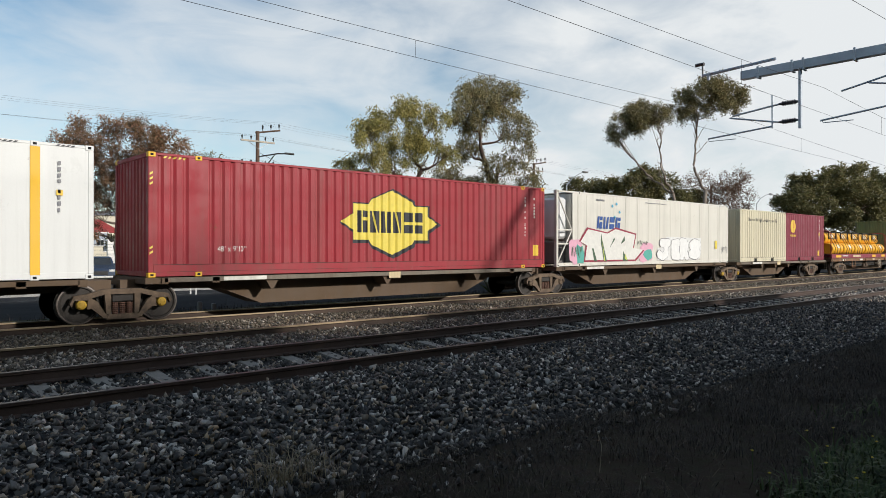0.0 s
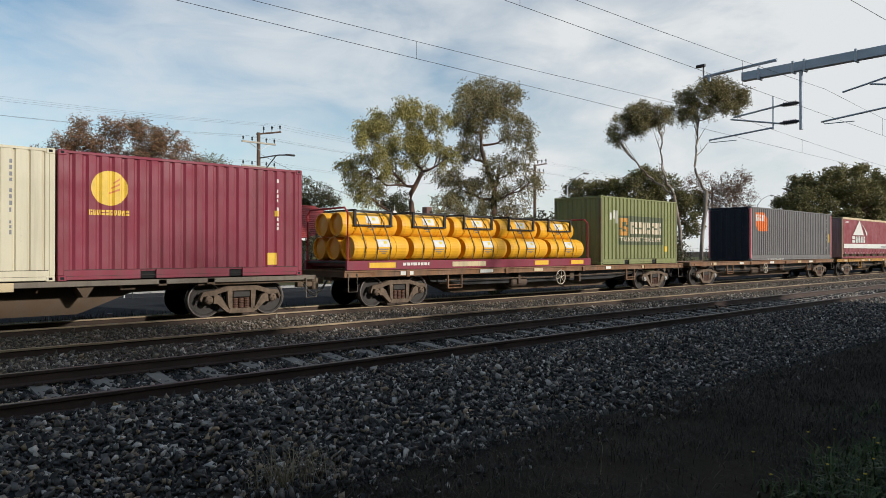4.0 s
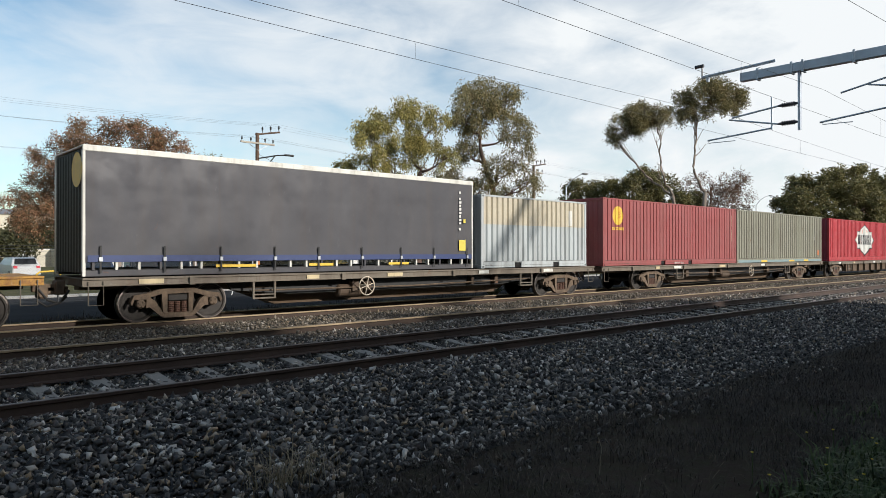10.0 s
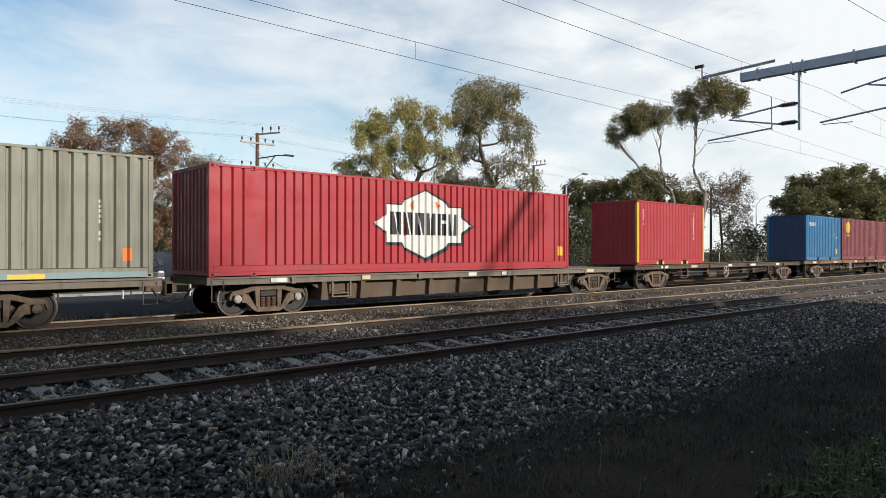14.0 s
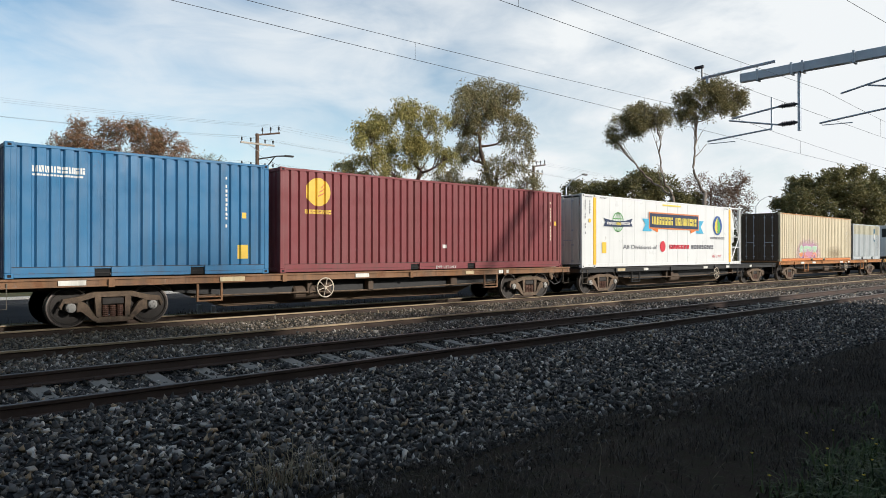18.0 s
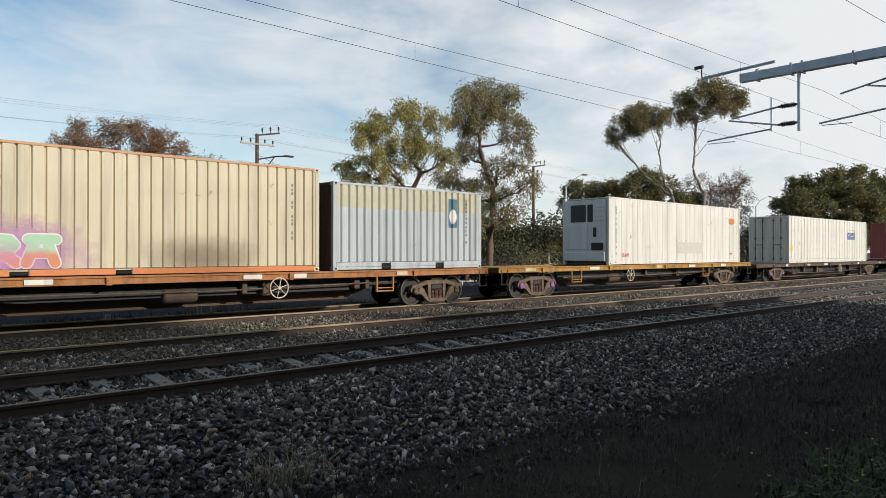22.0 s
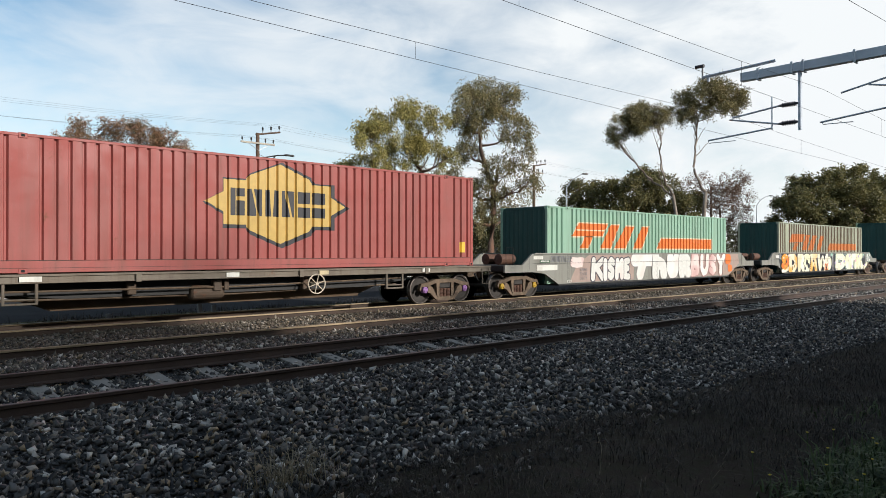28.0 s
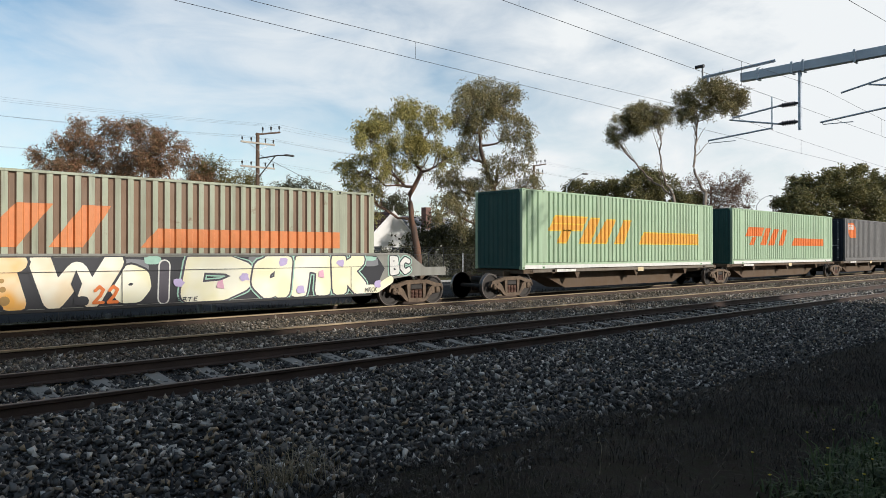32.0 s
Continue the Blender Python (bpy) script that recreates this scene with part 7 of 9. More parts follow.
LEAF_RUSSET = leaf_mat("leaves_russet", [(0.10, 0.085, 0.042), (0.20, 0.14, 0.065), (0.42, 0.20, 0.11), (0.54, 0.28, 0.16)])
LEAF_OLIVE = leaf_mat("leaves_olive", [(0.09, 0.09, 0.03), (0.22, 0.20, 0.065), (0.30, 0.22, 0.075), (0.15, 0.13, 0.045)])
LEAF_YELLOW = leaf_mat("leaves_yellow_green", [(0.16, 0.15, 0.05), (0.42, 0.37, 0.10), (0.58, 0.47, 0.16), (0.25, 0.23, 0.09)])
LEAF_GREEN = leaf_mat("leaves_gum_green", [(0.09, 0.09, 0.042), (0.26, 0.235, 0.095), (0.44, 0.33, 0.15), (0.17, 0.16, 0.07)])
LEAF_DARK = leaf_mat("leaves_dark", [(0.04, 0.045, 0.018), (0.085, 0.085, 0.034), (0.13, 0.115, 0.045)])
LEAF_DOME = leaf_mat("leaves_olive_brown", [(0.10, 0.10, 0.036), (0.20, 0.18, 0.062), (0.29, 0.235, 0.088)])
LEAF_WHITE = leaf_mat("blossom_pale", [(0.08, 0.08, 0.045), (0.35, 0.33, 0.27), (0.05, 0.06, 0.025)])
LEAF_RUST = leaf_mat("leaves_rust", [(0.13, 0.075, 0.045), (0.24, 0.12, 0.07), (0.18, 0.13, 0.065)])
m = Nodes("bark_pale")
c = m.mix(m.ramp(m.noise(1.5, 6, 0.6, (1, 1, 0.25)), [(0.35, 0.0), (0.65, 1.0)]), (0.34, 0.29, 0.24), (0.13, 0.085, 0.06))
M_BARK = m.out(c, 0.85, None, m.noise(8, 6, 0.7, (1, 1, 0.2)), 0.5, 0.03)
m = Nodes("bark_brown")
c = m.mix(m.ramp(m.noise(2.5, 6, 0.6, (1, 1, 0.25)), [(0.35, 0.0), (0.65, 1.0)]), (0.17, 0.085, 0.05), (0.07, 0.05, 0.04))
M_BARK2 = m.out(c, 0.9, None, m.noise(8, 6, 0.7, (1, 1, 0.2)), 0.5, 0.03)


def leaves_mesh(name, clumps, count, size, droop, mat, seed, shell=0.55, loose=0.19, slim=0.15, sprig=7):
    """Many narrow leaves on hanging sprigs, thick in the clumps; clumps: (x, y, z, radius)."""
    r = np.random.RandomState(seed)
    cl = np.array(clumps)
    vol = cl[:, 3] ** 2
    ns = max(1, count // sprig)
    pick = r.choice(len(cl), ns, p=vol / vol.sum())
    cc = cl[pick]
    # sub-clumps leave gaps between them and make the outline uneven
    nsub = 17
    sub = r.normal(size=(len(cl), nsub, 3)) + np.array([0, 0, 0.25])
    sub /= np.linalg.norm(sub, axis=2, keepdims=True)
    sub *= r.uniform(shell, 1.08, size=(len(cl), nsub, 1))
    sc = sub[pick, r.randint(0, nsub, ns)]
    foot = cc[:, :3] + (sc * np.array([1, 1, 0.82]) + np.clip(r.normal(scale=loose, size=(ns, 3)), -1.7 * loose, 1.7 * loose)) * cc[:, 3:4]
    way = sc + r.normal(scale=0.55, size=(ns, 3)) + np.array([0, 0, 0.15 - 0.9 * droop])
    way /= np.linalg.norm(way, axis=1, keepdims=True)
    n = ns * sprig
    step = np.tile(np.arange(sprig) / sprig, ns)[:, None]
    foot, way = np.repeat(foot, sprig, 0), np.repeat(way, sprig, 0)
    reach = min(size * 3.0, 0.6)
    p = foot + way * step * reach + np.array([0, 0, -1.0]) * (step ** 2) * reach * 0.5 * droop + r.normal(scale=size * 0.3, size=(n, 3))
    d = way * 0.5 + r.normal(size=(n, 3)) * np.array([0.8, 0.8, 0.55]) + np.array([0, 0, -droop])
    d /= np.linalg.norm(d, axis=1, keepdims=True)
    w = np.cross(d, r.normal(size=(n, 3)))
    w /= np.linalg.norm(w, axis=1, keepdims=True)
    L_ = (size * r.uniform(0.6, 1.4, n))[:, None]
    W_ = L_ * slim
    v = np.empty((n, 4, 3))
    v[:, 0] = p
    v[:, 1] = p + d * L_ * 0.45 + w * W_
    v[:, 2] = p + d * L_
    v[:, 3] = p + d * L_ * 0.45 - w * W_
    me = bpy.data.meshes.new(name)
    me.vertices.add(n * 4)
    me.vertices.foreach_set("co", v.reshape(-1))
    me.loops.add(n * 4)
    me.loops.foreach_set("vertex_index", np.arange(n * 4))
    me.polygons.add(n)
    me.polygons.foreach_set("loop_start", np.arange(n) * 4)
    me.polygons.foreach_set("loop_total", np.full(n, 4))
    me.materials.append(mat)
    me.update()
    return me


def tree(label, where, trunk, clumps, count, size, leaf, bark, seed, droop=0.6, spread=1.0, group="trees beyond the road", name="gum_tree", limb=0.07, shell=0.55, loose=0.21, slim=0.15, bare=3, fan=False):
    """A tree: a tapered trunk, limbs that fork towards the clumps, twigs and a crown of leaves. Offsets: sideways and up, in metres."""
    r = random.Random(seed)
    t = thing(name, label, "tree", group, where)
    def at(u, z, dep=0.0):
        return ASIDE * u + AHEAD * dep + Vector((0, 0, z))
    path = [at(u, z) for u, z, _ in trunk]
    if path[0].z > 0:
        path.insert(0, Vector((path[0].x, path[0].y, -0.1)))
        radii = [trunk[0][2] * 1.25] + [q for _, _, q in trunk]
    else:
        radii = [q for _, _, q in trunk]
    smooth, sr = [], []   # the trunk, bent a little between its points
    for (a, wa), (b, wb) in zip(zip(path, radii), zip(path[1:], radii[1:])):
        for f in (0.0, 0.33, 0.67):
            k = 0.0 if f == 0.0 else 0.022 * (b - a).length
            smooth.append(a.lerp(b, f) + Vector((r.uniform(-k, k), r.uniform(-k, k), 0)))
            sr.append(wa + (wb - wa) * f)
    smooth.append(path[-1])
    sr.append(radii[-1])
    part("trunk", Shape().tube(smooth, sr, 9), bark, t, smooth=True)
    nodes = [(p, w) for p, w in zip(smooth, sr) if p.z > 0.35 * path[-1].z]
    ends = []
    for u, z, q in clumps:
        c_ = at(u, z, r.uniform(-1, 1) * q * spread * 1.3)
        ends.append((c_, q))
    pts = [(c_.x, c_.y, c_.z, q) for c_, q in ends]
    for c_, q in sorted(ends, key=lambda k: (k[0] - path[-1]).length):
        # each limb springs from the nearest fork that lies below it
        def cost(k):
            d = c_ - k[0]
            return d.length + 2.2 * max(0.0, 0.45 * d.xy.length - d.z)
        p0, w0 = min(nodes, key=cost)
        w1 = max(0.022, min(w0 * 0.72, limb * (0.6 + q * 0.35)))
        span = (c_ - p0).length
        n = max(4, int(span / 0.55))
        side = Vector((r.uniform(-1, 1), r.uniform(-1, 1), 0)) * 0.16 * span
        lp, lw = [], []
        for i in range(n + 1):
            f = i / n
            j = 0.0 if i in (0, n) else 0.06 * min(span, 2.5)
            lp.append(p0.lerp(c_, f) + side * math.sin(math.pi * f) * (1 - f) + Vector((0, 0, -0.10 * span * math.sin(math.pi * f))) + Vector((r.uniform(-j, j), r.uniform(-j, j), r.uniform(-j, j))))
            lw.append(w1 * (1.1 - (0.62 if fan else 0.85) * f))
        lb = part("limb", Shape().tube(lp, lw, 6), bark, t, smooth=True)
        for i in range(n * 4 // 5 if fan else n // 3, n):
            nodes.append((lp[i], lw[i]))
        for k in range(bare):   # bare side branches along the limb
            i = r.randrange(max(1, n // 4), n)
            a = lp[i]
            e = a + ((c_ - p0).normalized() * 0.7 + Vector((r.uniform(-1, 1), r.uniform(-1, 1), r.uniform(-0.2, 1.0)))).normalized() * min(2.2, span * r.uniform(0.25, 0.5))
            j = 0.12 * (e - a).length
            m1 = a.lerp(e, 0.4) + Vector((r.uniform(-j, j), r.uniform(-j, j), r.uniform(-j, j)))
            m2 = a.lerp(e, 0.7) + Vector((r.uniform(-j, j), r.uniform(-j, j), r.uniform(0, j)))
            b = Shape().tube([a, m1, m2, e], [lw[i] * 0.5, lw[i] * 0.36, lw[i] * 0.25, 0.007], 4)
            for g in (m1, m2):
                e2 = g + ((e - a).normalized() + Vector((r.uniform(-1, 1), r.uniform(-1, 1), r.uniform(-0.3, 0.9)))).normalized() * (e - a).length * 0.45
                b.tube([g, g.lerp(e2, 0.5) + Vector((r.uniform(-j, j), r.uniform(-j, j), 0)) * 0.5, e2], [lw[i] * 0.25, lw[i] * 0.18, 0.005], 4)
            part("branch", b, bark, lb)
        tw = Shape()
        for k in range(13):
            e = c_ + Vector((r.gauss(0, 1), r.gauss(0, 1), r.gauss(0.2, 0.8))).normalized() * q * r.uniform(0.6, 1.05)
            a = lp[r.randrange(n * 2 // 3, n + 1)]
            mid = a.lerp(e, 0.5) + Vector((r.uniform(-0.15, 0.15), r.uniform(-0.15, 0.15), 0.12)) * q
            tw.tube([a, mid, e], [max(0.012, w1 * 0.28), max(0.009, w1 * 0.18), 0.006], 4)
        part("twig", tw, bark, lb)
    part("crown", leaves_mesh("crown", pts, count, size, droop, leaf, seed, shell, loose, slim), None, t)
    return t


tree("broad tree with sparse russet leaves and a pale trunk", (15.6, 50.7, -0.3), [(0.0, 0.41, 0.24), (-0.24, 2.26, 0.22), (-0.12, 3.83, 0.19), (0.08, 5.4, 0.15), (0.35, 6.6, 0.1)],
     [(-4.6, 7.4, 1.5), (-3.4, 8.8, 1.45), (-1.7, 9.7, 1.45), (0.1, 10.0, 1.5), (1.9, 9.7, 1.45), (3.5, 8.8, 1.5), (4.6, 7.4, 1.5), (-2.2, 7.7, 1.1), (1.0, 8.0, 1.1), (2.8, 7.0, 1.2), (-0.6, 6.7, 0.8),
      (-6.6, 6.2, 1.35), (-5.6, 5.0, 1.45), (-4.2, 5.4, 1.25), (-6.9, 4.5, 1.1), (-5.0, 3.6, 1.0), (3.4, 5.6, 1.45), (4.8, 5.8, 1.3), (2.2, 4.6, 1.1), (4.3, 4.2, 1.15), (-1.8, 4.6, 0.8), (0.9, 5.0, 0.9), (-2.6, 3.4, 0.8), (1.5, 3.3, 0.8),
      (-2.8, 6.3, 1.3), (-0.8, 8.3, 1.2), (-3.1, 7.3, 1.2), (1.3, 6.4, 1.1), (-1.5, 5.6, 1.1), (2.4, 8.3, 1.2), (0.2, 7.4, 1.0), (-3.6, 4.2, 1.2), (3.2, 3.6, 1.0)],
     108000, 0.165, LEAF_RUSSET, M_BARK, 1, 0.5, shell=0.55, loose=0.16, limb=0.12)
tree("small olive-green tree with a forked pale trunk", (20.8, 50.0, -0.3), [(0.0, 0.31, 0.16), (-0.33, 1.85, 0.15), (-0.63, 2.9, 0.12), (0.0, 4.36, 0.08)],
     [(1.0, 7.0, 1.6), (2.8, 6.5, 1.5), (1.9, 4.6, 1.6), (3.4, 4.2, 1.3), (0.0, 5.2, 1.5), (4.4, 5.9, 0.95), (-0.63, 3.52, 0.92), (4.3, 3.4, 0.9), (1.2, 3.0, 1.0)], 36000, 0.17, LEAF_OLIVE, M_BARK, 2, 0.5, loose=0.24)
tree("gum tree with yellow-green drooping leaves", (30.3, 36.0, -0.3), [(0.08, -0.06, 0.28), (-0.04, 2.25, 0.25), (-0.42, 4.17, 0.2), (-0.54, 5.91, 0.17), (0.27, 7.45, 0.13)],
     [(-1.46, 10.72, 1.69), (-3.0, 9.64, 1.39), (-0.62, 8.87, 1.69), (-3.77, 7.64, 1.15), (-4.73, 7.72, 0.77), (0.65, 10.26, 1.31), (-2.16, 7.64, 1.23), (-3.46, 5.91, 0.92), (1.81, 8.22, 0.92), (-0.12, 11.49, 1.0), (1.31, 11.3, 0.77),
      (-4.35, 6.48, 0.69), (-3.0, 4.56, 0.38)], 42000, 0.17, LEAF_YELLOW, M_BARK2, 3, 0.9, shell=0.6, loose=0.14, limb=0.12)
tree("tall gum tree with dark drooping foliage", (36.9, 35.4, -0.3), [(-0.08, -0.23, 0.26), (0.08, 3.94, 0.24), (0.17, 6.66, 0.2), (-0.75, 9.37, 0.14), (-0.84, 10.83, 0.1)],
     [(-0.42, 13.97, 1.84), (-1.67, 12.8, 1.5), (1.25, 13.21, 1.67), (-0.33, 11.79, 1.59), (1.75, 10.96, 1.17), (2.09, 9.04, 1.0), (0.5, 7.62, 1.59), (2.59, 6.87, 1.0), (-1.75, 9.71, 1.17), (-2.71, 7.2, 1.5), (-0.84, 6.24, 1.34),
      (-3.34, 5.2, 1.34), (1.46, 5.2, 1.17), (-1.25, 4.28, 1.34), (-2.3, 11.67, 0.92)], 58000, 0.17, LEAF_GREEN, M_BARK2, 4, 0.9, shell=0.55, loose=0.15, limb=0.11)
tree("thin bare-limbed gum tree with a flat dark crown", (70.5, 38.7, -0.3), [(0.0, 1.16, 0.2), (-0.56, 6.14, 0.19), (-0.9, 8.2, 0.18)],
     [(-6.04, 15.6, 1.49), (-7.03, 14.6, 0.81), (-4.3, 16.9, 1.6), (-2.9, 16.7, 1.2), (-4.98, 17.2, 1.12)], 30000, 0.2, LEAF_GREEN, M_BARK, 5, 0.15, 0.6, bare=4, shell=0.55, slim=0.17, limb=0.17, fan=True)
tree("thin bare-limbed gum tree with an umbrella crown", (72.1, 37.2, -0.3), [(-0.12, 1.16, 0.2), (0.31, 6.14, 0.21), (0.5, 8.6, 0.20)],
     [(-1.99, 17.97, 1.49), (0.62, 18.9, 1.99), (3.11, 19.21, 1.62), (3.86, 18.2, 1.0), (-0.4, 17.9, 1.0), (1.87, 18.1, 1.1)], 34000, 0.2, LEAF_GREEN, M_BARK, 6, 0.15, 0.6, bare=4, shell=0.55, slim=0.17, limb=0.17, fan=True)
tree("dense dark green round-headed tree", (77.0, 48.9, -0.3), [(0.0, 1.75, 0.25), (0.0, 6.79, 0.15)],
     [(-7.35, 9.53, 1.44), (-4.68, 8.81, 2.16), (-2.52, 9.32, 1.87), (-0.36, 10.04, 2.45), (2.16, 10.25, 2.45), (5.05, 9.32, 2.45), (6.85, 8.09, 2.02), (-3.6, 6.43, 2.59), (0.72, 6.79, 2.88), (5.05, 6.43, 2.59), (-7.57, 7.87, 1.59),
      (-6.49, 5.71, 1.87)], 64000, 0.28, LEAF_DOME, M_BARK2, 7, 0.3, shell=0.74, loose=0.15, slim=0.24, name="round_tree")
tree("sparse tree with reddish twigs and few leaves", (83.6, 40.3, -0.3), [(0.0, 1.75, 0.16), (-0.35, 7.39, 0.1)],
     [(0.35, 10.21, 1.83), (-2.47, 10.56, 1.55), (1.06, 8.8, 1.55), (-1.06, 8.44, 1.83), (0.7, 6.33, 1.83)], 13000, 0.22, LEAF_RUST, M_BARK2, 8, 0.2, name="bare_tree", bare=5)
tree("broad dark green tree", (88.7, 30.3, -0.3), [(0.0, 0.42, 0.35), (0.0, 5.12, 0.22)],
     [(-3.02, 8.82, 2.28), (-0.34, 9.82, 2.15), (2.69, 9.82, 2.28), (-4.03, 6.8, 2.28), (-1.01, 6.8, 2.69), (2.69, 6.8, 2.82), (5.04, 8.48, 1.75), (-2.69, 4.45, 2.42), (1.34, 3.78, 2.95), (4.7, 4.45, 2.42)], 64000, 0.28, LEAF_DOME, M_BARK2, 9, 0.3, shell=0.74, loose=0.15, slim=0.24, name="round_tree")
tree("tall dark tree behind the far end of the railway", (108.5, 29.8, -0.3), [(0.0, 0.17, 0.3), (0.0, 5.62, 0.2)],
     [(-1.17, 12.0, 2.02), (1.17, 11.45, 2.18), (3.11, 9.51, 3.11), (0.39, 8.73, 2.8), (2.33, 5.62, 3.11)], 34000, 0.32, LEAF_DOME, M_BARK2, 10, 0.3, shell=0.74, loose=0.15, slim=0.24, name="round_tree")
tree("dark green tree behind the red-roofed house", (41.9, 70.0, -0.3), [(0.0, 0.46, 0.25), (0.0, 5.05, 0.18)],
     [(-1.64, 8.98, 1.44), (-0.33, 9.31, 1.31), (1.64, 8.19, 1.44), (2.95, 8.32, 0.92), (-1.97, 7.34, 1.31), (0.66, 7.01, 1.97)], 9000, 0.28, LEAF_DARK, M_BARK2, 11, 0.4, name="round_tree")
tree("small dark tree behind the white house", (49.5, 63.1, -0.3), [(0.0, 0.46, 0.2), (0.0, 5.05, 0.14)], [(-0.46, 7.8, 0.92), (0.72, 7.54, 1.05), (0.0, 6.49, 1.18)], 4500, 0.26, LEAF_DARK, M_BARK2, 12, 0.4, name="round_tree")
tree("distant row tree with dull leaves", (52.0, 60.0, -0.3), [(0.0, 0.3, 0.2), (0.0, 4.0, 0.14)], [(-2.0, 4.6, 1.6), (0.5, 5.4, 1.8), (2.6, 4.4, 1.6), (0, 2.8, 2.2)], 8000, 0.28, LEAF_OLIVE, M_BARK2, 13, 0.4, name="round_tree")


def shrub(label, x, y, w, h, leaf, seed, count=2600, size=0.16, name="shrub"):
    r = random.Random(seed)
    t = thing(name, label, "shrub", "shrubs beyond the road", (x, y, -0.3))
    cl = []
    for k in range(max(3, int(w * 2))):
        q = h * r.uniform(0.28, 0.42)
        cl.append((r.uniform(-w / 2, w / 2), r.uniform(-0.5, 0.5), r.uniform(q * 0.8, h - q), q))
        part("stem", Shape().tube([(cl[-1][0] * 0.3, 0, 0), (cl[-1][0], cl[-1][1], cl[-1][2])], [0.04, 0.012], 5), M_BARK2, t)
    part("foliage", leaves_mesh("foliage", cl, count, size, 0.2, leaf, seed, 0.3, slim=0.28), None, t)


for k, (x_, y_, w_, h_, lf, cn) in enumerate(((27.2, 45.5, 3.2, 2.6, LEAF_DARK, 5200), (29.2, 42.5, 2.6, 2.5, LEAF_DARK, 4200), (30.2, 39.6, 1.8, 2.5, LEAF_WHITE, 2600), (33.2, 37.5, 1.6, 2.3, LEAF_WHITE, 2200), (36.5, 38.0, 3.0, 3.2, LEAF_DARK, 4500),
                                                (40.0, 37.5, 4.0, 3.6, LEAF_DARK, 5200), (45.0, 38.5, 5.0, 3.0, LEAF_OLIVE, 5200), (51.0, 38.0, 5.0, 3.2, LEAF_DARK, 5200), (58.0, 39.0, 6.0, 2.8, LEAF_DARK, 5000), (66.0, 38.0, 6.0, 3.4, LEAF_DARK, 5000),
                                                (76.0, 36.0, 6.0, 3.2, LEAF_DARK, 4000), (25.0, 54.0, 4.0, 2.6, LEAF_OLIVE, 4200), (23.6, 36.6, 0.8, 2.1, LEAF_OLIVE, 1400),
                                                (5.0, 60.0, 6.0, 4.0, LEAF_OLIVE, 5000))):
    shrub("dense garden shrub with dark leaves" if lf is LEAF_DARK else "loose shrub with mixed leaves", x_, y_, w_, h_, lf, 100 + k, cn)

for k, (x_, y_, w_, h_, cn) in enumerate(((36.2, 41.0, 4.0, 5.0, 7000), (40.0, 40.5, 4.4, 5.6, 8000), (44.5, 40.5, 5.0, 5.4, 8000), (49.5, 41.0, 5.0, 6.0, 8000), (54.5, 41.0, 5.4, 6.2, 8000), (60.0, 41.5, 5.4, 6.0, 8000), (65.5, 42.0, 5.4, 5.6, 7000), (71.0, 41.0, 5.0, 5.4, 6000), (82.0, 37.0, 6.0, 5.6, 6000))):
    shrub("tall dark garden bush behind the railway", x_, y_, w_, h_, LEAF_DARK, 1200 + k, cn, 0.24, "garden_bush")

ag = thing("spiky_plant", "grey-green spiky plant beside the railway", "plant", "", (22.3, 21.3, -0.32))
for k in range(22):
    a_, tl = 2.4 * k, 0.35 + 0.5 * (k % 5) / 4
    d_ = Vector((math.cos(a_), math.sin(a_), 0))
    e_ = d_ * 0.75 * math.cos(tl) + Vector((0, 0, 0.85 * math.sin(tl) + 0.15))
    part("leaf", Shape().tube([(0, 0, 0.02), e_ * 0.5 + Vector((0, 0, 0.06)), e_], [0.035, 0.03, 0.003], 4), M_VERGE, ag)

# unseen trees added behind the camera to shade the tracks
def shade_tree(label, x, y, top, seed, wide=3.4, count=9000):
    r = random.Random(seed)
    t = thing("added_shade_tree", label, "tree", "trees behind the camera", (x, y, -0.36))
    part("trunk", Shape().tube([(0, 0, -0.1), (0.1, 0, 1.5), (0.0, 0.1, top * 0.55)], [0.24, 0.19, 0.1], 9), M_BARK2, t, smooth=True)
    cl = []
    for k in range(9 if top < 12 else 16):
        q = r.uniform(1.2, 1.7) if top < 12 else r.uniform(1.6, 2.3)
        cl.append((r.uniform(-wide, wide) * 0.8, r.uniform(-1.6, 1.6), r.uniform(1.4, top - q), q))
        part("limb", Shape().tube([(0, 0, min(1.6, cl[-1][2] * 0.5)), (cl[-1][0] * 0.6, cl[-1][1] * 0.6, cl[-1][2] * 0.75), cl[-1][:3]], [0.09, 0.06, 0.02], 6), M_BARK2, t)
    part("crown", leaves_mesh("crown", cl, count // 2, 0.60, 0.4, LEAF_DARK, seed, 0.3, slim=0.30, sprig=3), None, t)


for k in range(7):
    shade_tree("tall dark tree added behind the camera for shade", -34 + 8.0 * k, -17 - (k % 3), 9.6, 300 + k, 4.2, 7000)


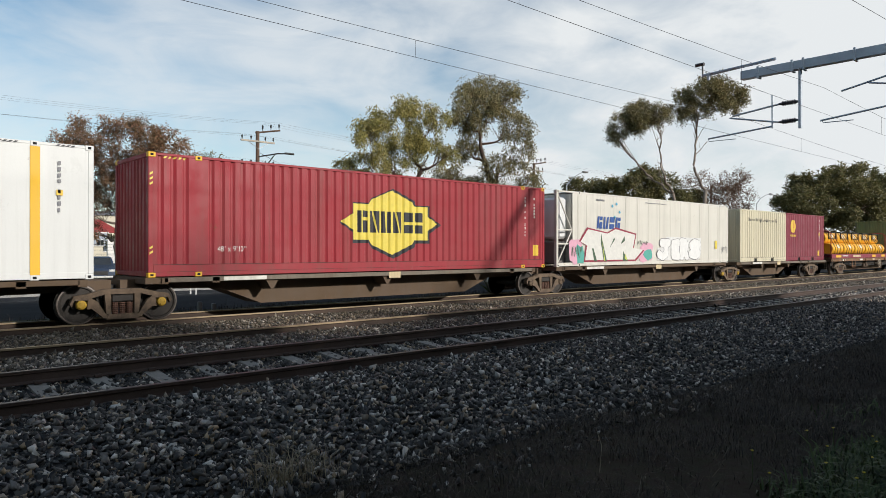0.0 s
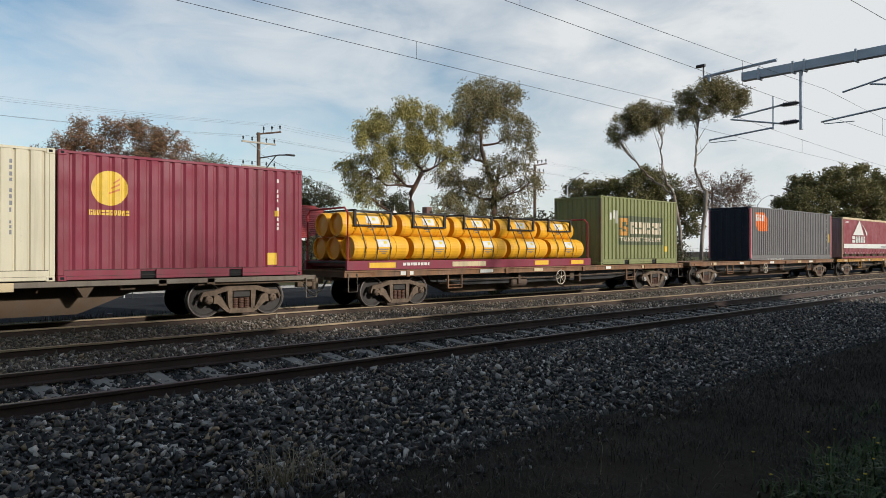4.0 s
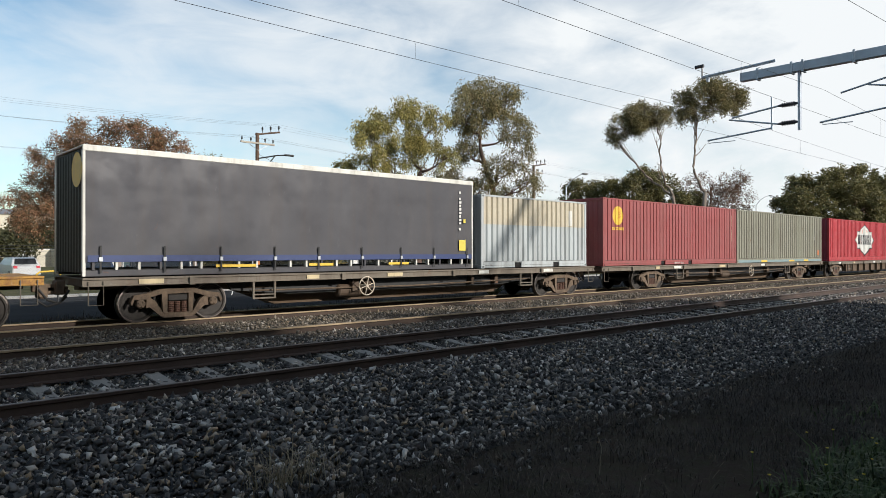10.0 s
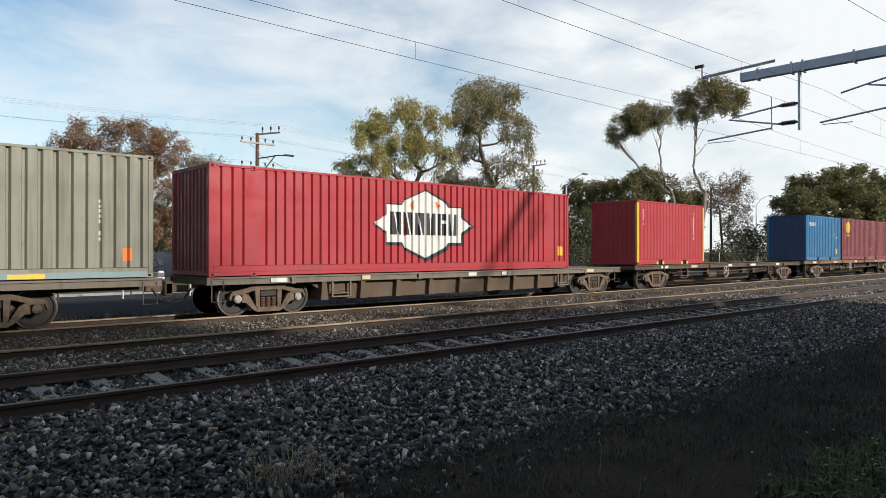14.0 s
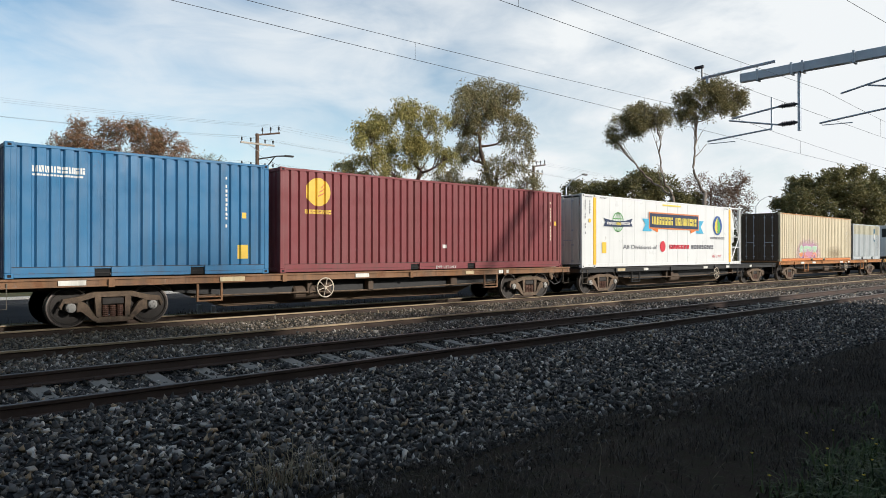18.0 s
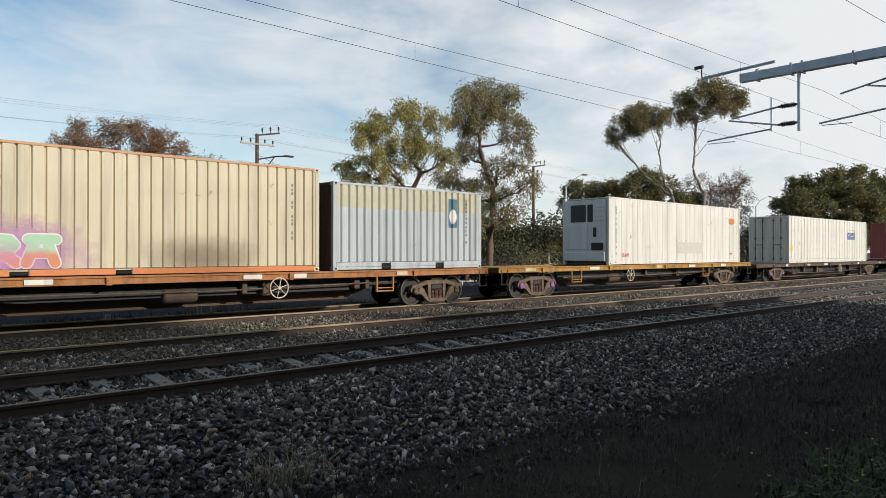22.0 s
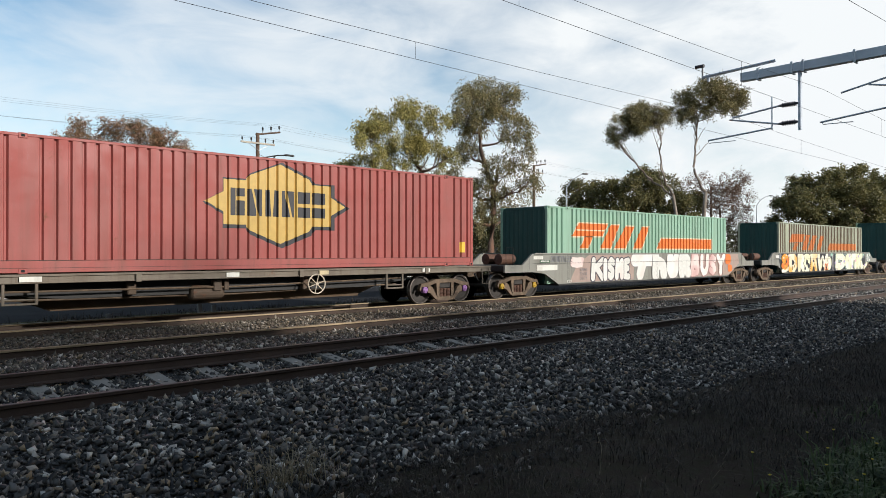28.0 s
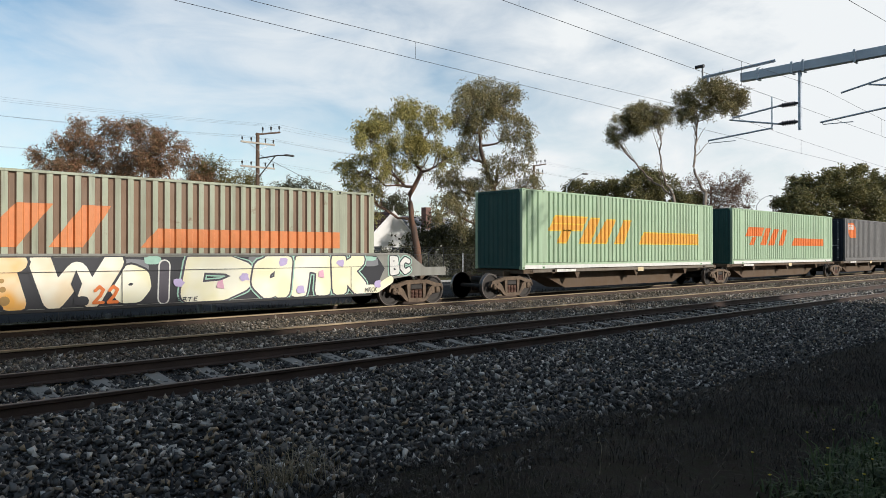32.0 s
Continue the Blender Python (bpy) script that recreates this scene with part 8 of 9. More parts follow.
# a tree added out of view to cast a small soft shadow
def lone_crown(x, y, z, w):
    t = thing("added_shade_tree", "slim unseen tree added for the shadow of its small crown", "tree", "trees behind the camera", (x, y, -0.36))
    part("trunk", Shape().tube([(0, 0, -0.1), (0.05, 0, z * 0.6), (0, 0, z)], [0.14, 0.1, 0.04], 8), M_BARK2, t, smooth=True)
    cl = [(u, 0.0, z + dz, 0.5) for u, dz in ((-w, -0.1), (-w * 0.5, 0.1), (0, 0), (w * 0.5, 0.15), (w, -0.1))]
    for c_ in cl:
        part("limb", Shape().tube([(0, 0, z - 0.8), (c_[0] * 0.6, 0, z - 0.3), c_[:3]], [0.05, 0.035, 0.015], 5), M_BARK2, t)
    part("crown", leaves_mesh("crown", cl, 130, 0.2, 0.3, LEAF_DARK, 77, 0.2, slim=0.30, sprig=2), None, t)


# trees added beyond the left edge of the view to block low sky light
for k, (x_, y_, tp) in enumerate(((-4.5, 24.5, 15), (-6, 35.5, 16), (-13, 25, 17), (-14, 37, 17), (-22, 30, 17), (-16, 46, 16), (-32, 25, 17))):
    shade_tree("broad dark tree added out of view to block sky light", x_, y_, tp, 400 + k, 4.0, 9000)
lone_crown(15.7, -8.0, 12.4, 1.1)

# dark hedges and garden trees among the low walls
for k, (x_, y_, w_, h_, lf, cn) in enumerate(((15.0, 97.0, 8.0, 5.6, LEAF_DARK, 9000), (22.0, 107.0, 8.0, 6.4, LEAF_DARK, 9000), (29.5, 128.0, 6.0, 5.6, LEAF_RUSSET, 5000), (36.0, 104.0, 7.0, 6.2, LEAF_DARK, 9000), (43.0, 98.0, 8.0, 6.2, LEAF_DARK, 9000), 
                                             (50.0, 96.0, 8.0, 5.0, LEAF_OLIVE, 6000), (22.5, 61.5, 3.0, 2.6, LEAF_OLIVE, 4200), (25.6, 56.5, 2.6, 2.6, LEAF_DARK, 4200), (31.0, 47.6, 3.6, 3.2, LEAF_DARK, 7000), (35.0, 48.0, 3.2, 2.9, LEAF_DARK, 6000), (28.6, 48.2, 3.2, 3.5, LEAF_DARK, 6500), (26.0, 49.6, 3.0, 3.2, LEAF_DARK, 6000), (23.6, 51.0, 2.8, 2.8, LEAF_OLIVE, 5200))):
    shrub("dense dark hedge in front of the houses", x_, y_, w_, h_, lf, 960 + k, cn, 0.36 if y_ > 80 else 0.16, "hedge")

# far wood behind the side street
for k in range(6):
    shrub("dull green trees in the far distance", 8 + 13.0 * k, 150 + 4 * (k % 2), 14, (8.5, 7.0, 8.0, 7.0, 9.0, 8.0)[k], (LEAF_DARK, LEAF_OLIVE)[k % 3 == 1], 990 + k, 4500, 0.6, "hedge")
# tall hedge along the path, added close behind the camera to block sky light
for k in range(6):
    shrub("tall dense dark hedge added out of view to block sky light", 3.5 + 3.4 * k, -2.6 - 0.25 * (k % 2), 4.0, 4.9, LEAF_DARK, 940 + k, 2600, 0.42, "hedge")
# low trees added just beyond the right edge to darken the foreground
for k in range(5):
    shade_tree("dense low tree added out of view beside the camera for shade", 10.0 + 4.2 * k, -2.6 + 0.75 * k, 7.2 - 0.28 * k, 430 + k, 2.6, 12000)
# ---- houses, fence, cars and poles beyond the railway ----
M_WALLW = plain("render_white", (0.72, 0.70, 0.66), 0.85, 0.0, 0.08, 0.8, 0.15, 25)
M_WALLC = plain("render_cream", (0.58, 0.53, 0.42), 0.85, 0.0, 0.1, 0.6, 0.15, 25)
M_WALLB = plain("render_blue_grey", (0.36, 0.40, 0.46), 0.85, 0.0, 0.1, 0.6, 0.15, 25)
M_BRICK = plain("brick_dark", (0.16, 0.09, 0.07), 0.9, 0.0, 0.3, 2.0, 0.4, 18)
M_TILER = plain("roof_tile_red", (0.30, 0.045, 0.04), 0.7, 0.0, 0.3, 1.4, 0.4, 12)
M_TILEB = plain("roof_tile_brown", (0.12, 0.06, 0.05), 0.8, 0.0, 0.4, 1.6, 0.4, 12)
M_TILEG = plain("roof_tile_grey", (0.20, 0.20, 0.21), 0.8, 0.0, 0.2, 1.2, 0.3, 12)
M_TRIM = plain("painted_trim", (0.70, 0.69, 0.66), 0.6, 0.0, 0.05)
m = Nodes("window_glass")
M_PANE = m.out((0.03, 0.035, 0.04), 0.08, None, None, spec=0.8)
M_WIRE = plain("wire_dark", (0.05, 0.05, 0.055), 0.5, 0.5)
M_POLEWOOD = plain("pole_wood", (0.12, 0.075, 0.05), 0.9, 0.0, 0.3, 1.0, 0.4, 30)


def house_window(h, x, y, z, w, ht, frame=None):
    o = part("window", Shape().bbox(x - w / 2, x + w / 2, y - 0.05, y + 0.02, z, z + ht, 0.01), frame or M_TRIM, h)
    n = max(1, int(round(w / 0.7)))
    for k in range(n):
        a = x - w / 2 + 0.06 + k * (w - 0.12) / n
        part("pane", Shape().box(a + 0.02, a + (w - 0.12) / n - 0.02, y - 0.058, y - 0.05, z + 0.07, z + ht - 0.07), M_PANE, o)
    part("sill", Shape().bbox(x - w / 2 - 0.05, x + w / 2 + 0.05, y - 0.12, y - 0.02, z - 0.06, z, 0.01), frame or M_TRIM, o)


def roof_rows(h, pts_low, pts_high, mat, rows, thick=0.05):
    """A roof slope in overlapping courses of tiles between its eave and its ridge."""
    (a, b), (c_, d_) = [Vector(p) for p in pts_low], [Vector(p) for p in pts_high]
    nrm = (b - a).cross(c_ - a).normalized()
    if nrm.z < 0:
        nrm = -nrm
    s, v, f = Shape(), [], []
    for k in range(rows):
        for fr, up in ((k / rows, thick), ((k + 1) / rows, 0.012)):
            v += [tuple(a.lerp(c_, fr) + nrm * up), tuple(b.lerp(d_, fr) + nrm * up)]
    for k in range(2 * rows - 1):
        f.append((2 * k, 2 * k + 1, 2 * k + 3, 2 * k + 2))
    s.add(v, f)
    return part("roof_slope", s, mat, h)


# red-roofed house
h1 = thing("house", "brick house with a red tiled hip roof and white chimney", "house", "houses beyond the road", (0, 0, -0.3))
x0, x1, y0, y1, ev, rg = 26.0, 37.6, 50.5, 60.0, 3.1, 6.1
part("wall", Shape().box(x0, x1, y0, y1, 0, ev), M_BRICK, h1)
e = 0.5
A_, B_, C_, D_ = (x0 - e, y0 - e, ev), (x1 + e, y0 - e, ev), (x1 + e, y1 + e, ev), (x0 - e, y1 + e, ev)
R0, R1 = (30.2, 55.2, rg), (34.0, 55.2, rg)
roof_rows(h1, (A_, B_), (R0, R1), M_TILER, 16)
roof_rows(h1, (B_, C_), (R1, R1), M_TILER, 16)
roof_rows(h1, (C_, D_), (R1, R0), M_TILER, 8)
roof_rows(h1, (D_, A_), (R0, R0), M_TILEB, 16)
part("ridge_cap", Shape().tube([R0, R1], 0.12, 6), M_TILER, h1)
part("fascia", Shape().bbox(x0 - e, x1 + e, y0 - e - 0.02, y0 - e + 0.04, ev - 0.2, ev - 0.01, 0.01), M_TRIM, h1)
ch = part("chimney", Shape().bbox(27.6, 28.4, 51.6, 52.3, 3.2, 5.6, 0.03), M_WALLW, h1, "white rendered chimney")
part("chimney_cap", Shape().bbox(27.5, 28.5, 51.5, 52.4, 5.5, 5.75, 0.03), M_BRICK, ch)
part("chimney_pot", Shape().cyl((28.0, 51.95), "z", 0.14, 5.75, 6.15, 10, 0.11), M_TILER, ch)
house_window(h1, 29.5, y0 - 0.01, 1.0, 1.6, 1.4)
house_window(h1, 34.0, y0 - 0.01, 1.0, 2.0, 1.4)
# lean-to roof between the houses
h1b = thing("house_wing", "low house wing with dark brown roof tiles", "house", "houses beyond the road", (0, 0, -0.3))
part("wall", Shape().box(23.5, 25.9, 52.5, 58.0, 0, 2.9), M_WALLB, h1b)
roof_rows(h1b, ((23.0, 52.0, 2.9), (26.0, 52.0, 2.9)), ((24.5, 55.2, 4.6), (26.0, 55.2, 4.6)), M_TILEB, 12)
roof_rows(h1b, ((23.0, 58.4, 2.9), (23.0, 52.0, 2.9)), ((24.5, 55.2, 4.6), (24.5, 55.2, 4.6)), M_TILEB, 10)
house_window(h1b, 24.6, 52.49, 1.0, 1.2, 1.2)
# white gabled house
h2 = thing("house", "white rendered house with two gables and a front window", "house", "houses beyond the road", (0, 0, -0.3))
gx0, gx1, gy = 29.6, 34.6, 41.0
part("wall", Shape().prism([(gx0, 0), (gx1, 0), (gx1, 2.75), ((gx0 + gx1) / 2, 5.0), (gx0, 2.75)], "y", gy, gy + 0.25), M_WALLW, h2)
part("wall", Shape().box(gx0, gx1, gy + 0.25, gy + 8, 0, 2.75), M_WALLW, h2)
mid = (gx0 + gx1) / 2
roof_rows(h2, ((gx1 + 0.3, gy - 0.05, 2.55), (gx1 + 0.3, gy + 8, 2.55)), ((mid, gy - 0.05, 5.05), (mid, gy + 8, 5.05)), M_TILEB, 12)
roof_rows(h2, ((gx0 - 0.3, gy + 8, 2.55), (gx0 - 0.3, gy - 0.05, 2.55)), ((mid, gy + 8, 5.05), (mid, gy - 0.05, 5.05)), M_TILEB, 12)
for sg in (-1, 1):
    part("barge_board", Shape().prism([(mid, 5.12), (mid + sg * 2.85, 2.56), (mid + sg * 2.85, 2.40), (mid, 4.92)][::sg], "y", gy - 0.10, gy - 0.06), M_TRIM, h2)
part("wall", Shape().prism([(28.1, 0), (29.9, 0), (29.9, 2.5), (29.0, 3.5), (28.1, 2.5)], "y", gy - 0.6, gy + 2.0), M_WALLW, h2, "small porch gable")
part("porch_door", Shape().bbox(28.55, 29.45, gy - 0.66, gy - 0.6, 0.0, 2.05, 0.01), M_BLACK, h2)
house_window(h2, 32.8, gy - 0.01, 0.9, 1.9, 1.5)
house_window(h2, 30.6, gy - 0.01, 0.9, 0.8, 1.5, M_BLACK)
part("gable_vent", Shape().bbox(mid - 0.1, mid + 0.1, gy - 0.03, gy, 4.0, 4.4, 0.01), M_TRIM, h2)
part("wall", Shape().prism([(34.6, 0), (37.2, 0), (37.2, 2.6), (35.9, 3.9), (34.6, 2.6)], "y", gy + 1.4, gy + 6), M_WALLW, h2)
part("finial", Shape().cyl((mid, gy - 0.08), "z", 0.03, 5.0, 5.45, 6), M_TRIM, h2)
# brown house behind the gum trees
h3 = thing("house", "tan house with a grey tiled roof and red chimney", "house", "houses beyond the road", (0, 0, -0.3))
part("wall", Shape().box(42.0, 51.0, 50.0, 58.0, 0, 3.0), M_WALLC, h3)
roof_rows(h3, ((41.5, 49.5, 3.0), (51.5, 49.5, 3.0)), ((43.5, 54, 5.6), (49.5, 54, 5.6)), M_TILEG, 12)
roof_rows(h3, ((41.5, 58.5, 3.0), (41.5, 49.5, 3.0)), ((43.5, 54, 5.6), (43.5, 54, 5.6)), M_TILEG, 12)
part("chimney", Shape().bbox(44.4, 45.1, 51.5, 52.2, 3.8, 6.4, 0.02), M_BRICK, h3)
house_window(h3, 44.5, 49.99, 0.9, 1.6, 1.4)
# low pale walls, sheds and a house down the side street
h4 = thing("boundary_wall", "low cream rendered walls and garages", "wall", "low buildings beyond the road", (0, 0, -0.3))
for xa, xb, ya, top in ((20.5, 22.6, 101.0, 2.25), (22.6, 25.6, 99.0, 2.3), (25.6, 28.6, 100.0, 2.5), (28.6, 30.6, 102.0, 1.7)):
    part("wall", Shape().bbox(xa, xb, ya, ya + 6, 0, top, 0.04), M_WALLC, h4)
    part("coping", Shape().bbox(xa - 0.06, xb + 0.06, ya - 0.08, ya + 6.05, top, top + 0.12, 0.03), M_WALLW, h4)
part("garage_door", Shape().bbox(23.2, 25.0, 98.93, 99.0, 0.0, 1.9, 0.01), M_TILEB, h4)
gt = thing("slatted_gate", "white gate of upright slats", "gate", "low buildings beyond the road", (0, 100.0, -0.3))
for k in range(9):
    part("slat", Shape().bbox(18.5 + 0.22 * k, 18.65 + 0.22 * k, -0.04, 0.0, 0.05, 2.6, 0.01), M_WALLW, gt)
part("gate_rail", Shape().bbox(18.4, 20.5, 0.0, 0.06, 2.1, 2.25, 0.01), M_GREY, gt)
h5 = thing("outbuilding", "grey block wall beside the parked cars", "building", "low buildings beyond the road", (0, 0, -0.3))
part("wall", Shape().bbox(20.6, 31.0, 59.0, 59.3, 0, 2.0, 0.03), M_WALLB, h5)
part("wall", Shape().bbox(21.0, 24.5, 72.0, 72.3, 0, 3.1, 0.03), M_WALLW, h5)
h6 = thing("house", "pale grey house with a red hip roof", "house", "houses beyond the road", (0, 0, -0.3))
part("wall", Shape().box(27.0, 32.6, 112.0, 122.0, 0, 4.6), M_WALLB, h6)
part("gutter", Shape().bbox(26.8, 32.8, 111.8, 111.95, 4.5, 4.75, 0.03), M_TRIM, h6)
part("porch_opening", Shape().bbox(28.4, 30.6, 111.95, 112.0, 1.8, 3.8, 0.01), M_BLACK, h6)
roof_rows(h6, ((31.0, 121.5, 4.8), (38.0, 121.5, 4.8)), ((33.0, 126, 7.2), (35.5, 126, 7.2)), M_TILER, 10)
part("chimney", Shape().bbox(32.0, 32.9, 124.0, 125.0, 4.6, 7.8, 0.03), M_WALLW, h6)
house_window(h6, 31.6, 111.99, 2.0, 1.2, 1.6)
h7 = thing("warehouse", "long pale warehouse in the distance", "building", "low buildings beyond the road", (0, 0, -0.3))
part("wall", Shape().box(2, 66.0, 178.0, 200.0, 0, 10.4), M_WALLC, h7)
part("roof", Shape().prism([(177.5, 10.4), (200.5, 10.4), (189, 12.0)], "x", 1.6, 66.4), M_TILEG, h7)
br = thing("low_barrier", "low yellow steel barrier beside the car", "barrier", "", (10.6, 51.5, -0.3))
part("bar", Shape().tube([(0, 0, 0.1), (0.1, 0, 0.55), (0.3, 0, 0.68), (1.3, 0.2, 0.72), (1.5, 0.2, 0.6), (1.6, 0.2, 0.1)], 0.06, 8), D_GOLD, br)
h8 = thing("house", "low house with a grey roof behind the shrubs", "house", "houses beyond the road", (0, 0, -0.3))
part("wall", Shape().box(62, 72, 56, 64, 0, 3.0), M_WALLC, h8)
roof_rows(h8, ((61.5, 55.5, 3.0), (72.5, 55.5, 3.0)), ((64, 60, 5.0), (70, 60, 5.0)), M_TILEG, 10)
roof_rows(h8, ((61.5, 64.5, 3.0), (61.5, 55.5, 3.0)), ((64, 60, 5.0), (64, 60, 5.0)), M_TILEG, 10)

# a long unseen building added behind the camera to shade the near track
shed = thing("added_shade_shed", "long plain rendered building added behind the camera for shade", "building", "", (0, 0, -0.36))
part("wall", Shape().box(-45, 15.2, -15.0, -8.0, 0, 11.05), M_WALLC, shed)
part("roof", Shape().bbox(-45.3, 15.3, -15.3, -7.8, 11.05, 11.25, 0.03), M_TILEG, shed)
part("wall", Shape().box(15.2, 22.6, -14.5, -8.0, 0, 8.4), M_WALLC, shed)
part("roof", Shape().bbox(15.3, 22.9, -14.8, -7.8, 8.4, 8.6, 0.03), M_TILEG, shed)

# chain-link fence along the road
FY = 30.2
fence = thing("chain_link_fence", "galvanised chain-link fence with strained wires", "fence", "", (0, FY, -0.3))
M_LINK = plain("fence_wire", (0.07, 0.073, 0.076), 0.5, 0.5, 0.1)
for k in range(34):
    x_ = -4.0 + 2.75 * k
    po = part("post", Shape().cyl((x_, 0), "z", 0.03, -0.1, 1.95, 8), M_LINK if k % 3 else M_TRIM, fence)
    if k % 2:
        part("post_arm", Shape().tube([(x_, 0, 1.93), (x_ + 0.22, -0.1, 2.25)], 0.022, 6), M_LINK, po)
for zz in (0.05, 0.95, 1.84, 2.0, 2.12, 2.24):
    part("strand", Shape().tube([(-4, -0.02 if zz < 1.9 else -0.08, zz), (86, -0.02 if zz < 1.9 else -0.08, zz)], 0.006 if zz > 1.9 else 0.008, 4), M_LINK, fence)
link = Shape()
n_ = 0
x_ = 0.0
while x_ < 40:
    for sg in (-1, 1):
        xa, xb = (x_, x_ + 1.8) if sg > 0 else (x_ + 1.8, x_)
        link.add([(xa, 0, 0.05), (xa + 0.005, 0, 0.05), (xb + 0.005, 0, 1.85), (xb, 0, 1.85)], [(0, 1, 2, 3)])
    x_ += 0.105
mesh_part = part("wire_mesh", link, M_LINK, fence, "woven wire mesh")
mesh_part["kind"] = "stuff"
gate = thing("tubular_barrier", "bent white tubular steel barrier", "barrier", "", (14.9, FY - 0.4, -0.3))
part("hoop", Shape().tube([(-0.9, 0, 0), (-0.55, 0, 1.1), (-0.35, 0, 1.25), (0.6, 0, 1.25), (0.8, 0, 1.1), (1.15, 0, 0)], 0.025, 8), M_TRIM, gate)
part("mid_post", Shape().cyl((0.15, 0), "z", 0.025, 0.0, 1.9, 8), M_TRIM, gate)
for k, (x_, h_) in enumerate(((9.6, 2.6), (15.7, 2.4), (12.5, 3.0))):
    single("marker_post", Shape().cyl((0, 0), "z", 0.04, 0, h_, 8), M_TRIM, "slim white post beside the fence", "post", "marker posts", where=(x_, FY + 0.6, -0.3))
for k, (x_, y_) in enumerate(((8.9, 21.2), (9.4, 21.3), (6.2, 21.15))):
    single("stump_post", Shape().bbox(-0.06, 0.06, -0.06, 0.06, 0, 0.42 - 0.08 * k, 0.015), M_KERB, "short concrete stump beside the freight track", "post", "stumps", where=(x_, y_, -0.34))


def car(label, x, y, turn, paint_mat, wagon=False):
    """A parked car, nose towards its own +x."""
    c_ = thing("car", label, "car", "parked cars", pose(x, y, -0.28, 0, 0, turn))
    L_, W_ = 4.5, 0.9
    prof = [(-2.2, 0.35), (-2.22, 0.85), (-2.1, 1.0), (-1.9 if wagon else -1.6, 1.05), (-1.7 if wagon else -1.2, 1.5), (-1.2, 1.58), (0.3, 1.56), (1.05, 1.05), (1.9, 0.92), (2.2, 0.75), (2.25, 0.4), (2.0, 0.28), (-2.0, 0.28)]
    s = Shape()
    rings = []
    for yy, k in ((-W_, 0.94), (-W_ + 0.06, 1.0), (W_ - 0.06, 1.0), (W_, 0.94)):
        rings.append([(px_ * (1 if k == 1 else 0.985), yy if pz < 1.06 else yy * 0.84, pz if k == 1 else 0.3 + (pz - 0.3) * 0.985) for px_, pz in prof])
    s.rings(rings)
    b = part("body", s, paint_mat, c_)
    part("windscreen", Shape().add([(0.42, -0.68, 1.50), (0.42, 0.68, 1.50), (1.02, 0.74, 1.08), (1.02, -0.74, 1.08)], [(0, 1, 2, 3)]), M_PANE, c_)
    part("rear_window", Shape().add([(-1.75 if wagon else -1.25, -0.65, 1.5), (-1.95 if wagon else -1.62, -0.72, 1.1), (-1.95 if wagon else -1.62, 0.72, 1.1), (-1.75 if wagon else -1.25, 0.65, 1.5)], [(0, 1, 2, 3)]), M_PANE, c_)
    for sg in (-1, 1):
        part("side_window", Shape().add([(-1.5, sg * 0.83, 1.1), (0.75, sg * 0.83, 1.1), (0.25, sg * 0.775, 1.5), (-1.3, sg * 0.775, 1.5)], [(0, 1, 2, 3)]), M_PANE, c_)
        part("headlight", Shape().bbox(2.1, 2.24, min(sg * 0.5, sg * 0.82), max(sg * 0.5, sg * 0.82), 0.68, 0.82, 0.02), M_TRIM, c_)
        part("tail_light", Shape().bbox(-2.24, -2.1, min(sg * 0.6, sg * 0.85), max(sg * 0.6, sg * 0.85), 0.8, 0.98, 0.02), D_RED, c_)
        part("mirror", Shape().bbox(0.62, 0.76, min(sg * 0.9, sg * 1.06), max(sg * 0.9, sg * 1.06), 1.05, 1.18, 0.03), paint_mat, c_)
        for xx in (-1.35, 1.38):
            w_ = part("wheel", Shape().lathe((xx, 0.32), "y", [(sg * 0.72, 0.05), (sg * 0.72, 0.3), (sg * 0.76, 0.32), (sg * 0.9, 0.32), (sg * 0.92, 0.29), (sg * 0.90, 0.2), (sg * 0.89, 0.05)], 18), M_BLACK, c_)
            part("rim", Shape().lathe((xx, 0.32), "y", [(sg * 0.905, 0.01), (sg * 0.91, 0.2), (sg * 0.902, 0.2)], 14), M_STEEL, w_)
    part("grille", Shape().bbox(2.2, 2.27, -0.45, 0.45, 0.5, 0.72, 0.02), M_BLACK, c_)
    part("bumper_bar", Shape().bbox(2.15, 2.28, -0.85, 0.85, 0.32, 0.44, 0.03), M_TRIM, c_)
    return c_


P_NAVY = plain("car_navy", (0.010, 0.014, 0.024), 0.35, 0.0, 0.1)
P_BLUE = plain("car_blue", (0.025, 0.045, 0.085), 0.35, 0.0, 0.1)
P_SILVER = plain("car_white", (0.60, 0.61, 0.62), 0.3, 0.1, 0.1)
car("dark navy off-road car parked facing the railway", 15.2, 45.0, -98, P_NAVY, True)
car("blue hatchback parked beside the dark car", 12.9, 46.3, -102, P_BLUE)
car("white station wagon seen from behind", 10.9, 58.6, 95, P_SILVER, True)
car("pale car parked behind the shrubs", 56.0, 41.0, 5, P_SILVER, True)

# wooden power poles with cross-arms and their wires
M_ARM = plain("arm_timber", (0.40, 0.36, 0.30), 0.9, 0.0, 0.25, 3.0, 0.3, 40)


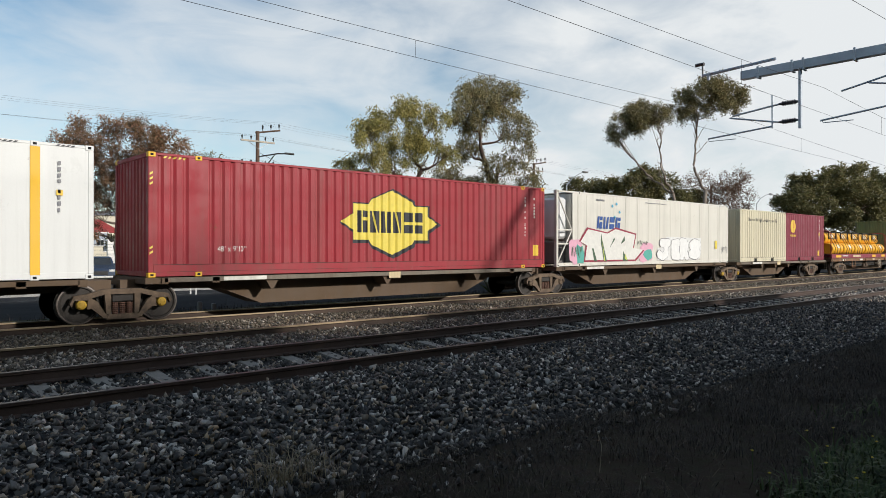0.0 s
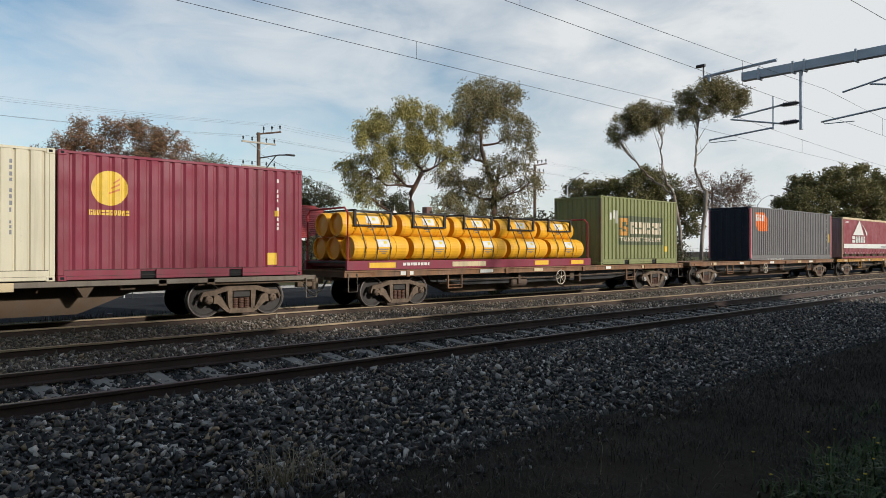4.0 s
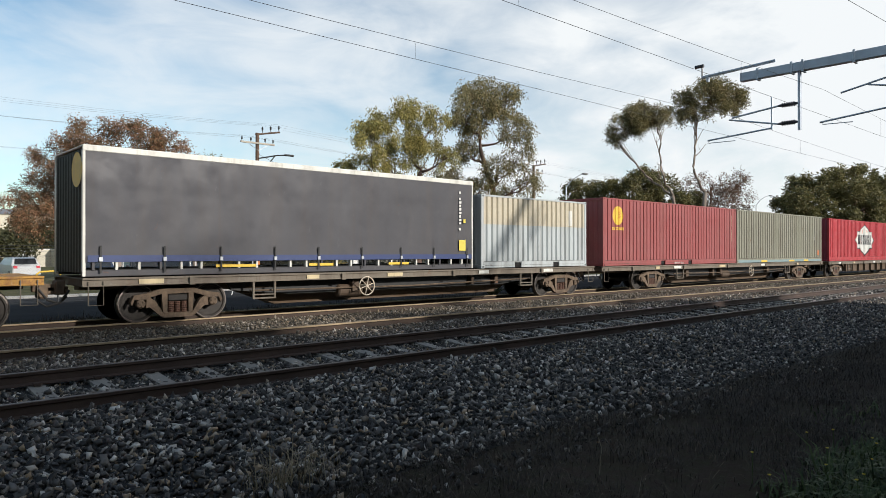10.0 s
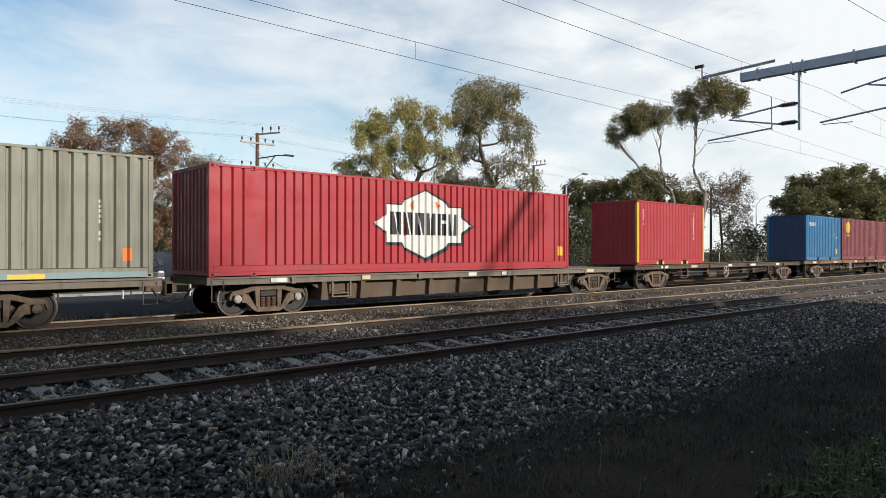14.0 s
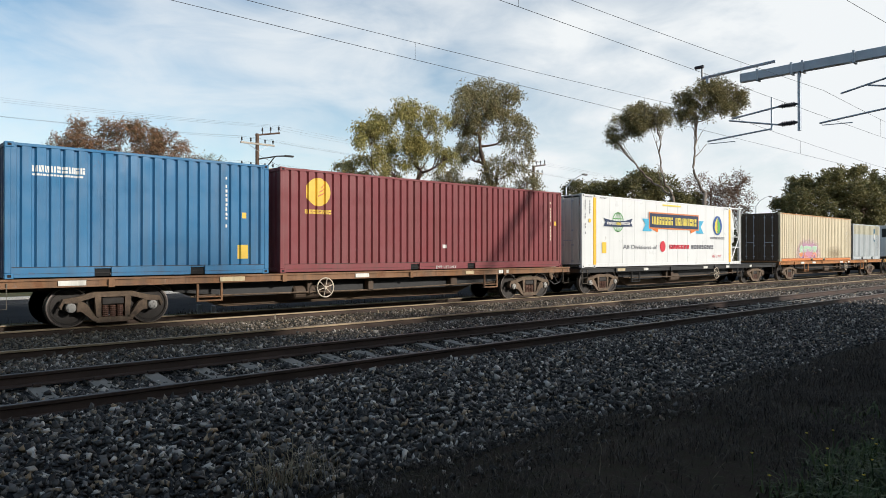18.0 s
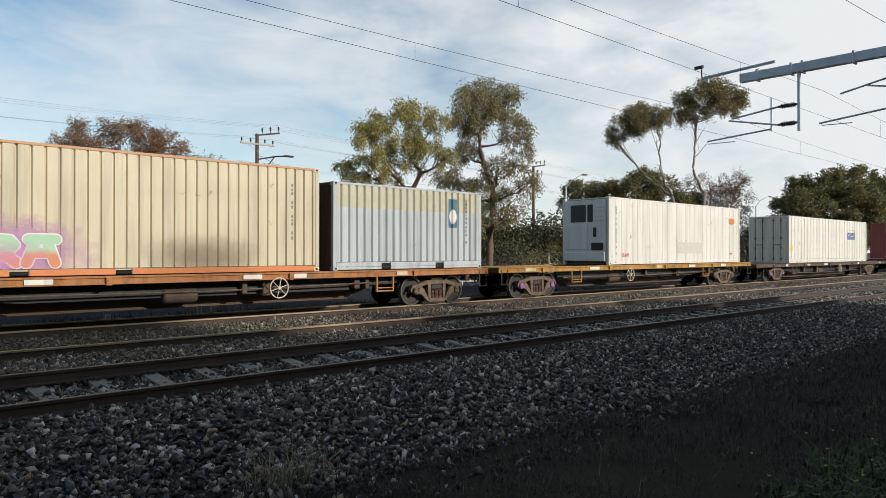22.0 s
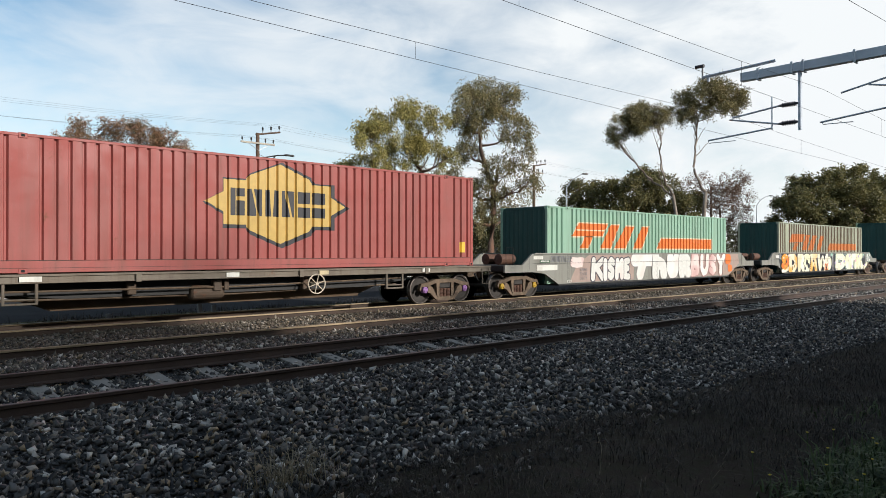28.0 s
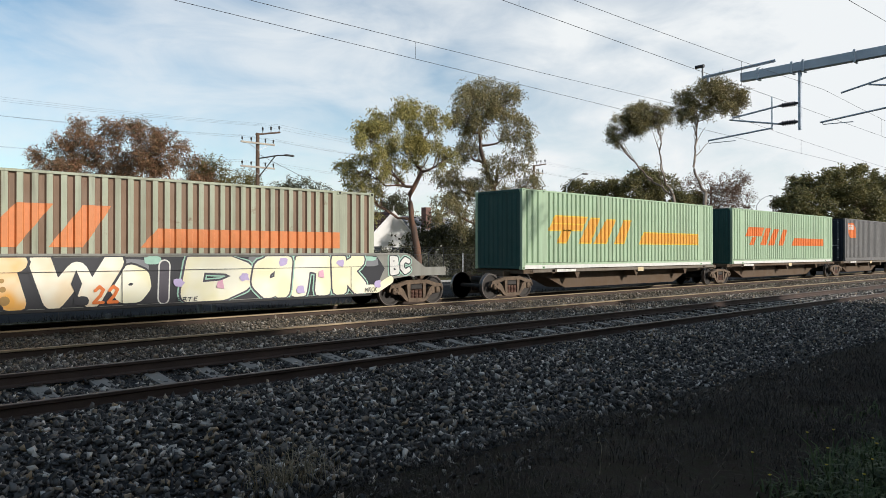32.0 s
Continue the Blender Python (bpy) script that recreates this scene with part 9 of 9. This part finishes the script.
def power_pole(x, y, h, lamp):
    p = thing("power_pole", "brown wooden power pole with cross-arms and insulators", "power pole", "power poles", (x, y, -0.3))
    part("shaft", Shape().tube([(0, 0, -0.2), (0, 0, h)], [0.17, 0.12], 10), M_POLEWOOD, p)
    bracket = part("cross_arm", Shape().tube([(-0.15, 0, h - 0.12), (1.65, -0.1, h + 0.22)], 0.06, 4), M_POLEWOOD, p)
    for k in range(3):
        x_, z_ = 0.35 + 0.62 * k, h + 0.03 + 0.117 * k
        part("insulator", Shape().lathe((x_, -0.06), "z", [(z_, 0.02), (z_ + 0.16, 0.025), (z_ + 0.2, 0.07), (z_ + 0.28, 0.05), (z_ + 0.32, 0.075), (z_ + 0.42, 0.02)], 8), M_BLACK, bracket)
    for z_, both in ((h - 0.72, True), (h - 2.35, True)):
        arm = part("cross_arm", Shape().bbox(-1.3, 1.2, -0.2, -0.1, z_ - 0.06, z_ + 0.06, 0.01), M_ARM, p, "weathered pale timber cross-arm")
        part("arm_brace", Shape().tube([(-0.75, -0.14, z_ - 0.05), (0, -0.14, z_ - 0.5)], 0.018, 5).tube([(0.75, -0.14, z_ - 0.05), (0, -0.14, z_ - 0.5)], 0.018, 5), M_STEEL, arm)
        for x_ in (-1.2, -0.55, 0.5, 1.1):
            part("insulator", Shape().lathe((x_, -0.15), "z", [(z_ + 0.05, 0.02), (z_ + 0.14, 0.025), (z_ + 0.17, 0.065), (z_ + 0.25, 0.045), (z_ + 0.29, 0.07), (z_ + 0.36, 0.02)], 8), M_BLACK, arm)
    if lamp:
        part("lamp_arm", Shape().tube([(0, -0.1, h - 1.75), (1.3, -0.35, h - 1.45), (1.9, -0.5, h - 1.4)], 0.05, 6).tube([(0, -0.1, h - 3.05), (1.15, -0.32, h - 1.5)], 0.04, 6), M_BLACK, p)
        part("lamp_head", Shape().bbox(1.75, 2.45, -0.68, -0.45, h - 1.46, h - 1.34, 0.03), M_BLACK, p)
        part("painted_base", Shape().cyl((0, 0), "z", 0.185, 0.0, 2.0, 10, 0.175), plain("pole_orange", (0.42, 0.13, 0.03), 0.7), p)
    return p


power_pole(22.2, 43.3, 10.1, True)
power_pole(50.7, 43.0, 10.3, False)
power_pole(-12.0, 43.3, 10.1, False)
power_pole(86.0, 43.0, 10.3, False)


def wire(label, name, pts, r=0.012, group=""):
    single(name, Shape().tube(pts, r, 5), M_WIRE, label, "wire", group)


def sag(a, b, drop, n=9):
    a, b = Vector(a), Vector(b)
    return [tuple(a.lerp(b, i / n) - Vector((0, 0, 4 * drop * (i / n) * (1 - i / n)))) for i in range(n + 1)]


XS = (-12.0, 22.2, 50.7, 86.0)
for dx, yy, zz in ((0.35, 43.2, 10.3), (0.97, 43.2, 10.42), (1.59, 43.2, 10.54), (-1.2, 43.15, 9.5), (-0.55, 43.15, 9.5), (1.1, 43.15, 9.5), (-1.2, 43.15, 7.85), (1.1, 43.15, 7.85)):
    pts = []
    for a, b in zip(XS, XS[1:]):
        pts += sag((a + dx, yy, zz), (b + dx, yy, zz), 0.55)[:-1]
    pts.append((XS[-1] + dx, yy, zz))
    wire("thin dark power line between wooden poles", "power_line", pts, 0.0035, "power lines")
wire("dark house service cable from the pole", "service_cable", sag((22.2, 43.3, 8.4), (34.0, 40.9, 4.6), 0.5), 0.012, "power lines")


def street_lamp(x, y, h, reach):
    p = thing("street_lamp", "tall grey street lamp with a curved arm", "street lamp", "street lamps", (x, y, -0.3))
    part("column", Shape().tube([(0, 0, -0.1), (0, 0, h - 1.4)], [0.11, 0.07], 8), M_STEEL, p)
    part("arm", Shape().tube([(0, 0, h - 1.5), (0.5, -0.35, h - 0.7), (1.2, -0.8, h - 0.2), (reach, -reach * 0.6, h)], [0.06, 0.05, 0.04, 0.035], 6), M_STEEL, p)
    part("lamp_head", Shape().bbox(reach - 0.1, reach + 0.65, -reach * 0.6 - 0.14, -reach * 0.6 + 0.14, h - 0.1, h + 0.06, 0.04), M_GREY, p)


street_lamp(57.8, 44.6, 10.2, 1.6)
street_lamp(100.9, 43.6, 10.2, 1.9)

# overhead line mast with its boom over the near track
XO = 22.5
mast = thing("overhead_line_mast", "grey steel mast with a boom and catenary arms", "overhead mast", "", (XO, 4.6, -0.36))
M_ZINC = plain("mast_zinc", (0.44, 0.48, 0.53), 0.5, 0.35, 0.12, 1.5, 0.1, 30)
M_INS = plain("insulator_dark", (0.05, 0.045, 0.05), 0.35)
part("column", Shape().bbox(-0.14, 0.14, -6.88, -6.6, -0.2, 9.0, 0.015), M_ZINC, mast)
part("drop_tube", Shape().cyl((0, 0.05), "z", 0.055, 5.9, 7.64, 10), M_ZINC, mast)
bm_ = part("boom", Shape().bbox(-0.11, 0.11, -6.6, 5.6, 7.64, 7.92, 0.012), M_ZINC, mast)
for yy in (5.0, 3.95, 3.62, 2.2, 1.0):
    part("clamp_plate", Shape().bbox(-0.135, 0.135, yy, yy + 0.07, 7.59, 7.97, 0.01), M_ZINC, bm_)
part("top_tube", Shape().tube([(0, 4.5, 8.13), (0, 6.95, 8.04)], 0.05, 8), M_ZINC, mast)
part("top_post", Shape().tube([(0, 6.95, 8.0), (0, 6.95, 8.42)], 0.03, 8).tube([(0, 6.9, 8.44), (0, 7.2, 8.44)], 0.06, 8), M_INS, mast)
part("wire_clamp", Shape().bbox(-0.05, 0.05, 6.7, 6.78, 7.85, 8.05, 0.01), M_ZINC, mast)
part("drop_tube", Shape().cyl((0, 3.78), "z", 0.055, 5.83, 7.64, 10), M_ZINC, mast)
for zz, z2 in ((6.67, 6.67), (6.1, 6.1)):
    prof = [(3.84, 0.03)]
    for k in range(6):
        prof += [(3.92 + k * 0.07, 0.05), (3.94 + k * 0.07, 0.085), (3.97 + k * 0.07, 0.05)]
    prof += [(4.42, 0.03)]
    part("insulator", Shape().lathe((0, zz), "y", prof, 12), M_INS, mast)
part("arm_post", Shape().tube([(0, 4.62, 5.95), (0, 4.62, 7.0)], 0.03, 8), M_ZINC, mast)
part("cantilever_arm", Shape().tube([(0, 4.42, 6.67), (0, 5.9, 6.5)], 0.03, 8), M_ZINC, mast)
part("cantilever_arm", Shape().tube([(0, 4.42, 6.1), (0, 6.0, 6.45)], 0.028, 8), M_ZINC, mast)
part("registration_arm", Shape().tube([(0, 4.6, 6.0), (0, 6.75, 5.85)], 0.028, 8), M_ZINC, mast)
part("steady_arm", Shape().tube([(0, 6.75, 5.85), (0, 6.72, 5.76), (0, 5.8, 5.74)], 0.014, 6), M_ZINC, mast)
# arms of the second wire run, on the same mast
part("registration_arm", Shape().tube([(0, 0.1, 6.3), (0, 3.2, 5.98)], 0.028, 8), M_ZINC, mast)
part("steady_arm", Shape().tube([(0, 3.15, 5.98), (0, 3.12, 5.91), (0, 2.3, 5.88)], 0.014, 6), M_ZINC, mast)
part("cantilever_arm", Shape().tube([(0, 0.1, 7.3), (0, 2.62, 6.78)], 0.028, 8), M_ZINC, mast)
part("cantilever_arm", Shape().tube([(0, 0.1, 6.5), (0, 1.9, 6.9)], 0.026, 8), M_ZINC, mast)


def catenary(y, z_contact, z_low, z_mast, name="contact_wire"):
    xs = [XO - 46, XO, XO + 46, XO + 92, XO + 138]
    wire("copper contact wire over the near track", name, [(XO - 46, y, z_contact), (XO, y, z_contact), (XO + 138, y, z_contact)], 0.0048, "overhead wires")
    pts = []
    for a, b in zip(xs, xs[1:]):
        pts += sag((a, y, z_mast), (b, y, z_mast), z_mast - z_low, 14)[:-1]
    wire("catenary wire that carries the contact wire", "catenary_wire", pts, 0.0048, "overhead wires")
    for a in xs[:-1]:
        for f in (0.12, 0.3, 0.5, 0.7, 0.88):
            x_ = a + 46 * f
            zz = z_mast - 4 * (z_mast - z_low) * f * (1 - f)
            single("dropper", Shape().tube([(x_, y, z_contact), (x_, y, zz)], 0.004, 4), M_WIRE, "short dropper wire under the catenary", "wire", "overhead droppers")


catenary(10.4, 5.49, 5.765, 6.155)
catenary(7.7, 5.82, 6.2, 6.6)
wire("high feeder wire along the masts", "feeder_wire", sag((XO - 46, 6.0, 8.2), (XO, 6.0, 8.2), 0.6) + sag((XO, 6.0, 8.2), (XO + 46, 6.0, 8.2), 0.6)[1:] + [(XO + 92, 6.0, 8.2)], 0.007, "overhead wires")
# ---- ballast stones, grass and weeds ----
m = Nodes("ballast_stone")
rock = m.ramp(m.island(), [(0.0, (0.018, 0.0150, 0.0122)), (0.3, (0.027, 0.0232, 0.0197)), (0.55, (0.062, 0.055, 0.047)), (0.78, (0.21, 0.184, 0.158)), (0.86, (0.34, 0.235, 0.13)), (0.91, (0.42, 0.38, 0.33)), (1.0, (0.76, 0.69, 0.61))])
rock = m.mix(0.35, rock, m.noise(45, 5, 0.7), "OVERLAY")
# brown brake dust lies thicker towards the freight track
xyz = m.n.new("ShaderNodeSeparateXYZ")
m.l.new(m.co.outputs["Object"], xyz.inputs["Vector"])
dust = m.n.new("ShaderNodeMapRange")
for k, v in enumerate((10.0, 15.0, 0.0, 0.55)):
    dust.inputs[k + 1].default_value = v
m.l.new(xyz.outputs["Y"], dust.inputs["Value"])
rock = m.mix(dust.outputs["Result"], rock, (0.15, 0.118, 0.076))
M_STONE = m.out(rock, 0.5, None, m.noise(70, 4, 0.7), 0.35, 0.004)


def stones(regions, seed):
    """Broken stones in one mesh; regions: x0, x1, y0, y1, stones a square metre, radius."""
    r = np.random.RandomState(seed)
    # eight-cornered chips with broken corners
    base = np.array([(x, y, z) for x in (-1, 1) for y in (-1, 1) for z in (-1, 1)]) * 0.62
    tri = np.array([(0, 1, 3), (0, 3, 2), (4, 6, 7), (4, 7, 5), (0, 4, 5), (0, 5, 1), (2, 3, 7), (2, 7, 6), (0, 2, 6), (0, 6, 4), (1, 5, 7), (1, 7, 3)])
    kinds = base[None] * r.uniform(0.45, 1.35, size=(40, 8, 1)) + r.normal(scale=0.2, size=(40, 8, 3))
    octa = np.array([(0, 0, 1), (1, 0, 0), (0, 1, 0), (-1, 0, 0), (0, -1, 0), (0, 0, -1)])
    tri6 = np.array([(0, 1, 2), (0, 2, 3), (0, 3, 4), (0, 4, 1), (5, 2, 1), (5, 3, 2), (5, 4, 3), (5, 1, 4)])
    kinds6 = octa[None] * r.uniform(0.7, 1.2, size=(40, 6, 1)) + r.normal(scale=0.25, size=(40, 6, 3))
    vs, fs, total = [], [], 0
    for x0, x1, y0, y1, dens, rad in regions:
        plain_kind = x0 >= 9 or y0 > 10
        n = int((x1 - x0) * (y1 - y0) * dens)
        x, y = r.uniform(x0, x1, n), r.uniform(y0, y1, n)
        keep = x > 0.15 * y - 0.6
        x, y = x[keep], y[keep]
        n = len(x)
        z = np.interp(y, [5.0, 5.3, 7.3, 8.4, 8.75, 10.1, 10.5, 11.2, 12.6, 17.0, 17.35, 18.7, 19.0, 19.8, 20.9], [-0.36, -0.33, -0.115, -0.105, -0.145, -0.105, -0.055, -0.05, -0.15, -0.16, -0.215, -0.215, -0.17, -0.17, -0.34])
        between = ((y > 8.7) & (y < 10.15)) | ((y > 17.35) & (y < 18.7))
        z = z + np.where(between, 0.008 * np.sin(x * 2.1 + y * 3.0) - 0.010, 0.0)
        k = (kinds6 if plain_kind else kinds)[r.randint(0, 40, n)]
        q = r.normal(size=(n, 4))
        q /= np.linalg.norm(q, axis=1, keepdims=True)
        a, b, c_, d_ = q.T
        R = np.stack([np.stack([1 - 2 * (c_ ** 2 + d_ ** 2), 2 * (b * c_ - a * d_), 2 * (b * d_ + a * c_)], 1), np.stack([2 * (b * c_ + a * d_), 1 - 2 * (b ** 2 + d_ ** 2), 2 * (c_ * d_ - a * b)], 1),
                      np.stack([2 * (b * d_ - a * c_), 2 * (c_ * d_ + a * b), 1 - 2 * (b ** 2 + c_ ** 2)], 1)], 1)
        size = rad * np.clip(r.lognormal(0.0, 0.3, n), 0.5, 1.7)
        ax = np.stack([r.uniform(0.95, 1.6, n), r.uniform(0.7, 1.1, n), r.uniform(0.4, 0.8, n)], 1)
        p = np.einsum("nij,nkj->nki", R, k * ax[:, None, :]) * size[:, None, None]
        p += np.stack([x, y, z + size * r.uniform(-0.5, 1.1, n)], 1)[:, None, :]
        vs.append(p.reshape(-1, 3))
        corners = k.shape[1]
        fs.append(((tri6 if plain_kind else tri)[None] + total + corners * np.arange(n)[:, None, None]).reshape(-1))
        total += n * corners
    v, f = np.concatenate(vs), np.concatenate(fs)
    me = bpy.data.meshes.new("ballast_stones")
    me.vertices.add(len(v))
    me.vertices.foreach_set("co", v.reshape(-1))
    me.loops.add(len(f))
    me.loops.foreach_set("vertex_index", f)
    me.polygons.add(len(f) // 3)
    me.polygons.foreach_set("loop_start", np.arange(len(f) // 3) * 3)
    me.polygons.foreach_set("loop_total", np.full(len(f) // 3, 3))
    me.materials.append(M_STONE)
    me.update()
    return me


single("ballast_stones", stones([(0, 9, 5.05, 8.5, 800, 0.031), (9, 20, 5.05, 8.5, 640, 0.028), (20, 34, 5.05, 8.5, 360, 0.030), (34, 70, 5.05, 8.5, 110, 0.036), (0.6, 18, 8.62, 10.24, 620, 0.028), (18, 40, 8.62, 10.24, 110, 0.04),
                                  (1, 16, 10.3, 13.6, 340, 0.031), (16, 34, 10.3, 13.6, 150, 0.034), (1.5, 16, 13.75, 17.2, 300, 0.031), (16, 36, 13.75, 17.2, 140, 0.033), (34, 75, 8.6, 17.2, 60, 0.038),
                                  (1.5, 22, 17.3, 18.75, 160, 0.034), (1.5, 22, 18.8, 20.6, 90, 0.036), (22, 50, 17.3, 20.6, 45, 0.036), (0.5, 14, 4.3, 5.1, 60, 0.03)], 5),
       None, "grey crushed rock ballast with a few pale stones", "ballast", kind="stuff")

# grass tones lowered as well, with foreground shade put into them
m = Nodes("dry_grass")
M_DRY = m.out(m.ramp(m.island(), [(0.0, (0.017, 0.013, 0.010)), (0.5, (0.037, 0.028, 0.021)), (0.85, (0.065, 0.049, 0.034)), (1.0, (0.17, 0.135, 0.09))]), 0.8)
m = Nodes("green_weed")
M_WEED = m.out(m.ramp(m.island(), [(0.0, (0.024, 0.04, 0.012)), (0.6, (0.06, 0.095, 0.026)), (1.0, (0.115, 0.14, 0.04))]), 0.7)


def blades(name, places, h, width, mat, seed, lean=0.5):
    """Grass blades from arrays of feet: two bent pieces each."""
    r = np.random.RandomState(seed)
    p = np.asarray(places)
    n = len(p)
    hh = h * r.lognormal(0, 0.4, n)
    a = r.uniform(0, 2 * np.pi, n)
    d = np.stack([np.cos(a), np.sin(a), np.zeros(n)], 1)
    s = np.stack([-np.sin(a), np.cos(a), np.zeros(n)], 1) * (width * r.uniform(0.6, 1.3, n))[:, None]
    up = np.array([0, 0, 1.0])
    k = (lean * r.uniform(0.2, 1.3, n))[:, None]
    m1 = p + (up * 0.55 + d * 0.25 * k) * hh[:, None]
    m2 = p + (up * (1 - 0.25 * k) + d * 0.85 * k) * hh[:, None]
    v = np.stack([p - s, p + s, m1 + s * 0.7, m1 - s * 0.7, m2], 1).reshape(-1, 3)
    me = bpy.data.meshes.new(name)
    me.vertices.add(len(v))
    me.vertices.foreach_set("co", v.reshape(-1))
    idx = (np.array([0, 1, 2, 3, 3, 2, 4])[None] + 5 * np.arange(n)[:, None]).reshape(-1)
    me.loops.add(len(idx))
    me.loops.foreach_set("vertex_index", idx)
    me.polygons.add(2 * n)
    st = np.stack([7 * np.arange(n), 7 * np.arange(n) + 4], 1).reshape(-1)
    me.polygons.foreach_set("loop_start", st)
    me.polygons.foreach_set("loop_total", np.tile([4, 3], n))
    me.materials.append(mat)
    me.update()
    return me


def scatter(n, x0, x1, y0, y1, seed, clump=0.35, tufts=260, z=-0.36):
    r = np.random.RandomState(seed)
    c_ = np.stack([r.uniform(x0, x1, tufts), r.uniform(y0, y1, tufts)], 1)
    q = c_[r.randint(0, tufts, n)] + r.normal(scale=clump, size=(n, 2))
    return np.column_stack([q, np.full(n, z)])


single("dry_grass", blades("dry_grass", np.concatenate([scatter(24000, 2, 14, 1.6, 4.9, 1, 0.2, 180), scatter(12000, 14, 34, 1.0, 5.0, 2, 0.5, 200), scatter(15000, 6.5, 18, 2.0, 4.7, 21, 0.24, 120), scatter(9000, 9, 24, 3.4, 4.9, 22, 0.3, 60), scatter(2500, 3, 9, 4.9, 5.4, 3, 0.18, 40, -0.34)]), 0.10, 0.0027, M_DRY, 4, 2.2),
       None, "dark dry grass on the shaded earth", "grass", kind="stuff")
single("trackside_weeds", blades("trackside_weeds", np.concatenate([scatter(9000, 5.9, 8.2, 1.3, 2.3, 7, 0.14, 70), scatter(700, 8, 11, 1.6, 3.0, 8, 0.2, 14)]), 0.10, 0.011, M_WEED, 9, 1.5),
       None, "low green weeds at the edge of the path", "weeds", kind="stuff")
tf = np.random.RandomState(3)
single("dry_tuft", blades("dry_tuft", np.column_stack([3.05 + tf.normal(scale=0.22, size=260), 5.35 + tf.normal(scale=0.12, size=260), np.full(260, -0.33)]), 0.24, 0.004, plain("straw", (0.30, 0.24, 0.15), 0.8), 5, 1.1),
       None, "pale straw-like tuft of dry grass by the ballast", "grass", kind="stuff")
for k, (x_, y_, h_) in enumerate(((5.35, 3.75, 0.42), (4.6, 4.35, 0.35), (6.6, 4.2, 0.3), (8.4, 3.4, 0.4), (9.6, 4.0, 0.35))):
    single("dry_stalk", Shape().tube([(0, 0, 0), (0.02, -0.01, h_ * 0.6), (-0.03, 0.02, h_)], [0.004, 0.003, 0.0015], 5), M_DRY if k else plain("stalk_pale", (0.40, 0.34, 0.24), 0.8), "thin dry stalk of grass", "grass stalk", "dry stalks", where=(x_, y_, -0.36))
M_FLOWER = plain("flower_yellow", (0.62, 0.45, 0.02), 0.6)
for k in range(16):
    r = random.Random(700 + k)
    x_, y_, h_ = r.uniform(5.8, 8.6), r.uniform(1.6, 2.9), r.uniform(0.16, 0.3)
    fl = thing("yellow_flower", "small yellow flower on a thin stem", "flower", "flowers among the weeds", (x_, y_, -0.36))
    part("stem", Shape().tube([(0, 0, 0), (0.01, 0, h_)], [0.004, 0.003], 4), M_WEED, fl)
    part("petals", Shape().lathe((0, 0), "z", [(h_, 0.004), (h_ + 0.008, 0.016), (h_ + 0.014, 0.004)], 7), M_FLOWER, fl)
for k in range(26):
    r = random.Random(800 + k)
    x_, y_ = (2.35, 5.72) if k == 0 else (r.uniform(1.5, 12), r.uniform(5.2, 8.0))
    z_ = land(y_) + 0.035
    lf = Shape().add([(0, 0, 0), (0.03, 0.018, 0.008), (0.065, 0, 0.0), (0.03, -0.018, 0.01)], [(0, 1, 2, 3)])
    single("fallen_leaf", lf, plain("leaf_yellow", (0.45, 0.25, 0.03), 0.7) if k < 2 else M_DRY, "small fallen leaf on the ballast", "leaf", "fallen leaves", where=pose(x_, y_, z_ + 0.02, r.uniform(-30, 30), r.uniform(-30, 30), r.uniform(0, 360)))
verge_r = scatter(9000, 2, 60, 20.9, 22.3, 11, 0.4, 220, -0.32)
single("verge_grass", blades("verge_grass", verge_r, 0.16, 0.008, M_DRY, 12, 0.7), None, "dry grass along the far side of the railway", "grass", kind="stuff")


def motions():
    """The train runs past; its wheels turn."""
    for ob, x, y, z in MOVING:
        walk(ob, [(t, pose(x - s, y, z)) for t, s in RUN])
    # a wheel turns once in 2.89 m; rows closer than a quarter of a turn
    ts = [i / 30 for i in range(961)]
    run_t, run_s = [t for t, _ in RUN], [s for _, s in RUN]
    turn = [-math.degrees(np.interp(t, run_t, run_s) / WHEEL_R) for t in ts]
    first = {}
    for ob, x in WHEELS:
        if x not in first:
            walk(ob, [(t, pose(x, 0, WHEEL_R, 0, a, 0)) for t, a in zip(ts, turn)])
            first[x] = ob.animation_data
        else:   # all wheels on the same end of a bogie turn alike
            ob.rotation_mode = "QUATERNION"
            ob.animation_data_create()
            ob.animation_data.action = first[x].action
            ob.animation_data.action_slot = first[x].action_slot


motions()
